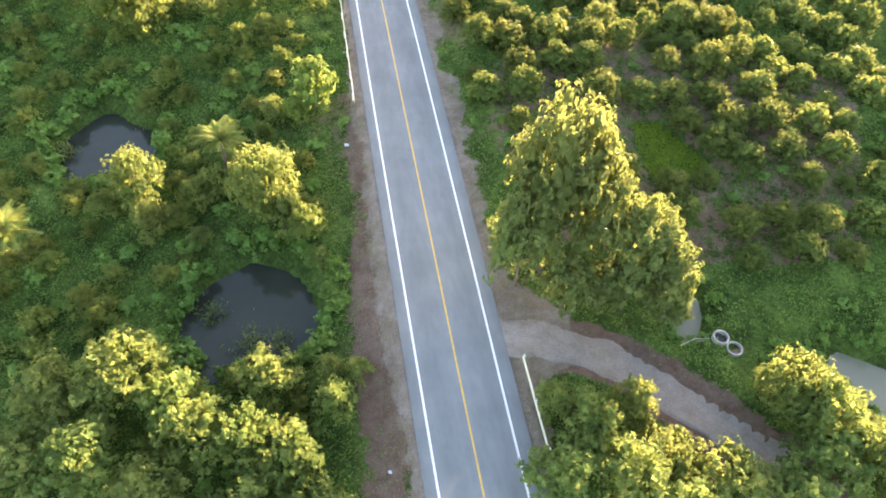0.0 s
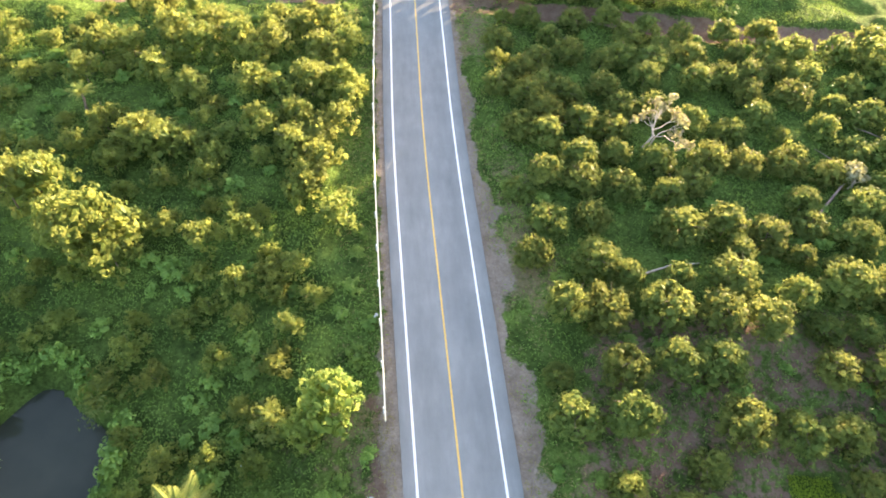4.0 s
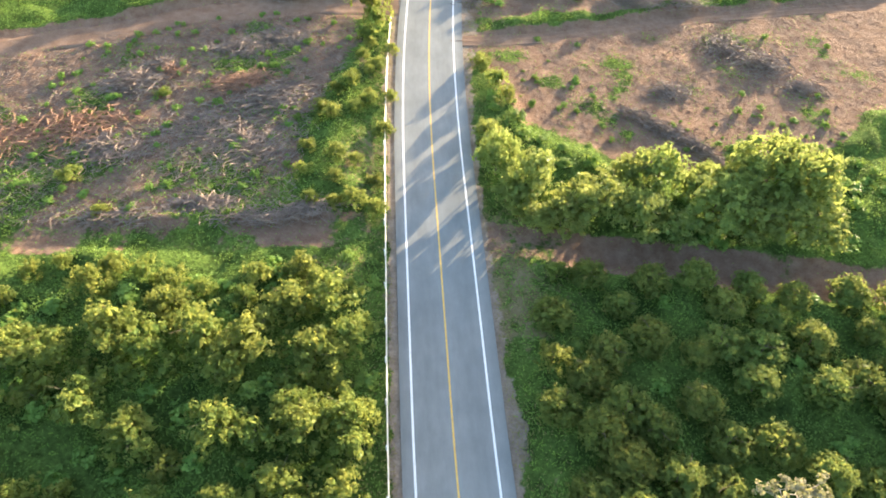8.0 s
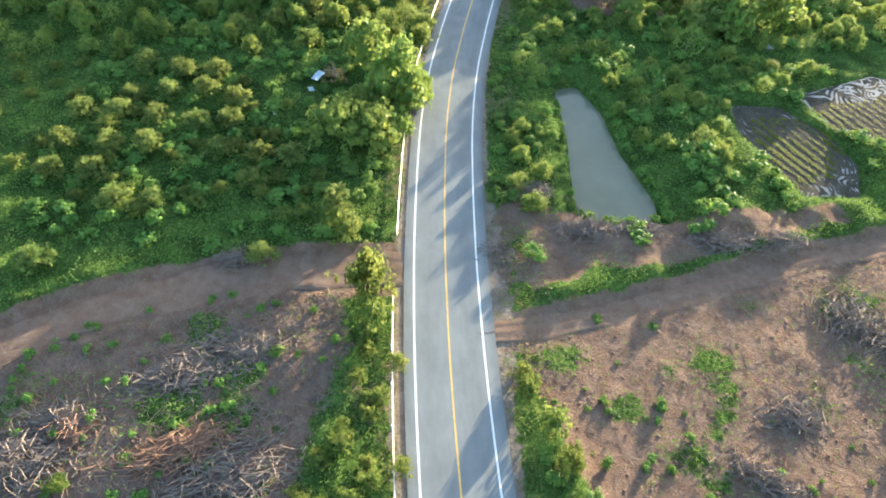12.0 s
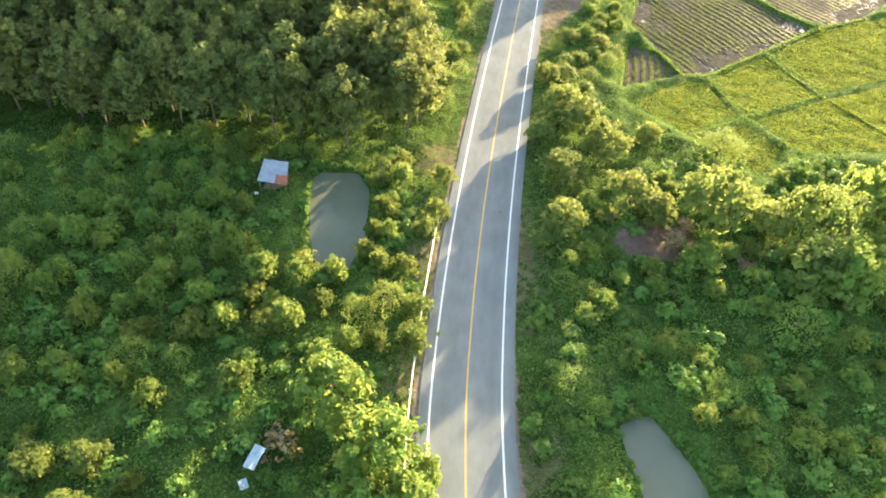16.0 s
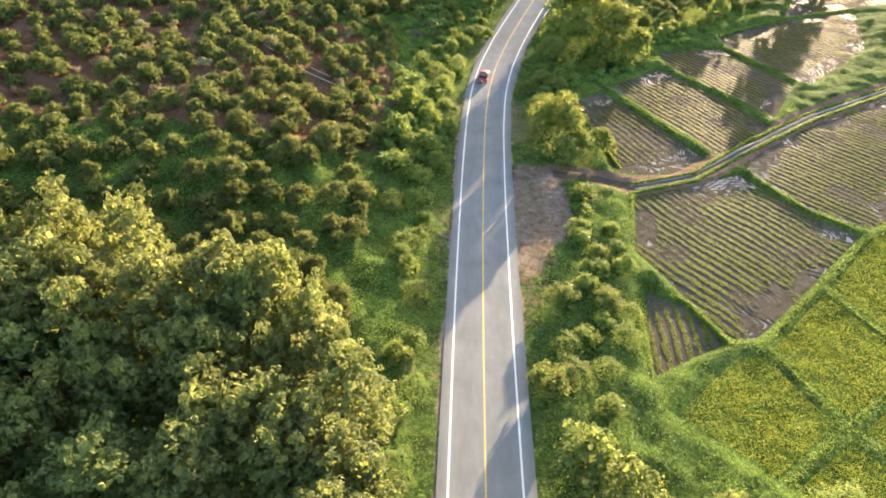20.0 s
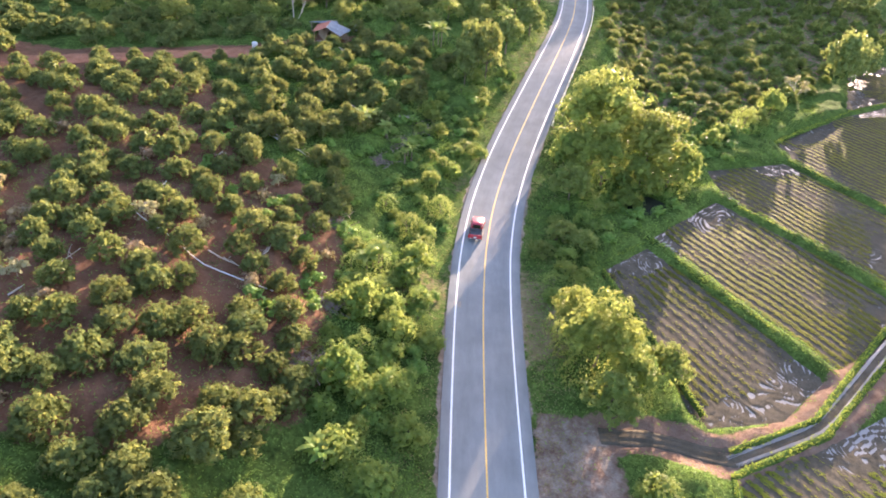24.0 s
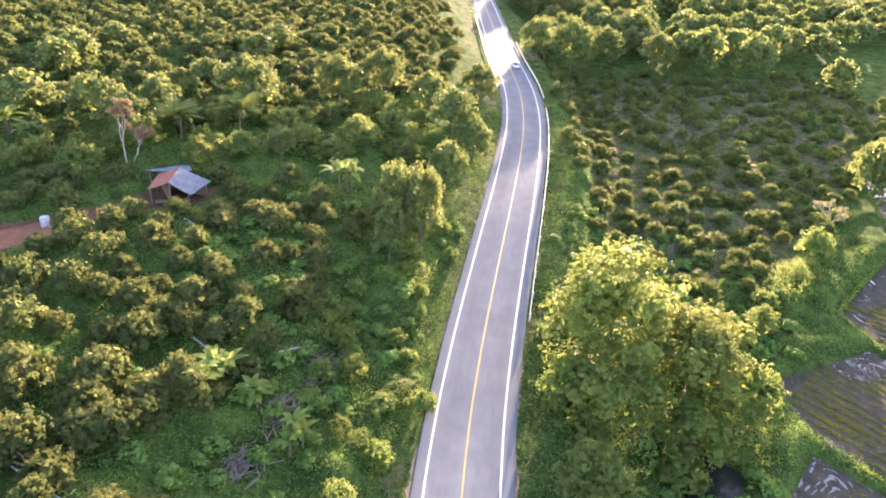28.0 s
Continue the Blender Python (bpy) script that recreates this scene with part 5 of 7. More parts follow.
ORCHARD_ROUGH = [(-4.3, 106.9, 1.8), (-0.8, 111.7, 1.8), (5.3, 111.8, 1.8), (9.6, 112.6, 1.8), (15, 112.6, 1.8), (2, 98, 2.2), (1.6, 93.1, 2.2), (4.4, 96.7, 2), (9.6, 92.4, 1.9), (8.8, 104.2, 1.6), (14, 102.1, 2), (20.1, 102.4, 2), (23.6, 103.6, 2), (27.2, 104.8, 2), (14.8, 96.6, 2), (5.6, 86.5, 2), (-0.9, 90.2, 2), (-3.5, 97.4, 1.8), (26.6, 97.1, 2), (30.9, 75.4, 1.8), (47.8, 75.9, 1.8), (48.6, 65.2, 2), (44.7, 70.7, 1.7)]
ORCHARD_HILL = [(-40.2, 305.2, 2.4), (-35.1, 308.4, 2.4), (-34, 297.5, 2.6), (-31, 301.1, 2.4), (-38.6, 301.6, 2.2), (-44.7, 305.8, 2.4), (-45.7, 298.4, 2.4), (-40, 298.5, 2.2), (-32.2, 308.1, 2), (-29.2, 318.6, 1.9), (-41.4, 315.7, 2.2), (-44.2, 312.6, 2), (-39.6, 310.4, 2.2), (-32.7, 313.5, 1.8), (-28.4, 314.1, 1.8), (-27.1, 323.8, 2), (-48.1, 309.8, 2.2), (-46.4, 319.5, 2), (-41, 328.4, 2), (-38.7, 333.9, 2.2), (-35.2, 345.4, 2.2), (-39.2, 354.1, 2.2), (-44.7, 341.7, 2.2), (-54.3, 333, 2.2)]
ORCHARD_HUT = [(-30.4, 376.6, 2), (-32.1, 372.2, 2.2), (-36.5, 373.8, 2.2), (-26.2, 369, 2.2), (-23.7, 368.1, 2), (-27.7, 359.7, 2.6), (-28.4, 355.9, 2.4), (-33.2, 358.6, 2.8), (-32.1, 352.3, 2.6), (-28.1, 364.5, 2), (-34.7, 364.8, 2.4), (-20.7, 370.1, 2.2), (-10.1, 369.8, 3), (-28, 374.8, 1.6), (-28.4, 353.2, 2.2), (-23.7, 354.7, 1.8), (-18.6, 373.3, 2), (-13.9, 376.8, 2), (-16.4, 367.9, 2)]
FIELD_CLUMPS = [(-64.7, 182), (-60.2, 183.1), (-55.5, 183.8), (-51.1, 183.3), (-69.1, 177.7), (-64.9, 178.2), (-59.7, 177.9), (-55, 178), (-50.9, 179.1), (-69, 171.9), (-63.9, 172.5), (-59.2, 172.8), (-68.3, 167.1), (-63.7, 167.7), (-59.1, 163.3), (-55.2, 163.9), (-50.6, 173.4), (-46, 173.2), (-42.2, 173.4), (-45.5, 168.9), (-59.7, 187.8), (-65.4, 189.5), (-55.5, 188.4), (-35.2, 165.6), (-63.8, 154.7), (-41.8, 158.1)]
# end of places

for rows, kind in ((SCRUB_START, bushy), (TREES_LEFT, bushy), (TREES_RIGHT, broad), (SCRUB_CORNER, bushy), (VERGE_MOUND, vines), (SCRUB_MID, scrub), (SCRUB_BELT, scrub), (SCRUB_BELT_SOUTH, scrub), (HEDGE, bushy), (VERGE_BUSHES, scrub), (ROADSIDE_TREES, vines), (POND_TREES, bushy), (POND_TREES_EAST, vines), (POND_BUSHES, scrub), (PADDY_TREES, bushy), (CLAD_TREES, clad_tree), (CREEPER_STRIP, vines), (HUT_TREES, broad), (FAR_TREES, broad), (FAR_MOUNDS, vines), (CLAD_SKIRTS, vines)):
    for x, y, r, h in rows:
        kind.at(x, y, r, h)
ORCHARD_EAST = [(x * k, y * k, r) for x, y, r in ORCHARD_EAST for k in (1 + 0.0035 * max(0, 52 - y),)]
for rows in (ORCHARD_EAST, ORCHARD_EAST_BACK, ORCHARD_NORTH, ORCHARD_NORTH_EDGE, ORCHARD_ROUGH):
    for x, y, r in rows:
        orchard.at(x, y, 1.2 * r, 1.6 * r)
for rows in (ORCHARD_HILL, ORCHARD_HUT):
    for x, y, r in rows:
        hill.at(x, y, 1.1 * r, 1.4 * r)
for x, y in FIELD_CLUMPS:
    bushy.at(x, y, 1.9, 2.7)


def clear_of(kinds, x, y, gap):
    return all((x - p[0]) ** 2 + (y - p[1]) ** 2 > (gap + 0.6 * p[2]) ** 2 for k in kinds for p in k.placed)


def open_land(x, y, margin=1.0):
    return bool(flat(np.array([x]), np.array([y]))[0] < 0.5) and abs(float(side(x, y))) > 6.5 + margin


def fill(kind, poly, step, r, h, seed, gap=1.2, jitter=0.35, chance=1.0, others=(), margin=1.0):
    """Rows of plants with jitter over an area, keeping clear of those already set."""
    g = random.Random(seed)
    xs, ys_ = [p[0] for p in poly], [p[1] for p in poly]
    y, row = min(ys_), 0
    while y < max(ys_):
        x = min(xs) + (row % 2) * step / 2
        while x < max(xs):
            px_, py_ = x + g.uniform(-jitter, jitter) * step, y + g.uniform(-jitter, jitter) * step
            rr = r * g.uniform(0.72, 1.2)
            if g.random() < chance and inside(poly, np.array([px_]), np.array([py_]))[0] and open_land(px_, py_, margin + rr * 0.5) and clear_of((kind, *others), px_, py_, gap):
                kind.at(px_, py_, rr, h * (0.5 + 0.5 * rr / r) * g.uniform(0.84, 1.12))
            x += step
        y, row = y + step * 0.87, row + 1


fill(orchard, [(2, 44), (60, 34), (75, 118), (-2, 112), (-1, 80)], 4.8, 2.2, 3.1, 1, 1.6, 0.25, 0.9, (broad, bushy,))
fill(scrub, [(-75, 2), (-8, 2), (-14, 58), (-26, 112), (-80, 100)], 3.7, 1.7, 2.2, 2, 0.9, 0.4, 0.62, (broad, bushy, vines))
fill(scrub, [(12, -8), (50, -8), (40, 20), (12, 22)], 4.6, 2.4, 3.0, 3, 1.2, 0.4, 0.8, (broad, bushy,))
fill(scrub, [(-12, 92), (60, 92), (60, 114), (-10, 114)], 4.4, 1.8, 2.4, 4, 1.2, 0.4, 0.5, (orchard,))
fill(scrub, [(-33, 117), (-21, 117), (-25.5, 150), (-31, 150), (-33.5, 130)], 2.7, 1.35, 1.7, 5, 0.3, 0.45, 0.78, (), -2.2)
fill(scrub, [(-110, 160), (-36, 163), (-40, 186), (-62, 192), (-110, 186)], 4.4, 1.5, 1.5, 6, 1.4, 0.3, 0.75, (vines,))
fill(vines, [(-105, 188), (-62, 192), (-40, 196), (-30, 200), (-29, 232), (-45, 232), (-105, 236)], 4.0, 1.75, 3.1, 7, 0.7, 0.4, 0.88, (scrub, bushy))
fill(vines, [(-18, 166), (60, 205), (55, 236), (8, 236), (-14, 216), (-18, 196)], 3.4, 1.6, 2.1, 8, 0.8, 0.4, 0.55, (broad, bushy, scrub))
fill(bushy, [(-112, 233), (-46, 231), (-32, 233), (-30, 236), (-112, 236)], 5.2, 2.0, 2.6, 21, 1.0, 0.4, 0.35, ())
fill(rubber, [(-112, 236), (-80, 236), (-58, 234.6), (-34, 233.6), (-28.5, 240), (-26.5, 250), (-31, 256), (-38, 261.5), (-50, 264.5), (-62, 268), (-78, 276), (-112, 290)], 4.3, 4.1, 14.0, 9, 0.5, 0.28, 0.97)
fill(vines, [(-14, 244), (2, 258), (8, 284), (4, 300), (-2, 276), (-11, 262)], 3.6, 2.0, 2.0, 10, 1.0, 0.4, 0.9, (broad, bushy,), 0.0)
fill(vines, [(-30, 236), (-12, 292), (-14, 300), (-26, 300), (-24, 270)], 3.2, 1.8, 2.0, 11, 0.8, 0.4, 0.85, (rubber,), 0.0)
fill(vines, [(-13, 296), (-27, 296), (-24, 321), (-20, 337), (-11, 348), (0, 356), (-6, 340)], 3.2, 1.7, 2.0, 12, 0.9, 0.4, 0.85, (), 0.0)
for x, y, r in ((1, 219, 2.2), (3.4, 221.5, 1.6), (-40, 190.7, 2.0), (9, 215, 1.5), (-1.5, 216, 1.2), (-26, 333, 1.4), (-24.5, 326, 1.3), (-27.5, 315, 1.2), (-5.5, 222.5, 1.3)):
    parched.at(x, y, r, 1.1 * r)
fill(parched, [(-30, 290), (-26, 320), (-34, 345), (-80, 360), (-80, 292)], 9, 1.5, 1.7, 23, 1.2, 0.45, 0.5, (hill,))
fill(pale, [(-30, 290), (-26, 320), (-30, 345), (-70, 345), (-70, 296)], 11, 1.8, 2.2, 13, 1.8, 0.45, 0.6, (hill,))
fill(hill, [(-130, 300), (-78, 284), (-60, 274), (-40, 268), (-31, 265), (-27, 280), (-27, 310), (-24, 330), (-22, 345), (-8, 372), (2, 392), (-16, 400), (-45, 402), (-80, 402), (-130, 402)], 4.4, 2.25, 2.7, 14, 0.9, 0.35, 0.97, (vines, broad, pale, parched, rubber))
fill(vines, [(-5, 352), (6, 370), (16, 390), (10, 392), (-8, 372), (-14, 352)], 3.4, 1.7, 1.9, 15, 1.0, 0.4, 0.7, (), 0.0)
fill(orchard, [(30, 372), (60, 372), (86, 392), (150, 440), (160, 480), (60, 480), (44, 420)], 4.8, 2.0, 2.2, 16, 1.0, 0.35, 0.94, (broad, bushy, vines, clad_tree))
fill(vines, [(8, 316), (11, 333), (22, 340), (30, 350), (40, 362), (26, 372), (10, 346), (0, 322)], 3.0, 1.7, 1.7, 17, 1.0, 0.4, 0.8, (broad, bushy, clad_tree), 0.0)
fill(hill, [(-130, 398), (-46, 412), (0, 420), (30, 450), (45, 500), (55, 560), (72, 640), (-150, 640), (-130, 560)], 5.4, 2.8, 3.0, 18, 1.3, 0.3, 0.85, (broad, bushy,))
fill(broad, [(58, 484), (160, 484), (330, 560), (480, 760), (100, 760), (72, 560)], 10.5, 6, 11, 19, 1.0, 0.4, 0.66, ())
fill(broad, [(-130, 432), (0, 436), (25, 470), (-130, 470)], 14, 4.4, 6.5, 20, 2.0, 0.4, 0.4, ())
fill(bushy, [(-70, 399), (-31, 401), (-14, 402), (4, 404), (16, 416), (20, 436), (-70, 432)], 5.2, 3.0, 4.2, 24, 1.4, 0.4, 0.7, (hill, broad), 0.0)
all_kinds = (orchard, hill, scrub, vines, broad, bushy, clad_tree, rubber)
for pond_, r_, n_ in ((POND_A, 1.5, 30), (POND_B, 1.5, 32), (POND_E, 0.9, 44), (POND_F, 0.9, 30), (POND_C, 0.9, 12), (POND_D, 1.0, 16), (POND_H, 1.3, 14)):
    g = random.Random(n_)
    ring_ = pond_ + pond_[:1]
    for k in range(n_):
        q = k / n_ * len(pond_)
        (x1, y1), (x2, y2) = ring_[int(q)], ring_[int(q) + 1]
        f = q % 1
        cx, cy = sum(p[0] for p in pond_) / len(pond_), sum(p[1] for p in pond_) / len(pond_)
        px_, py_ = x1 + (x2 - x1) * f, y1 + (y2 - y1) * f
        o = 1 + (0.7 * r_ * g.uniform(0.6, 1.8)) / max(1.0, math.hypot(px_ - cx, py_ - cy))
        if g.random() < 0.85:
            under.at(cx + (px_ - cx) * o, cy + (py_ - cy) * o, r_ * g.uniform(0.6, 1.2), r_ * g.uniform(0.6, 1.3))
fill(under, [(-60, 2), (-6, 2), (-11, 58), (-22, 112), (-60, 100)], 2.6, 1.2, 1.0, 31, 0.5, 0.45, 0.48, all_kinds, -0.6)
fill(under, [(6, 30), (40, 0), (52, 40), (55, 116), (-2, 116), (-3, 70)], 3.0, 1.0, 0.8, 32, 0.4, 0.45, 0.30, all_kinds, -0.4)
fill(under, [(-14, 116), (40, 118), (34, 136), (12, 131), (4, 132), (-8, 136), (-12, 146), (-15, 146)], 2.6, 1.1, 0.9, 33, 0.3, 0.45, 0.6, all_kinds, -1.0)
fill(under, [(-18, 158), (60, 190), (55, 236), (6, 240), (-14, 218), (-19, 196)], 2.7, 1.3, 1.1, 34, 0.5, 0.45, 0.7, all_kinds, -1.2)
fill(under, [(-70, 158), (-29, 160), (-29, 234), (-70, 236)], 2.7, 1.3, 1.1, 35, 0.5, 0.45, 0.7, all_kinds, -1.0)
fill(under, [(-26, 300), (-8, 300), (2, 352), (18, 392), (-12, 396), (-45, 345)], 2.8, 1.3, 1.1, 36, 0.5, 0.45, 0.65, all_kinds, -1.0)
fill(under, [(0, 316), (12, 330), (40, 352), (60, 372), (40, 400), (22, 384)], 2.8, 1.3, 1.1, 37, 0.5, 0.45, 0.7, all_kinds, -1.0)
for area, count_, y_top in ((CLEAR_LEFT, 620, 160), (CLEAR_RIGHT, 300, 146), (CLEAR_RIGHT, 60, 175)):
    g = random.Random(count_)
    for k in range(count_):
        px_, py_ = g.uniform(-66, 38), g.uniform(112, y_top)
        if inside(area, np.array([px_]), np.array([py_]))[0] and abs(float(side(px_, py_))) > 6:
            r_ = g.uniform(0.3, 0.75)
            under.at(px_, py_, r_, r_ * g.uniform(0.7, 1.1))
g = random.Random(77)
for kind, keep_share in ((under, 0.35), (vines, 0.15), (scrub, 0.3), (bushy, 0.3)):
    kind.placed = [p for p in kind.placed if not (inside(BRUSH_STRIP, p[0], p[1]) or inside(BROWN_GAP, p[0], p[1])) or g.random() < keep_share]
rubber.placed = [(x, y, r, 12.6 + 3.2 * min(1, max(0, (y - 236) / 22)) + g.uniform(-0.5, 0.5), t) for x, y, r, h, t in rubber.placed]
for kind in (vines, under, scrub, bushy, hill, broad):
    kind.placed = [p for p in kind.placed if all(math.hypot(p[0] - cx, p[1] - cy) > gap + p[2] for cx, cy, gap in ((-47.3, 225.2, 2.6), (-25.3, 411.6, 1.6), (-16.6, 413.6, 1.6), (-24, 394, 2.2)))]
orchard.grow(300, "far_orchard", "rows of small fruit trees on the slope")
scrub.grow(300, "far_scrub", "wild scrub covering the land")
under.grow(300, "undergrowth", "low tangled weeds and bushes")
hill.grow(300, "far_hill_orchard", "dull green fruit trees covering the slopes")
clad_tree.grow(60, "far_clad_trees", "creeper-clad trees")
vines.grow(300, "far_creepers", "green creepers over low bushes")
bushy.grow(300, "far_bushes", "bushy trees")
broad.grow(110, "far_woods", "tree belt at the orchard's edge")
rubber.grow(170, "far_plantation", "plantation trees")
parched.grow(80, "far_parched_bushes", "withered bushes")
pale.grow(60, "far_dry_shrubs", "dry shrubs")


# weeds and grass over all the open land
def scatter(name, label, category, mat, count, seed, size, tall, where, x_range, y_range, narrow=0.5, base=0.0):
    g = np.random.RandomState(seed)
    y = g.uniform(*y_range, count)
    x = g.uniform(*x_range, count) + road_x(y) * (1 if x_range[0] < -20 else 0)
    ok = where(x, y, g.rand(count))
    x, y = x[ok], y[ok]
    c = len(x)
    mound = lambda a, b: value_noise(a, b, 1.5, 51) + 0.5 * value_noise(a, b, 0.7, 52)
    m0 = mound(x, y)
    z = land_z(x, y) + base + tall * g.rand(c) ** 0.8 * m0
    slope = np.stack([m0 - mound(x + 0.2, y), m0 - mound(x, y + 0.2)], 1) * 2.2
    nrm = g.normal(size=(c, 3)) * np.array([0.42, 0.42, 0.3]) + np.column_stack([slope, np.full(c, 0.75)])
    tagged(new(name, kite_mesh(name, kites(np.stack([x, y, z], 1), nrm, size, g, narrow), mat)), label, category, kind="stuff")


def weedy(x, y, p):
    d = np.abs(side(x, y))
    k = np.clip(1 - bare(x, y) * 1.25, 0.04, 1) * (1 - 1.0 * blocked(x, y)) * np.clip((d - 4.9) / 1.8, 0, 1)
    k *= np.clip(2.4 * value_noise(x, y, 1.5, 51) - 0.45, 0.1, 1) * np.clip(1.15 - verge(x, y), 0.06, 1)
    return p < k


scatter("weeds", "low leafy weeds and creepers", "weeds", WEED_LEAF, 900000, 61, 0.27, 0.55, weedy, (-64, 64), (-6, 440), 0.36)


def grassy(x, y, p):
    d = np.abs(side(x, y))
    k = np.clip(0.9 - bare(x, y), 0.06, 1) * (1 - 1.0 * blocked(x, y)) * np.clip((d - 4.9) / 1.6, 0, 1)
    return p < k * np.clip(2.4 * value_noise(x, y, 6.0, 54) - 0.6, 0, 1) * np.clip(1.15 - verge(x, y), 0.08, 1)


scatter("grass", "rough green grass in tufts", "grass", GRASS_BLADE, 480000, 62, 0.38, 0.5, grassy, (-62, 62), (-6, 430), 0.22)


def on_rice(x, y, p):
    v = np.zeros(x.shape, bool)
    for poly in RICES:
        v |= signed(poly, x, y) < -0.1
    return v & (p < 0.45 + 0.6 * value_noise(x, y, 2.0, 55))


scatter("rice", "yellow-green young rice", "rice", RICE_BLADE, 460000, 63, 0.28, 0.32, on_rice, (-1, 80), (232, 300), 0.2)


def on_lawn(x, y, p):
    return inside(LAWN, x, y) & (p < 0.9)


scatter("lawn_grass", "patch of short bright grass in the orchard", "grass", RICE_BLADE, 22000, 64, 0.22, 0.10, on_lawn, (20, 32), (46, 57), 0.3)
g = np.random.RandomState(66)
pick = np.repeat(bund_points, 13, axis=0) + g.normal(0, 0.22, (len(bund_points) * 13, 2))
pick = np.concatenate([pick])
z = ground_z(pick[:, 0], pick[:, 1]) + g.uniform(0.1, 0.36, len(pick))
tagged(new("bund_grass", kite_mesh("bund_grass", kites(np.column_stack([pick, z]), g.normal(size=(len(pick), 3)) + np.array([0, 0, 0.6]), 0.34, g, 0.25), RICE_BLADE)), "bright grass along the earth banks", "grass", kind="stuff")


def on_verge(x, y, p):
    d = np.abs(side(x, y))
    return (d > 4.9) & (d < 9.5) & (p < np.clip(2.2 * value_noise(x, y, 2.2, 57) - 0.45, 0.06, 1) * np.clip(verge(x, y) + 0.45, 0, 1))


scatter("dry_grass", "dry straw-coloured grass tufts on the road verges", "grass", DRY_GRASS, 420000, 67, 0.30, 0.22, on_verge, (-22, 22), (-6, 430), 0.2)
g = np.random.RandomState(68)
reeds = []
for cx, cy, r, k in ((-20.6, 29.0, 1.3, 150), (-16.2, 26.0, 1.7, 220), (-13.6, 26.6, 1.2, 130), (-34.4, 54.2, 1.0, 120), (-41.6, 49.0, 1.0, 110)):
    px_, py_ = cx + g.normal(0, r * 0.5, k), cy + g.normal(0, r * 0.5, k)
    reeds.append(np.column_stack([px_, py_, land_z(px_, py_) + 1.1 + g.uniform(0, 1.5, k)]))
reeds = np.concatenate(reeds)
tagged(new("reeds", kite_mesh("reeds", kites(reeds, g.normal(size=(len(reeds), 3)), 0.5, g, 0.3, -0.8), BROAD_LEAF)), "tufts of green reeds standing in pond water", "reeds", kind="stuff")


# ---- guard rails ----
def guard_rail(y0, y1, offset, label):
    """A ribbed steel beam on short posts, set back from the edge line."""
    ys = np.arange(y0, y1, 1.0)
    h = (road_x(ys + 1) - road_x(ys - 1)) / 2
    nx, ny = 1 / np.sqrt(1 + h * h), -h / np.sqrt(1 + h * h)
    sgn = -1 if offset > 0 else 1
    prof = [(0.0, 0.45), (0.07, 0.49), (0.07, 0.55), (0.0, 0.59), (0.0, 0.63), (0.07, 0.67), (0.07, 0.73), (0.0, 0.77), (-0.05, 0.77), (-0.05, 0.45)]
    z = np.maximum(ground_z(road_x(ys) + offset * nx, ys + offset * ny), road_z(ys) - 0.2)
    cols = [np.stack([road_x(ys) + (offset + sgn * o) * nx, ys + (offset + sgn * o) * ny, z + q], 1) for o, q in prof]
    m, k, fs = len(ys), len(prof), []
    for c in range(k):
        i = np.arange(m - 1)
        fs.append(np.stack([i + c * m, i + (c + 1) % k * m, i + (c + 1) % k * m + 1, i + c * m + 1], 1))
    rail = tagged(new("guard_rail"), label, "guard rail", "guard rails")
    hang("beam", array_mesh("beam", np.concatenate(cols), np.concatenate(fs), RAIL_PAINT), rail, "cream-painted steel beam")
    me = None
    for j in range(1, m, 4):
        if me is None:
            bm = bmesh.new()
            box(bm, -0.06, 0.06, -0.08, 0.08, -0.4, 0.86, 0.015)
            me = bpy.data.meshes.new("post")
            bm.to_mesh(me)
            bm.free()
            me.materials.append(WHITE_PAINT)
        post = hang("post", me, rail)
        post.matrix_basis = pose(road_x(ys[j]) + (offset - sgn * 0.11) * nx[j], ys[j] + (offset - sgn * 0.11) * ny[j], float(z[j]), 0, 0, -math.degrees(math.atan(h[j])))


guard_rail(56.5, 156.5, -5.55, "long cream-painted steel guard rail along the verge")
guard_rail(163.5, 222, -5.35, "steel guard rail half hidden by roadside weeds")
guard_rail(-30, 23.2, 5.75, "white steel guard rail beside roadside shrubs")
guard_rail(371, 440, 5.0, "steel guard rail on the outside of the bend")
guard_rail(446, 500, 5.1, "steel guard rail beyond the bend")
guard_rail(452, 540, -5.1, "steel guard rail on the inner side of the far bend")


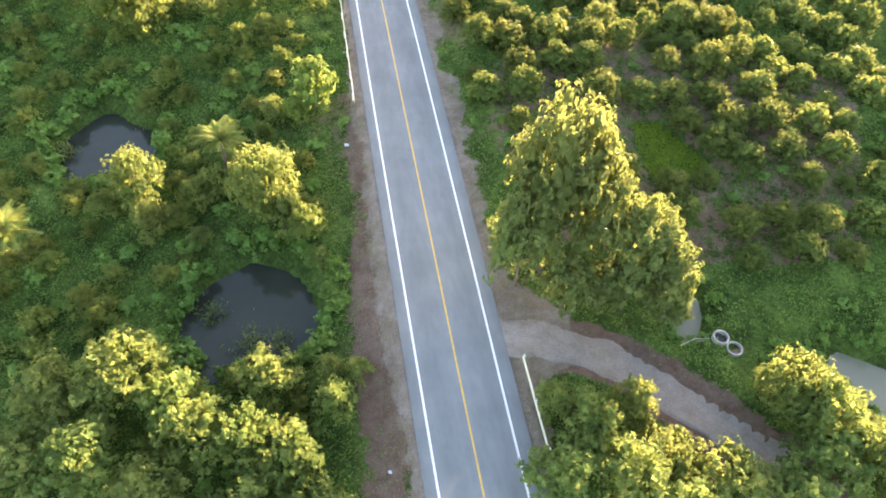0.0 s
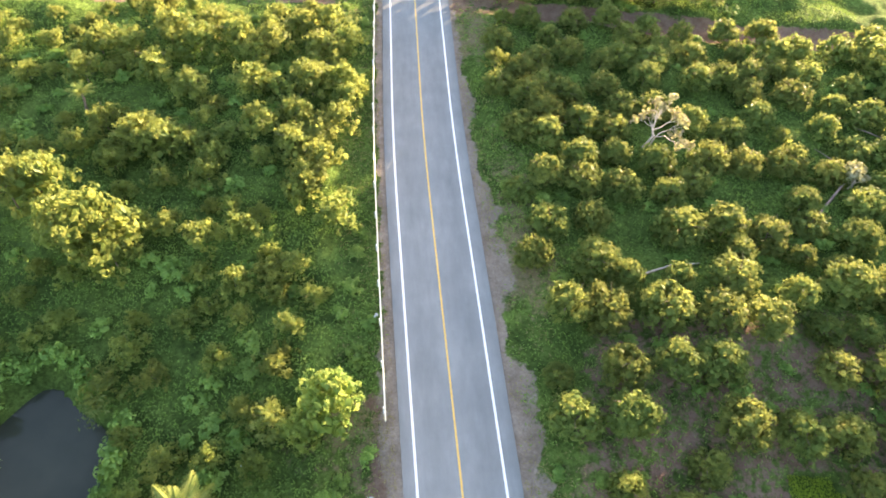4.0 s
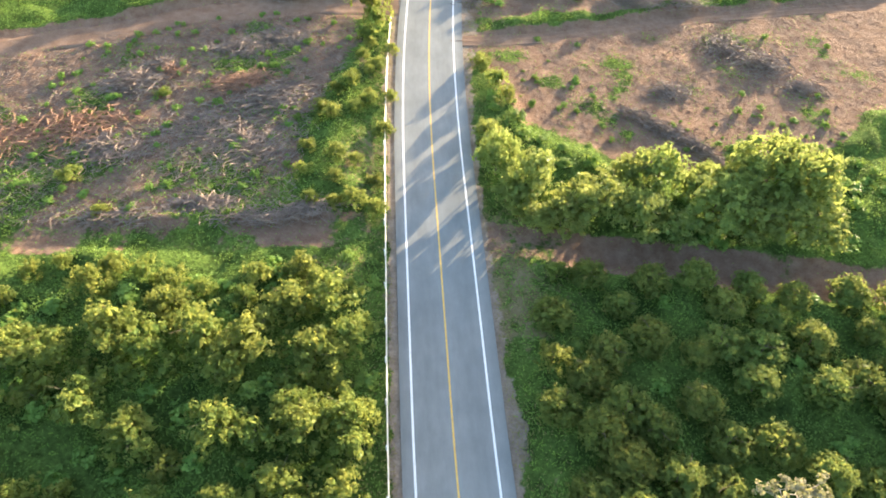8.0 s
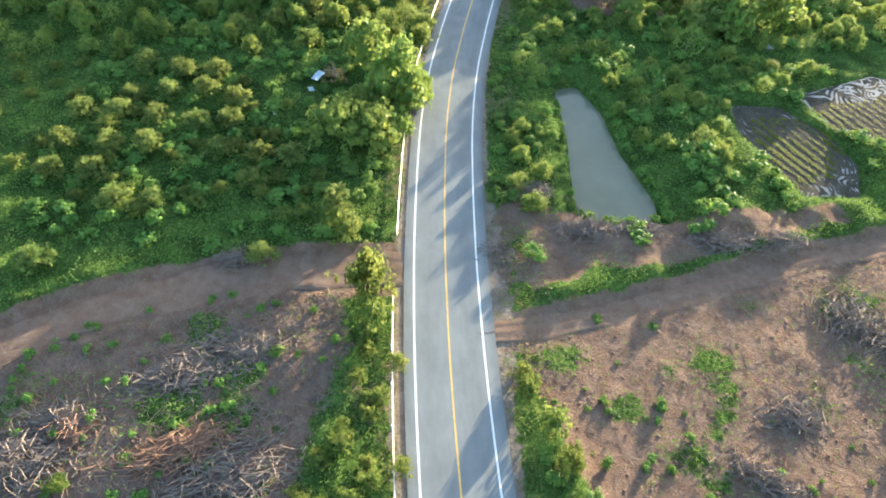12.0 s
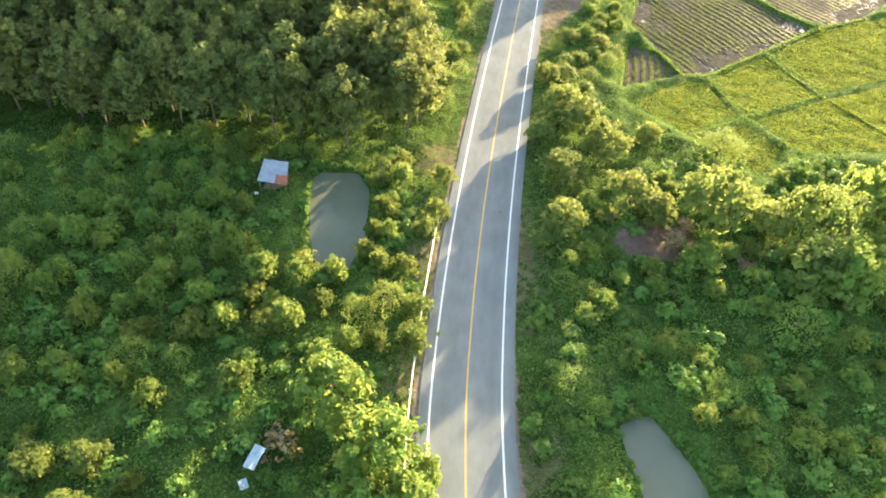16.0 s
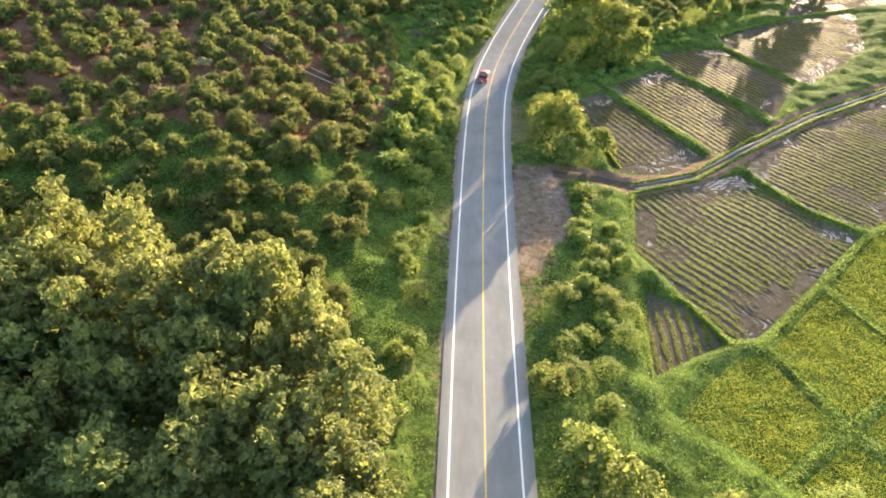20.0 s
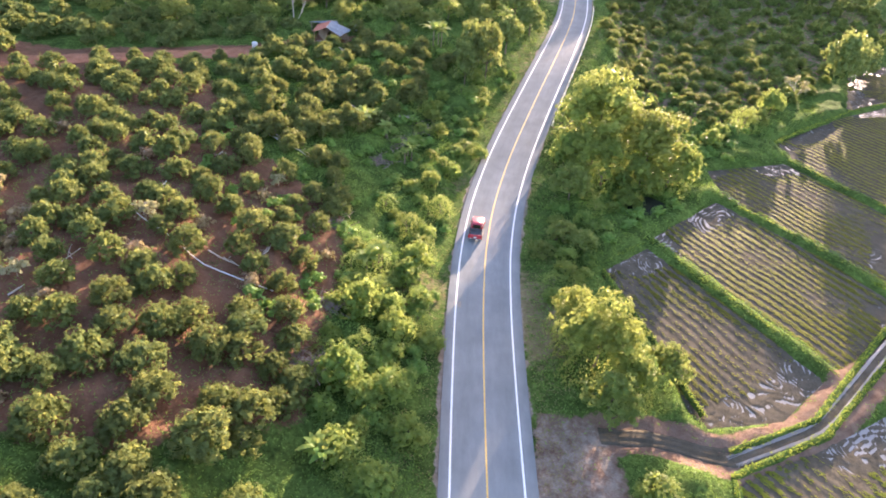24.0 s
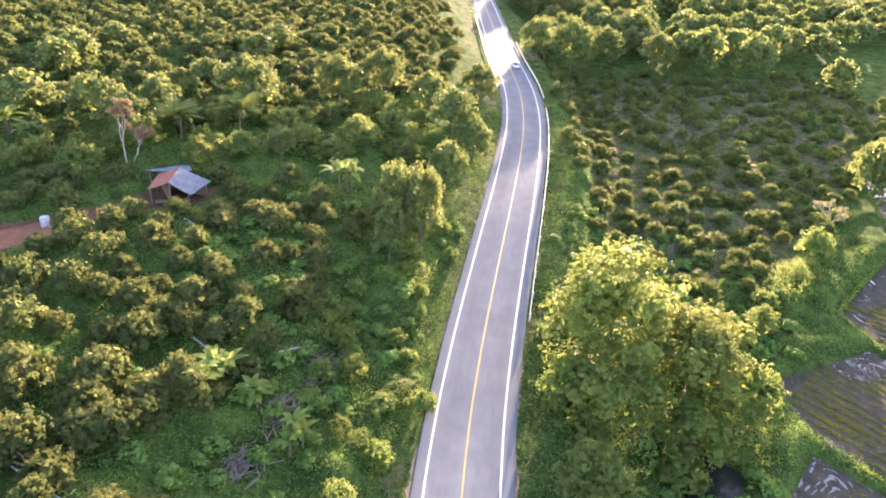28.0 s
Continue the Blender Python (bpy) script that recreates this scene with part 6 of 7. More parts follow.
# ---- vehicles ----
def wheel(x, y, parent, r=0.37, w=0.25):
    n_, vs, fs = 20, [], []
    prof = [(-w / 2, r * 0.62), (-w / 2, r * 0.93), (-w / 2 + 0.03, r), (w / 2 - 0.03, r), (w / 2, r * 0.93), (w / 2, r * 0.62)]
    for o, q in prof:
        vs += [(o, q * math.cos(2 * math.pi * k / n_), q * math.sin(2 * math.pi * k / n_)) for k in range(n_)]
    for c in range(len(prof) - 1):
        fs += [(c * n_ + k, c * n_ + (k + 1) % n_, (c + 1) * n_ + (k + 1) % n_, (c + 1) * n_ + k) for k in range(n_)]
    wh = hang("wheel", array_mesh("tyre", vs, fs, RUBBER, True), parent, "black rubber tyre on a steel rim")
    wh.matrix_basis = pose(x, y, r)
    bm = bmesh.new()
    bmesh.ops.create_cone(bm, cap_ends=True, segments=16, radius1=r * 0.62, radius2=r * 0.62, depth=w * 0.7, matrix=pose(0, 0, 0, 0, 90, 0))
    for k in range(5):
        made = bmesh.ops.create_cube(bm, size=1.0, matrix=pose(0, 0, 0, 72 * k, 0, 0) @ pose(0.03 if x > 0 else -0.03, 0, r * 0.3) @ Matrix.Diagonal((w * 0.75, 0.07, r * 0.52, 1)))["verts"]
    part("rim", bm, CHROME, wh)


def quad_panel(pts, mat, name, parent, label="", thick=0.012):
    """A flat or bent pane with thickness from four corners."""
    p = [Vector(q) for q in pts]
    nn = (p[1] - p[0]).cross(p[3] - p[0]).normalized() * thick
    bm = bmesh.new()
    a = [bm.verts.new(q + nn) for q in p]
    c = [bm.verts.new(q - nn) for q in p]
    bm.faces.new(a)
    bm.faces.new(c[::-1])
    for k in range(4):
        bm.faces.new((a[k], c[k], c[(k + 1) % 4], a[(k + 1) % 4]))
    return part(name, bm, mat, parent, label)


def loft(sections, mat, name, parent, label="", smooth=True):
    """A body from matching cross-sections along y: each (y, half width, z low, z high, shoulder)."""
    vs, fs = [], []
    for y, w, z0, z1, s in sections:
        ring = [(-w * 0.94, z0), (-w, z0 + (z1 - z0) * 0.25), (-w, z0 + (z1 - z0) * 0.7), (-w + s * 0.4, z1 - s * 0.35), (-w + s, z1), (0, z1 + s * 0.12), (w - s, z1), (w - s * 0.4, z1 - s * 0.35), (w, z0 + (z1 - z0) * 0.7), (w, z0 + (z1 - z0) * 0.25), (w * 0.94, z0)]
        vs += [(x, y, z) for x, z in ring]
    k = 11
    for c in range(len(sections) - 1):
        fs += [(c * k + q, (c + 1) * k + q, (c + 1) * k + (q + 1) % k, c * k + (q + 1) % k) for q in range(k)]
    bm = bmesh.new()
    bv = [bm.verts.new(v) for v in vs]
    for f in fs:
        bm.faces.new([bv[q] for q in f])
    bm.faces.new([bv[q] for q in range(k)])
    bm.faces.new([bv[len(vs) - k + q] for q in range(k)][::-1])
    bmesh.ops.recalc_face_normals(bm, faces=bm.faces)
    return part(name, bm, mat, parent, label, smooth)


def pickup(x, y, heading):
    """Double-cab pickup: y is ahead, origin on the ground under its middle."""
    t = tagged(new("pickup_truck"), "dusty red double-cab pickup truck with empty black bed", "pickup truck")
    body = loft([(2.62, 0.62, 0.45, 0.86, 0.10), (2.5, 0.80, 0.40, 0.98, 0.12), (2.2, 0.88, 0.36, 1.04, 0.13), (1.3, 0.92, 0.36, 1.10, 0.14), (0.6, 0.92, 0.36, 1.10, 0.10), (-0.75, 0.92, 0.36, 1.08, 0.06)], RED_PAINT, "body", t, "red painted front body and doors")
    loft([(1.05, 0.80, 1.04, 1.14, 0.05), (0.35, 0.74, 1.06, 1.70, 0.14), (0.1, 0.72, 1.06, 1.76, 0.16), (-0.45, 0.71, 1.06, 1.77, 0.16), (-0.68, 0.72, 1.06, 1.66, 0.14), (-0.84, 0.76, 1.05, 1.12, 0.05)], RED_PAINT, "cab_roof", t, "red cab roof")
    quad_panel([(-0.68, 1.045, 1.16), (0.68, 1.045, 1.16), (0.58, 0.40, 1.665), (-0.58, 0.40, 1.665)], GLASS, "windscreen", t, "dark windscreen", 0.03)
    quad_panel([(0.64, -0.86, 1.14), (-0.64, -0.86, 1.14), (-0.56, -0.715, 1.62), (0.56, -0.715, 1.62)], GLASS, "rear_window", t, "dark rear window", 0.03)
    for s in (-1, 1):
        quad_panel([(s * 0.79, 0.80, 1.15), (s * 0.79, 0.05, 1.15), (s * 0.72, 0.05, 1.60), (s * 0.73, 0.40, 1.60)], GLASS, "side_window", t, "dark side window", 0.02)
        quad_panel([(s * 0.79, -0.02, 1.15), (s * 0.78, -0.72, 1.15), (s * 0.72, -0.60, 1.58), (s * 0.72, -0.02, 1.60)], GLASS, "side_window", t, "dark side window", 0.02)
        part("bed_side", boxed(s * 0.90 - 0.06, s * 0.90 + 0.06, -2.55, -0.78, 0.42, 1.10, 0.03), RED_PAINT, t, "red bed side panel")
        part("bed_rail", boxed(s * 0.90 - 0.07, s * 0.90 + 0.07, -2.53, -0.80, 1.10, 1.125, 0.008), DARK_PLASTIC, t, "black plastic rail cap")
        part("headlight", boxed(s * 0.70 - 0.16, s * 0.70 + 0.16, 2.36, 2.57, 0.72, 0.92, 0.04), LAMP_CLEAR, t, "clear headlight")
        part("tail_light", boxed(s * 0.90 - 0.07, s * 0.90 + 0.07, -2.60, -2.50, 0.66, 1.02, 0.02), LAMP_RED, t, "red tail light")
        part("mirror", boxed(s * 1.03 - 0.09, s * 1.03 + 0.09, 0.72, 0.84, 1.08, 1.26, 0.03), RED_PAINT, t, "red door mirror")
        for q in (0.20, -0.52):
            part("door_handle", boxed(s * 0.935 - 0.015, s * 0.935 + 0.015, q - 0.09, q + 0.09, 0.93, 0.965, 0.006), CHROME, t, "chrome door handle")
        for q in (1.60, -1.62):
            wheel(s * 0.82, q, t)
            bm = bmesh.new()
            bmesh.ops.create_cone(bm, cap_ends=True, segments=18, radius1=0.45, radius2=0.45, depth=0.05, matrix=pose(s * 0.925, q, 0.40, 0, 90, 0))
            part("wheel_arch", bm, DARK_PLASTIC, t, "dark wheel arch")
    part("bed_floor", boxed(-0.84, 0.84, -2.52, -0.80, 0.60, 0.68, 0.01), LINER, t, "dark ribbed bed liner")
    for k in range(7):
        part("bed_rib", boxed(-0.72 + 0.24 * k - 0.04, -0.72 + 0.24 * k + 0.04, -2.48, -0.86, 0.68, 0.70, 0.006), LINER, t)
    part("bed_front", boxed(-0.84, 0.84, -0.86, -0.78, 0.60, 1.08, 0.02), LINER, t, "dark bed headboard")
    part("tailgate", boxed(-0.84, 0.84, -2.60, -2.50, 0.60, 1.09, 0.025), RED_PAINT, t, "red tailgate")
    part("tailgate_handle", boxed(-0.12, 0.12, -2.615, -2.60, 0.90, 0.97, 0.006), CHROME, t)
    part("number_plate", boxed(-0.24, 0.24, -2.625, -2.605, 0.66, 0.78, 0.004), WHITE_PAINT, t, "pale blank plate")
    part("rear_bumper", boxed(-0.86, 0.86, -2.74, -2.58, 0.42, 0.58, 0.04), CHROME, t, "chrome step bumper")
    part("front_bumper", boxed(-0.84, 0.84, 2.46, 2.66, 0.36, 0.62, 0.06), RED_PAINT, t)
    part("grille", boxed(-0.48, 0.48, 2.54, 2.63, 0.66, 0.90, 0.02), CHROME, t, "chrome grille")
    part("bonnet_seam", boxed(-0.74, 0.74, 1.12, 1.15, 1.10, 1.118, 0.004), DARK_PLASTIC, t)
    part("wiper", boxed(-0.55, 0.0, 1.00, 1.03, 1.19, 1.21, 0.004), DARK_PLASTIC, t)
    part("wiper", boxed(0.05, 0.6, 1.00, 1.03, 1.19, 1.21, 0.004), DARK_PLASTIC, t)
    part("chassis", boxed(-0.6, 0.6, -2.5, 2.3, 0.26, 0.44, 0.03), DARK_PLASTIC, t)
    t.matrix_basis = pose(x, y, float(road_z(y)) + 0.10, 0, 0, heading)


def sedan(x, y, heading):
    t = tagged(new("car"), "small silver-white car coming along the road", "car")
    loft([(2.15, 0.55, 0.40, 0.68, 0.10), (2.0, 0.76, 0.30, 0.80, 0.14), (1.2, 0.85, 0.26, 0.92, 0.16), (-1.2, 0.85, 0.26, 0.95, 0.16), (-1.9, 0.80, 0.30, 0.92, 0.14), (-2.1, 0.66, 0.40, 0.80, 0.10)], SILVER_PAINT, "body", t)
    loft([(1.15, 0.72, 0.88, 0.95, 0.05), (0.45, 0.64, 0.88, 1.40, 0.16), (-0.7, 0.64, 0.88, 1.42, 0.16), (-1.5, 0.70, 0.88, 0.97, 0.05)], SILVER_PAINT, "cab_roof", t)
    quad_panel([(-0.62, 1.12, 0.97), (0.62, 1.12, 0.97), (0.52, 0.5, 1.365), (-0.52, 0.5, 1.365)], GLASS, "windscreen", t, "dark windscreen", 0.03)
    quad_panel([(0.6, -1.47, 0.99), (-0.6, -1.47, 0.99), (-0.5, -0.78, 1.38), (0.5, -0.78, 1.38)], GLASS, "rear_window", t, "dark rear window", 0.03)
    for s in (-1, 1):
        quad_panel([(s * 0.71, 0.85, 0.97), (s * 0.70, -1.05, 0.97), (s * 0.63, -0.65, 1.33), (s * 0.63, 0.42, 1.33)], GLASS, "side_window", t, "dark side window", 0.03)
        part("headlight", boxed(s * 0.60 - 0.14, s * 0.60 + 0.14, 1.94, 2.10, 0.58, 0.72, 0.03), LAMP_CLEAR, t)
        part("tail_light", boxed(s * 0.64 - 0.12, s * 0.64 + 0.12, -2.10, -2.0, 0.62, 0.78, 0.03), LAMP_RED, t)
        for q in (1.3, -1.3):
            wheel(s * 0.76, q, t, 0.31, 0.2)
    t.matrix_basis = pose(x, y, float(road_z(y)) + 0.10, 0, 0, heading)


def along(y, offset):
    h = float(road_x(y + 1) - road_x(y - 1)) / 2
    k = math.sqrt(1 + h * h)
    return float(road_x(y)) + offset / k, y - offset * h / k, -math.degrees(math.atan(h))


tx, ty, th = along(337.2, -1.75)
pickup(tx, ty, th)
cx, cy, ch = along(472, 1.6)
sedan(cx, cy, ch + 180)


# ---- buildings ----
def corrugated(p00, p10, p11, p01, mat, name, parent, label, waves=18, depth=0.05):
    """A ribbed sheet between four corners; ribs run from the first edge to the opposite one."""
    p = [Vector(q) for q in (p00, p10, p11, p01)]
    n_ = waves * 4
    up = (p[1] - p[0]).cross(p[3] - p[0]).normalized()
    up = up if up.z > 0 else -up
    vs, fs = [], []
    for lay_ in (0, 1):
        for e in range(4):
            for k in range(n_ + 1):
                q = k / n_
                a_, b_ = p[0].lerp(p[1], q), p[3].lerp(p[2], q)
                vs.append(a_.lerp(b_, e / 3) + up * (depth * math.sin(2 * math.pi * waves * q) * 0.5 - 0.02 * lay_ - 0.03 * math.sin(e * 1.7 + k * 0.21)))
    m = n_ + 1
    for lay_ in (0, 1):
        o = lay_ * 4 * m
        for e in range(3):
            fs += [(o + e * m + k, o + e * m + k + 1, o + (e + 1) * m + k + 1, o + (e + 1) * m + k) for k in range(n_)]
    return hang(name, array_mesh(name, [tuple(v) for v in vs], fs, mat), parent, label)


hut = tagged(new("hut"), "low farm hut with patched rusty and grey tin roof", "hut")
hz = float(land_z(-24.5, 394.5))
RIDGE_B, RIDGE_F, TOP = (-24.0, 397.0), (-25.0, 391.9), hz + 3.3
corrugated((-24.0, 397.0, TOP), (-25.0, 391.9, TOP), (-27.7, 392.6, hz + 2.2), (-26.9, 397.8, hz + 2.2), TIN_RUST, "roof_sheet", hut, "rust-orange tin roof slope", 14)
corrugated((-24.0, 397.0, TOP + 0.03), (-25.0, 391.9, TOP + 0.03), (-22.4, 390.4, hz + 2.1), (-20.2, 394.6, hz + 2.1), TIN_GREY, "roof_sheet", hut, "blue-grey tin roof slope", 14)
corrugated((-28.6, 398.4, hz + 2.5), (-26.6, 397.2, hz + 2.75), (-22.6, 397.2, hz + 2.75), (-23.2, 400.2, hz + 2.4), TIN_GREY, "roof_sheet", hut, "dull grey tin lean-to roof", 16)
for px_, py_, h_ in ((-27.4, 392.9, 2.15), (-26.6, 397.4, 2.15), (-25.0, 392.3, 3.2), (-24.1, 396.7, 3.2), (-22.7, 391.0, 2.1), (-20.8, 394.4, 2.1), (-23.4, 399.6, 2.3), (-28.0, 398.2, 2.35)):
    part("post", boxed(px_ - 0.07, px_ + 0.07, py_ - 0.07, py_ + 0.07, hz - 0.4, hz + h_, 0.01), TIMBER, hut)


def plank_wall(x0, y0, x1, y1, z0, z1, parent):
    k = max(3, int(math.hypot(x1 - x0, y1 - y0) / 0.22))
    me = None
    ang = math.degrees(math.atan2(y1 - y0, x1 - x0))
    w = math.hypot(x1 - x0, y1 - y0) / k
    for q in range(k):
        if me is None:
            bm = boxed(-w * 0.48, w * 0.48, -0.015, 0.015, 0, z1 - z0, 0.004)
            me = bpy.data.meshes.new("plank")
            bm.to_mesh(me)
            bm.free()
            me.materials.append(TIMBER)
        o = hang("plank", me, parent)
        o.matrix_basis = pose(x0 + (x1 - x0) * (q + 0.5) / k, y0 + (y1 - y0) * (q + 0.5) / k, z0 - 0.05 * (q % 3), 0, 0, ang)


plank_wall(-26.5, 397.3, -23.4, 399.4, hz - 0.2, hz + 2.2, hut)
plank_wall(-24.2, 396.6, -21.0, 394.4, hz - 0.2, hz + 2.0, hut)
plank_wall(-26.6, 397.3, -25.0, 392.5, hz - 0.2, hz + 2.3, hut)
part("bench", boxed(-27.0, -25.7, 392.4, 393.2, hz + 0.35, hz + 0.45, 0.01), TIMBER, hut)

shed = tagged(new("shed"), "open shed with rust-streaked pale tin roof on poles", "shed")
sz = float(land_z(-47.3, 225.7))
corrugated((-49.1, 224.1, sz + 2.0), (-45.5, 223.6, sz + 2.0), (-45.8, 227.3, sz + 2.5), (-48.9, 227.7, sz + 2.5), TIN_PALE, "roof_sheet", shed, "pale dented tin roof", 16)
corrugated((-46.9, 223.7, sz + 2.04), (-45.4, 223.5, sz + 2.04), (-45.5, 225.0, sz + 2.24), (-47.0, 225.2, sz + 2.24), TIN_RUST, "roof_patch", shed, "rusty patch sheet", 7)
for px_, py_, h_ in ((-48.9, 224.3, 1.95), (-45.7, 223.9, 1.95), (-46.0, 227.1, 2.45), (-48.7, 227.4, 2.45), (-47.3, 224.1, 1.95)):
    part("post", boxed(px_ - 0.05, px_ + 0.05, py_ - 0.05, py_ + 0.05, sz - 0.4, sz + h_, 0.01), TIMBER, shed)
part("platform", boxed(-48.6, -46.1, 224.4, 226.9, sz + 0.4, sz + 0.48, 0.01), TIMBER, shed)
for q in range(6):
    part("slat", boxed(-48.6 + 0.43 * q, -48.25 + 0.43 * q, 224.4, 226.9, sz + 0.484, sz + 0.51, 0.006), TIMBER, shed)


# ---- small things ----
def ring(name, x, y, r, h, mat, label, lid=None):
    n_, vs, fs = 24, [], []
    prof = [(r, 0), (r, h), (r * 0.98, h + 0.02), (r * 0.82, h + 0.02), (r * 0.8, h), (r * 0.8, 0)]
    for q, z in prof:
        vs += [(q * math.cos(2 * math.pi * k / n_), q * math.sin(2 * math.pi * k / n_), z) for k in range(n_)]
    for c in range(len(prof)):
        d_ = (c + 1) % len(prof)
        fs += [(c * n_ + k, c * n_ + (k + 1) % n_, d_ * n_ + (k + 1) % n_, d_ * n_ + k) for k in range(n_)]
    ob = tagged(new(name, array_mesh(name, vs, fs, mat, False)), label, "well ring", "well rings")
    ob.matrix_basis = pose(x, y, float(land_z(x, y)) - 0.12, 2, -3, 20)
    bm = bmesh.new()
    bmesh.ops.create_circle(bm, cap_ends=True, segments=24, radius=r * 0.8, matrix=pose(0, 0, h * 0.3))
    part("well_water" if lid is None else "well_soil", bm, lid or DARK_WATER, ob)


ring("well_ring", 27.3, 28.4, 0.75, 0.55, CONCRETE, "weathered concrete well ring with dark water inside")
ring("well_ring", 28.5, 27.5, 0.75, 0.45, CONCRETE, "weathered concrete well ring filled with soil", TRACK_SOIL)


def drum(x, y, r, h, mat, name, label, category):
    n_, vs, fs = 20, [], []
    prof = [(r * 0.6, 0), (r * 0.96, 0), (r, 0.05), (r, h * 0.32), (r * 1.04, h * 0.35), (r, h * 0.38), (r, h * 0.64), (r * 1.04, h * 0.67), (r, h * 0.7), (r, h * 0.95), (r * 0.92, h), (r * 0.3, h * 1.03), (0.02, h * 1.03)]
    for q, z in prof:
        vs += [(q * math.cos(2 * math.pi * k / n_), q * math.sin(2 * math.pi * k / n_), z) for k in range(n_)]
    for c in range(len(prof) - 1):
        fs += [(c * n_ + k, c * n_ + (k + 1) % n_, (c + 1) * n_ + (k + 1) % n_, (c + 1) * n_ + k) for k in range(n_)]
    ob = tagged(new(name, array_mesh(name, vs, fs, mat, True)), label, category)
    ob.matrix_basis = pose(x, y, float(land_z(x, y)) - 0.05)


drum(-38.4, 388.0, 0.52, 1.3, PLASTIC_WHITE, "water_tank", "white water tank on red earth", "water tank")
drum(-19.2, 399.4, 0.55, 1.1, CONCRETE, "water_jar", "grey concrete water jar beside the hut", "water jar")
drum(-18.0, 399.9, 0.5, 0.9, TIN_RUST, "barrel", "rusty brown barrel beside the hut", "barrel")


def sheet(x, y, w, d, turn, mat, name, label, category, lift=0.25, sag=0.18):
    """A crumpled cloth or board lying on plants."""
    g = np.random.RandomState(int(abs(x * 13 + y * 7)))
    k = 9
    vs = []
    for s in (0.0, -0.012):
        for i in range(k):
            for j in range(k):
                vs.append(((i / (k - 1) - 0.5) * w, (j / (k - 1) - 0.5) * d, s + sag * (value_noise(i * 1.0, j * 1.0 + x, 2.0, 71) - 0.5)))
    fs = []
    for o in (0, k * k):
        fs += [(o + i * k + j, o + (i + 1) * k + j, o + (i + 1) * k + j + 1, o + i * k + j + 1) for i in range(k - 1) for j in range(k - 1)]
    ob = tagged(new(name, array_mesh(name, vs, fs, mat, True)), label, category)
    ob.matrix_basis = pose(x, y, float(land_z(x, y)) + lift, 0, 4, turn)


sheet(-41.9, 188.8, 1.0, 2.1, -18, TARP, "tarpaulin", "pale blue tarpaulin half hidden in weeds", "tarpaulin", 1.5)
sheet(-42.5, 186.8, 0.7, 0.9, 30, TARP, "tarpaulin", "torn pale blue tarpaulin on weeds", "tarpaulin", 0.5)
sheet(-12.5, 65.1, 0.3, 0.75, -25, PLASTIC_WHITE, "board", "white litter board on the verge", "board", 0.1, 0.05)
sheet(-10.1, 49.6, 0.5, 0.45, 10, PLASTIC_WHITE, "board", "small white sheet lying on bare soil", "board", 0.1, 0.05)
sheet(-20.2, 51, 1.1, 0.25, 5, PLASTIC_WHITE, "board", "pale plank lying among creepers", "board", 0.5, 0.05)
sheet(-2.2, 14.4, 0.3, 0.25, 0, PLASTIC_WHITE, "litter", "scrap of white litter on dry grass", "litter", 0.1, 0.08)
sheet(24.9, 209.8, 1.6, 1.3, 20, CONCRETE, "slab", "pale concrete slab under dark trees", "slab", 0.2, 0.04)
sheet(-49.2, 223.3, 0.5, 0.4, 12, PLASTIC_WHITE, "litter", "scrap of white litter beside the shed", "litter", 0.6, 0.05)


def twigs(rng, count, spread, height, length, thick, turn=0.0, along_=0.0):
    bars = []
    for _ in range(count):
        u, v = rng.normal(0, 0.42), rng.normal(0, 0.42)
        x, y = u * spread[0], v * spread[1]
        z = max(0.03, height * (1 - (abs(u) + abs(v)) * 0.6) * rng.random())
        ang = turn + (rng.normal(0, 0.5) if rng.random() < along_ else rng.uniform(0, 6.28))
        ln = length * rng.uniform(0.4, 1.2)
        dz = rng.normal(0, 0.12) * ln
        b1, b2 = rng.normal(0, 0.12) * ln, rng.normal(0, 0.2) * ln
        dx_, dy_ = math.cos(ang) * ln / 2, math.sin(ang) * ln / 2
        bars.append(([(x - dx_, y - dy_, max(0.02, z - dz)), (x - dy_ * b1, y + dx_ * b1, z + abs(b1) * 0.4), (x + dx_ - dy_ * b2, y + dy_ + dx_ * b2, max(0.02, z + dz))], [thick, thick * 0.75, thick * 0.3]))
    return bars


def branch_pile(x, y, w, d, h, count, mat, label, turn=0.0, length=2.2, thick=0.05):
    g = np.random.RandomState(int(abs(x * 31 + y * 17)))
    r_ = math.radians(turn)
    bars = twigs(g, int(1.7 * count), (w / 1.2, d / 1.2), 1.25 * h, length, thick, 0.0, 0.6)
    ob = tagged(new("branch_pile", tubes_mesh("branch_pile", bars, mat, 3, False)), label, "branches", kind="stuff")
    ob.matrix_basis = pose(x, y, float(land_z(x, y)) - 0.03, 0, 0, turn)


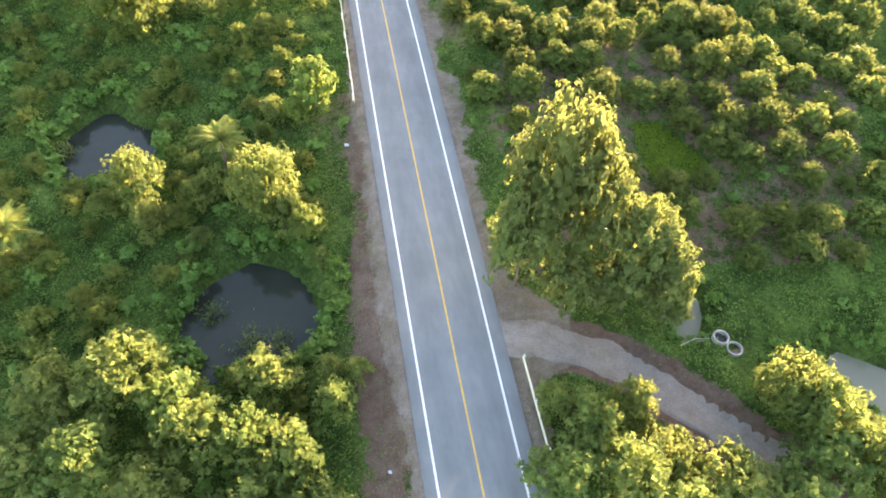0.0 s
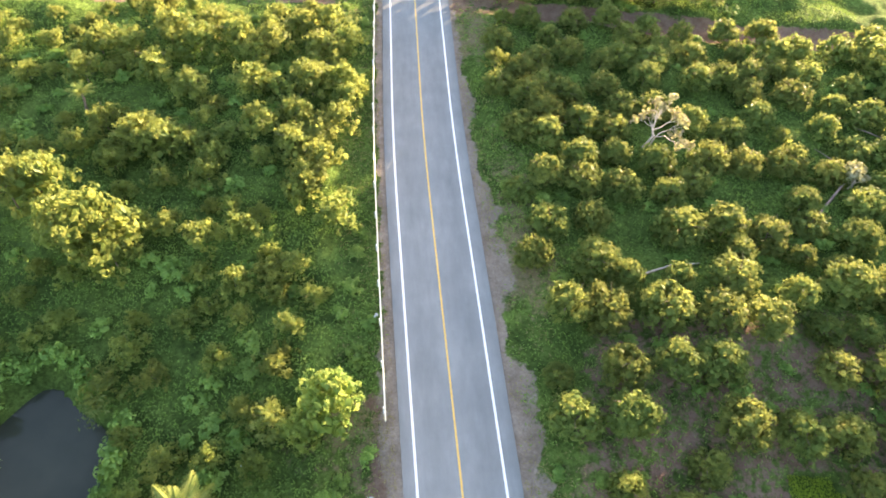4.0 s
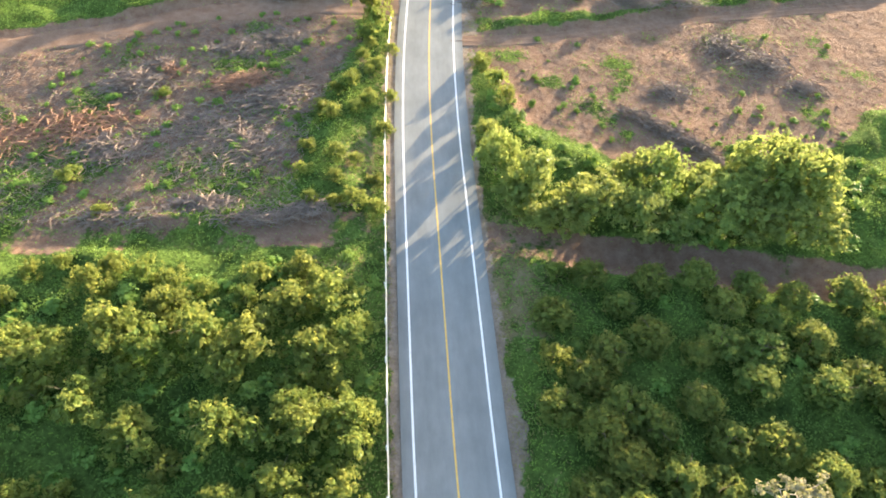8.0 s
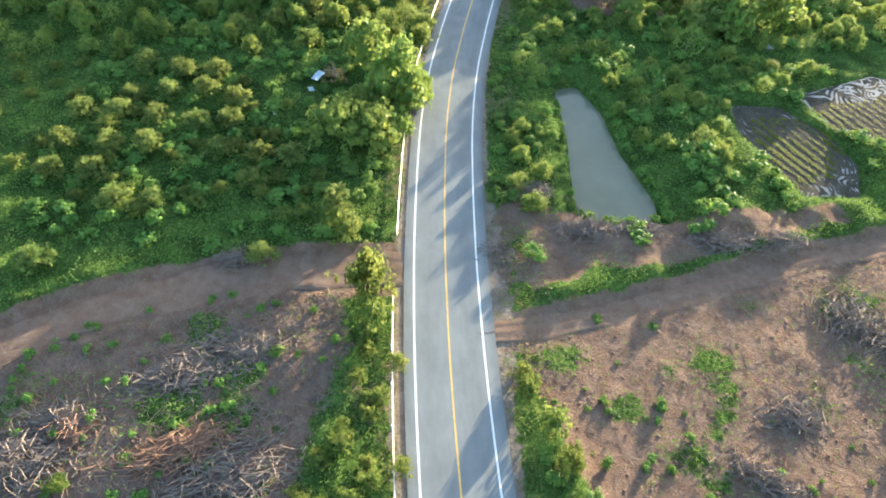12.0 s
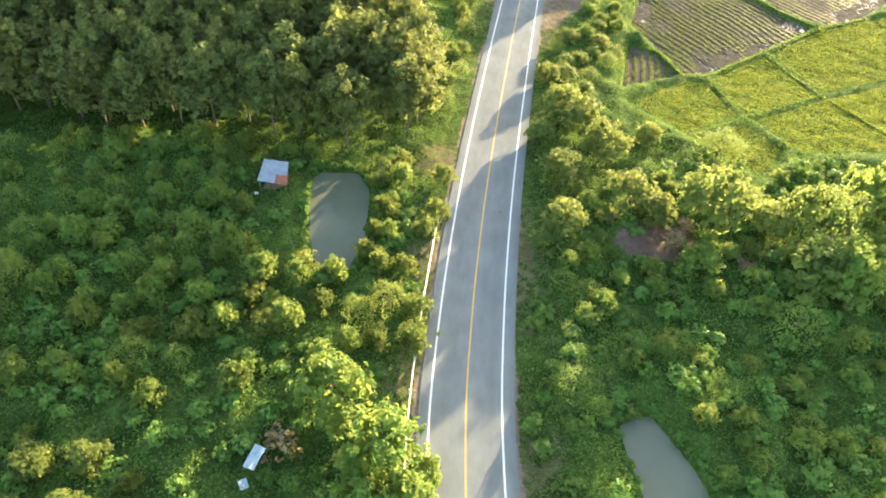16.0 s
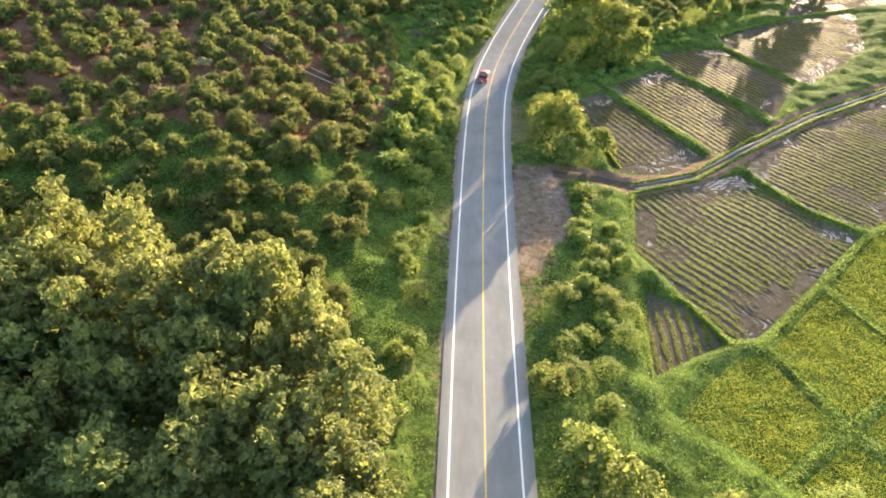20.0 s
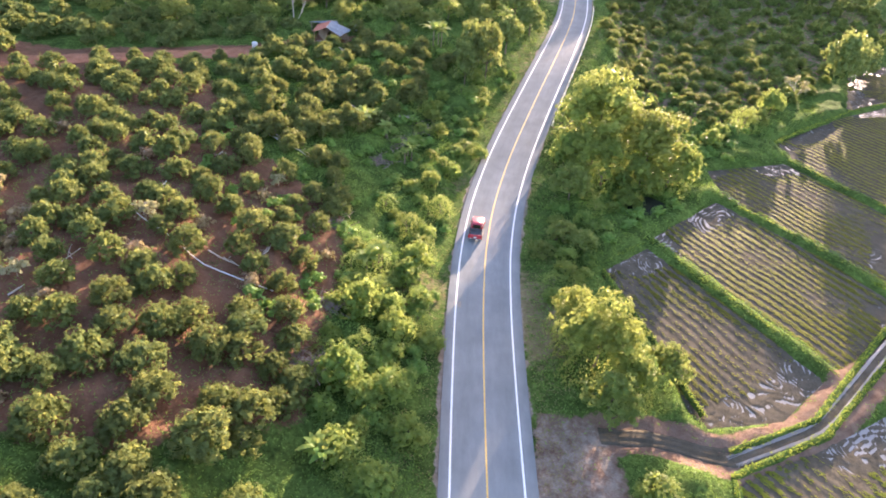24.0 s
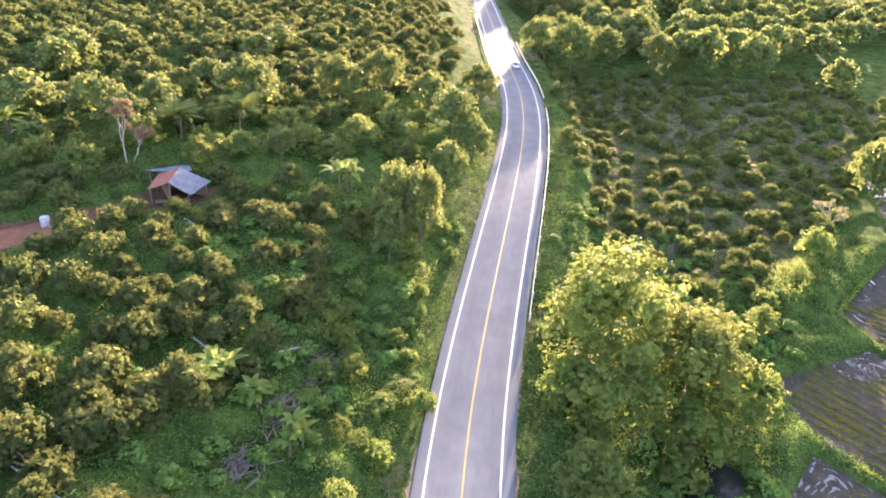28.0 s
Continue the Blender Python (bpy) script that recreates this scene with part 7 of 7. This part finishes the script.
for x, y, w, d, h, k, turn in ((-56.3, 134.6, 5, 3.2, 0.9, 170, 20), (-54.2, 138.4, 3.5, 2, 0.7, 90, 10), (-38.8, 135, 5.5, 4, 0.8, 210, 25), (-45.9, 144, 5.5, 2.2, 0.7, 130, 20), (-41.2, 147.6, 4, 2.2, 0.6, 110, 10), (-54.6, 122.9, 5, 3.5, 0.5, 140, 15), (-45, 128.1, 6, 5, 0.4, 170, 20), (-38.9, 125.9, 6, 5, 0.35, 170, 50)):
    branch_pile(x, y, 1.3 * w, 1.3 * d, h, 2 * k, DRY_TWIG, "heap of grey dry branches on cleared soil", turn)
for x, y, w, d, h, k, turn in ((-43.6, 137, 5, 2, 0.9, 150, 25), (-59.7, 125.6, 7, 4, 0.7, 220, 20), (-66, 122, 5, 4, 0.6, 130, 0), (-53.2, 137.6, 1.8, 1.2, 0.8, 60, 0)):
    branch_pile(x, y, 1.3 * w, 1.3 * d, h, int(1.5 * k), RUST_TWIG, "heap of rust-brown dead branches and leaves", turn)
for x, y, w, d, turn in ((-49, 113.2, 11, 1.4, 15), (-41, 116.3, 5, 1.4, 10), (-36, 115.2, 8, 1.4, 8), (-30.5, 117, 5, 1.3, 20)):
    branch_pile(x, y, w, d, 0.6, 130, DRY_TWIG, "windrow of dry branches beside the strip", turn, 2.6)
for x, y, w, d, h, k, turn in ((20.7, 158.1, 5, 5, 1.1, 230, 60), (25.5, 154.6, 5.5, 4, 1.0, 230, 10), (11.4, 145.9, 4, 2.5, 0.6, 110, 10), (30.2, 149.9, 4, 2.6, 0.7, 110, 0), (-6.3, 166.6, 4.5, 2.2, 0.9, 150, 5), (-0.7, 167, 4.5, 2, 0.8, 130, 0), (8.6, 166.6, 5, 2.2, 0.9, 150, 5), (15.1, 167.4, 5, 2, 0.8, 130, 8), (-12.4, 171.8, 2.6, 3, 0.7, 90, 70), (-44.8, 158, 2.6, 1.6, 0.7, 70, 10), (-16.1, 162, 2.4, 3.5, 0.3, 70, 80)):
    branch_pile(x, y, w, d, h, k, DRY_TWIG, "heap of grey-brown cut branches on bare soil", turn)
for x, y, turn in ((7, 139.4, -25), (10.8, 137, -32), (14.4, 133.9, -48)):
    branch_pile(x, y, 5, 1.6, 0.9, 150, DRY_TWIG, "dark windrow of dead branches", turn, 1.8)
for x, y, w, d in ((-25.5, 333, 3, 4), (-25, 318, 3, 4), (-27.5, 309, 3, 4), (-14, 357, 4, 3), (-10, 362, 4, 3), (-17, 352, 3, 3)):
    branch_pile(x, y, w, d, 0.35, 80, DRY_TWIG, "scattered dry branches beside the orchard", 70)

g = np.random.RandomState(81)
bars = []
for poly, cnt in ((CLEAR_LEFT, 7500), (CLEAR_RIGHT, 1100)):
    xs, ys_ = [p[0] for p in poly], [p[1] for p in poly]
    qx, qy = g.uniform(max(-75, min(xs)), min(45, max(xs)), cnt), g.uniform(min(ys_), max(ys_), cnt)
    ok = inside(poly, qx, qy) & (bare(qx, qy) < 0.95)
    for x, y, z in zip(qx[ok], qy[ok], land_z(qx[ok], qy[ok])):
        a_, ln = g.uniform(0, 6.28), g.uniform(0.5, 2.2)
        c_, s_ = math.cos(a_) * ln / 2, math.sin(a_) * ln / 2
        b_ = g.normal(0, 0.2)
        bars.append(([(x - c_, y - s_, z + 0.03), (x - s_ * b_, y + c_ * b_, z + 0.10), (x + c_, y + s_, z + 0.04)], [0.03, 0.025, 0.010]))
tagged(new("twigs", tubes_mesh("twigs", bars, DRY_TWIG, 3, False)), "dry twigs strewn over cleared soil", "twigs", kind="stuff")

# clods and stumps left in rows on the cleared soil
g = np.random.RandomState(82)
vs, fs = [], []
for poly, step in ((CLEAR_RIGHT, 1.5), (CLEAR_LEFT, 2.6)):
    xs, ys_ = [p[0] for p in poly], [p[1] for p in poly]
    for x in np.arange(max(-75, min(xs)), min(45, max(xs)), step):
        for y in np.arange(min(ys_), max(ys_), step):
            px_, py_ = x + g.uniform(-.6, .6), y + g.uniform(-.6, .6)
            if not inside(poly, np.array([px_]), np.array([py_]))[0] or g.rand() > 0.75:
                continue
            r_, o, z = g.uniform(0.10, 0.26), len(vs), float(land_z(px_, py_))
            h_ = r_ * g.uniform(0.25, 0.5)
            for q, zz in ((1.0, -0.08), (0.75, 0.6 * h_), (0.35, h_)):
                vs += [(px_ + q * r_ * g.uniform(0.75, 1.2) * math.cos(1.047 * k), py_ + q * r_ * g.uniform(0.75, 1.2) * math.sin(1.047 * k), z + zz) for k in range(6)]
            for c in range(2):
                fs += [(o + c * 6 + k, o + c * 6 + (k + 1) % 6, o + c * 6 + 6 + (k + 1) % 6, o + c * 6 + 6 + k) for k in range(6)]
            fs += [(o + 12, o + 13, o + 14, o + 15), (o + 12, o + 15, o + 16, o + 17)]
tagged(new("soil_clods", array_mesh("soil_clods", vs, fs, TRACK_SOIL, True)), "clods and low stumps on cleared soil", "soil clods", kind="stuff")


def log(x0, y0, x1, y1, r, label, lift=0.2, mat=DEAD_WOOD, name="fallen_trunk"):
    z0, z1 = float(land_z(x0, y0)) + lift, float(land_z(x1, y1)) + lift
    g_ = np.random.RandomState(int(abs(x0 * 10 + y0)))
    mid = ((x0 + x1) / 2 + g_.normal(0, 0.2), (y0 + y1) / 2 + g_.normal(0, 0.2), (z0 + z1) / 2 + 0.1)
    bars = [([(x0, y0, z0), mid, (x1, y1, z1)], [r, r * 0.8, r * 0.4])]
    L_ = math.hypot(x1 - x0, y1 - y0)
    for k in range(4):
        q = g_.uniform(0.4, 0.95)
        b0 = Vector((x0, y0, z0)).lerp(Vector((x1, y1, z1)), q)
        b1 = b0 + Vector((g_.normal(0, L_ * 0.12), g_.normal(0, L_ * 0.12), g_.uniform(0.1, 0.6)))
        bars.append(([tuple(b0), tuple(b0.lerp(b1, 0.5) + Vector((0, 0, 0.1))), tuple(b1)], [r * 0.5, r * 0.4, r * 0.12]))
    tagged(new(name, tubes_mesh(name, bars, mat, 6)), label, "fallen trunk", "fallen trunks")


log(12.0, 72.8, 17.4, 74.9, 0.12, "pale bare fallen branch on orchard grass")
log(30.3, 82.6, 42.2, 97.9, 0.16, "long fallen dead trunk among fruit trees", 0.9, DRY_TWIG)
for q in ((-37.4, 323.1, -34, 321.5), (-32, 323, -30.9, 324.9), (-53.6, 313.6, -49.6, 321.3), (-45.7, 330.9, -43.6, 334.9), (-32.6, 352.2, -27, 346.5), (-40.2, 339.9, -38.4, 344), (-32.6, 351.2, -29.2, 348.5), (-31.1, 353.6, -29.3, 355), (-20.9, 364.9, -19, 362.3), (-22.7, 384.1, -21.4, 382.6), (-13.2, 362.6, -10, 364.9)):
    log(*q, 0.10, "thin pale fallen trunk on the orchard slope")


def pipe(points, r, label):
    """A thin plastic water pipe laid over the slope, sagging between its supports."""
    path = []
    for (x1, y1), (x2, y2) in zip(points, points[1:]):
        k = max(2, int(math.hypot(x2 - x1, y2 - y1) / 0.8))
        for q in range(k):
            f = q / k
            x, y = x1 + (x2 - x1) * f, y1 + (y2 - y1) * f
            path.append((x, y, max(float(land_z(x, y)) + 0.12, 0.45 + (1 - f) * float(land_z(x1, y1)) + f * float(land_z(x2, y2)) - 0.5 * f * (1 - f))))
    tagged(new("water_pipe", tubes_mesh("water_pipe", [(path, [r] * len(path))], PLASTIC_WHITE, 6)), label, "pipe", "water pipes")


pipe([(-43.9, 335.2), (-45.7, 328), (-37.4, 320.4), (-29.4, 317.8)], 0.07, "long pale plastic water pipe crossing the orchard slope")
pipe([(-39.5, 357), (-33.1, 351.1), (-26.5, 345.4)], 0.07, "pale plastic water pipe lying between fruit trees")
log(23.4, 27.4, 26.4, 28.4, 0.05, "thin pale pole lying by the well rings", 0.3)
log(-45.8, 179.9, -45.7, 180.1, 0.06, "short pale stake leaning in tall weeds", 0.8)


# ---- bare trees, palms, bananas ----
def dead_tree(x, y, h, spread, seed, label, lean=(0, 0), leaves=0, leaf=PALE_LEAF):
    g_ = np.random.RandomState(seed)
    bars, tips = [], []

    def branch(p, d, ln, r, depth):
        d = d.normalized()
        m_ = p + d * ln * 0.5 + Vector(g_.normal(0, 0.06 * ln, 3))
        e_ = p + d * ln + Vector(g_.normal(0, 0.1 * ln, 3))
        bars.append(([tuple(p), tuple(m_), tuple(e_)], [r, r * 0.8, r * 0.55]))
        if depth == 0:
            tips.append(e_)
            return
        for _ in range(3 if depth > 1 else 2):
            branch(m_.lerp(e_, g_.uniform(0.4, 1)), d + Vector((g_.normal(0, spread), g_.normal(0, spread), g_.normal(0.1, spread * 0.6))), ln * g_.uniform(0.55, 0.8), r * 0.55, depth - 1)

    t = tagged(new("dead_tree"), label, "dead tree")
    branch(Vector((0, 0, -0.3)), Vector((lean[0], lean[1], 1)), h * 0.38, 0.16, 3)
    branch(Vector((0.8, 0.4, -0.3)), Vector((-lean[0] + 0.3, lean[1] - 0.4, 0.8)), h * 0.32, 0.12, 3)
    hang("trunk", tubes_mesh("trunk", bars, DEAD_WOOD, 5), t)
    if leaves:
        cs = np.array([tuple(q) for q in tips])
        hang("crown", kite_mesh("crown", cloud(g_, cs, np.full(len(cs), 0.55), leaves, 0.26, 1.0), leaf), t, "thin tufts of withered leaves")
    t.matrix_basis = pose(x, y, float(land_z(x, y)))


dead_tree(12.9, 90.2, 9, 0.55, 3, "pale bare-branched tree with thin leaf tufts", (0.35, 0.3), 900)
dead_tree(-32.0, 405.5, 10, 0.2, 9, "tall half-dead trunk with withered brown leaves", (0, 0), 3200, DRY_LEAF)
dead_tree(77.3, 387.5, 6, 0.5, 5, "small pale leafless tree beside creepers", (0, 0.1), 200)
dead_tree(35, 88, 4, 0.7, 7, "broken dead tree leaning among fruit trees", (0.6, 0.5), 150)


def palm(x, y, h, fronds, length, seed, label):
    g_ = np.random.RandomState(seed)
    t = tagged(new("coconut_palm"), label, "palm", "palms")
    bars = [([(0, 0, -0.3), (0.15, 0.05, h * 0.4), (0.2, 0.25, h * 0.75), (0.1, 0.35, h)], [0.2, 0.15, 0.13, 0.11])]
    hang("trunk", tubes_mesh("trunk", bars, BARK, 8), t)
    for k in range(fronds):
        a_, el = 2.4 * k + g_.uniform(-.2, .2), g_.uniform(0.5, 1.45)
        ln = length * g_.uniform(0.8, 1.1)
        spine = []
        for q in np.linspace(0, 1, 9):
            rr = ln * q * math.cos(el * (1 - 0.3 * q))
            spine.append(Vector((0.1 + math.cos(a_) * rr, 0.35 + math.sin(a_) * rr, h + ln * (q * math.sin(el) - 0.45 * q * q))))
        vs, fs = [], []
        sd = Vector((-math.sin(a_), math.cos(a_), 0))
        for q in range(1, 33):
            f_ = q / 33 * 8
            b_ = spine[int(f_)].lerp(spine[min(8, int(f_) + 1)], f_ % 1)
            fw = (spine[min(8, int(f_) + 1)] - spine[int(f_)]).normalized()
            ll = length * 0.24 * math.sin(math.pi * min(0.95, 0.15 + 0.8 * q / 33)) + 0.1
            for s in (-1, 1):
                tip = b_ + sd * s * ll * 0.8 + fw * ll * 0.5 + Vector((0, 0, -0.35 * ll))
                o = len(vs)
                vs += [b_ - fw * 0.03, b_.lerp(tip, 0.45) + fw * 0.04 * length, tip, b_ + fw * 0.05 * length]
                fs.append((o, o + 1, o + 2, o + 3))
        v2, f2 = tube([tuple(p) for p in spine], [0.04 * (1 - 0.1 * q) for q in range(9)], 4)
        fs += [tuple(i + len(vs) for i in q) for q in f2]
        vs += v2
        hang("frond", array_mesh("frond", [tuple(v) for v in vs], fs, PALM_LEAF), t)
    t.matrix_basis = pose(x, y, float(land_z(x, y)))


palm(-22.6, 45.4, 4.4, 22, 3.4, 1, "short palm with yellow-green arching fronds")
palm(-39.4, 33, 4.0, 20, 3.6, 2, "pale yellow palm at the scrub's edge")
palm(-25.3, 413.6, 3.6, 26, 4.6, 3, "coconut palm with arching fronds behind the hut")
palm(-16.6, 415.8, 3.6, 26, 4.6, 4, "coconut palm with sunlit arching fronds")
palm(-48.1, 85.6, 2.6, 18, 1.8, 5, "spiky pale palm-like plant in scrub")
palm(-35.2, 165.6, 2.2, 16, 1.6, 6, "spiky light green plant beside the track")


def banana(x, y, h, seed, label):
    g_ = np.random.RandomState(seed)
    t = tagged(new("banana_plant"), label, "banana plant", "banana plants")
    stems = []
    for s in range(3):
        ox, oy, hh = g_.normal(0, 0.5), g_.normal(0, 0.5), h * g_.uniform(0.5, 0.75)
        stems.append(([(ox, oy, -0.2), (ox + 0.05, oy, hh * 0.6), (ox, oy + 0.05, hh)], [0.13, 0.1, 0.06]))
        for k in range(9):
            a_, ln, el = 0.7 * k + s + g_.uniform(-.3, .3), h * g_.uniform(0.5, 0.75), g_.uniform(0.5, 1.35)
            vs = []
            for q in np.linspace(0, 1, 6):
                w = 0.09 * h * math.sin(math.pi * (0.12 + 0.86 * q)) + 0.02
                rr, zz = ln * q * math.cos(el * (1 - 0.25 * q)), hh + ln * (q * math.sin(el) - 0.55 * q * q)
                for e in (-1, 0, 1):
                    vs.append((ox + math.cos(a_) * rr - math.sin(a_) * w * e, oy + math.sin(a_) * rr + math.cos(a_) * w * e, zz + (0.08 * w if e else 0)))
            fs = [(q * 3 + e, q * 3 + e + 1, q * 3 + e + 4, q * 3 + e + 3) for q in range(5) for e in range(2)]
            hang("leaf", array_mesh("leaf", vs, fs, VINE_LEAF, True), t)
    for stem_ in stems:
        hang("stem", tubes_mesh("stem", [stem_], BARK, 6), t)
    t.matrix_basis = pose(x, y, float(land_z(x, y)))


for k, (x, y, h) in enumerate(((-2.6, 394.6, 5), (-18.4, 359.8, 3.6), (-48.4, 413.6, 4.5), (-18.8, 326.8, 3.2), (-25, 298.6, 2.8), (7.1, 335.2, 2.6), (-20.1, 358.0, 3.2), (-12.3, 353.0, 3), (-15.5, 357, 3), (-45.5, 411, 4))):
    banana(x, y, h, k + 11, "banana clump with broad torn leaves")
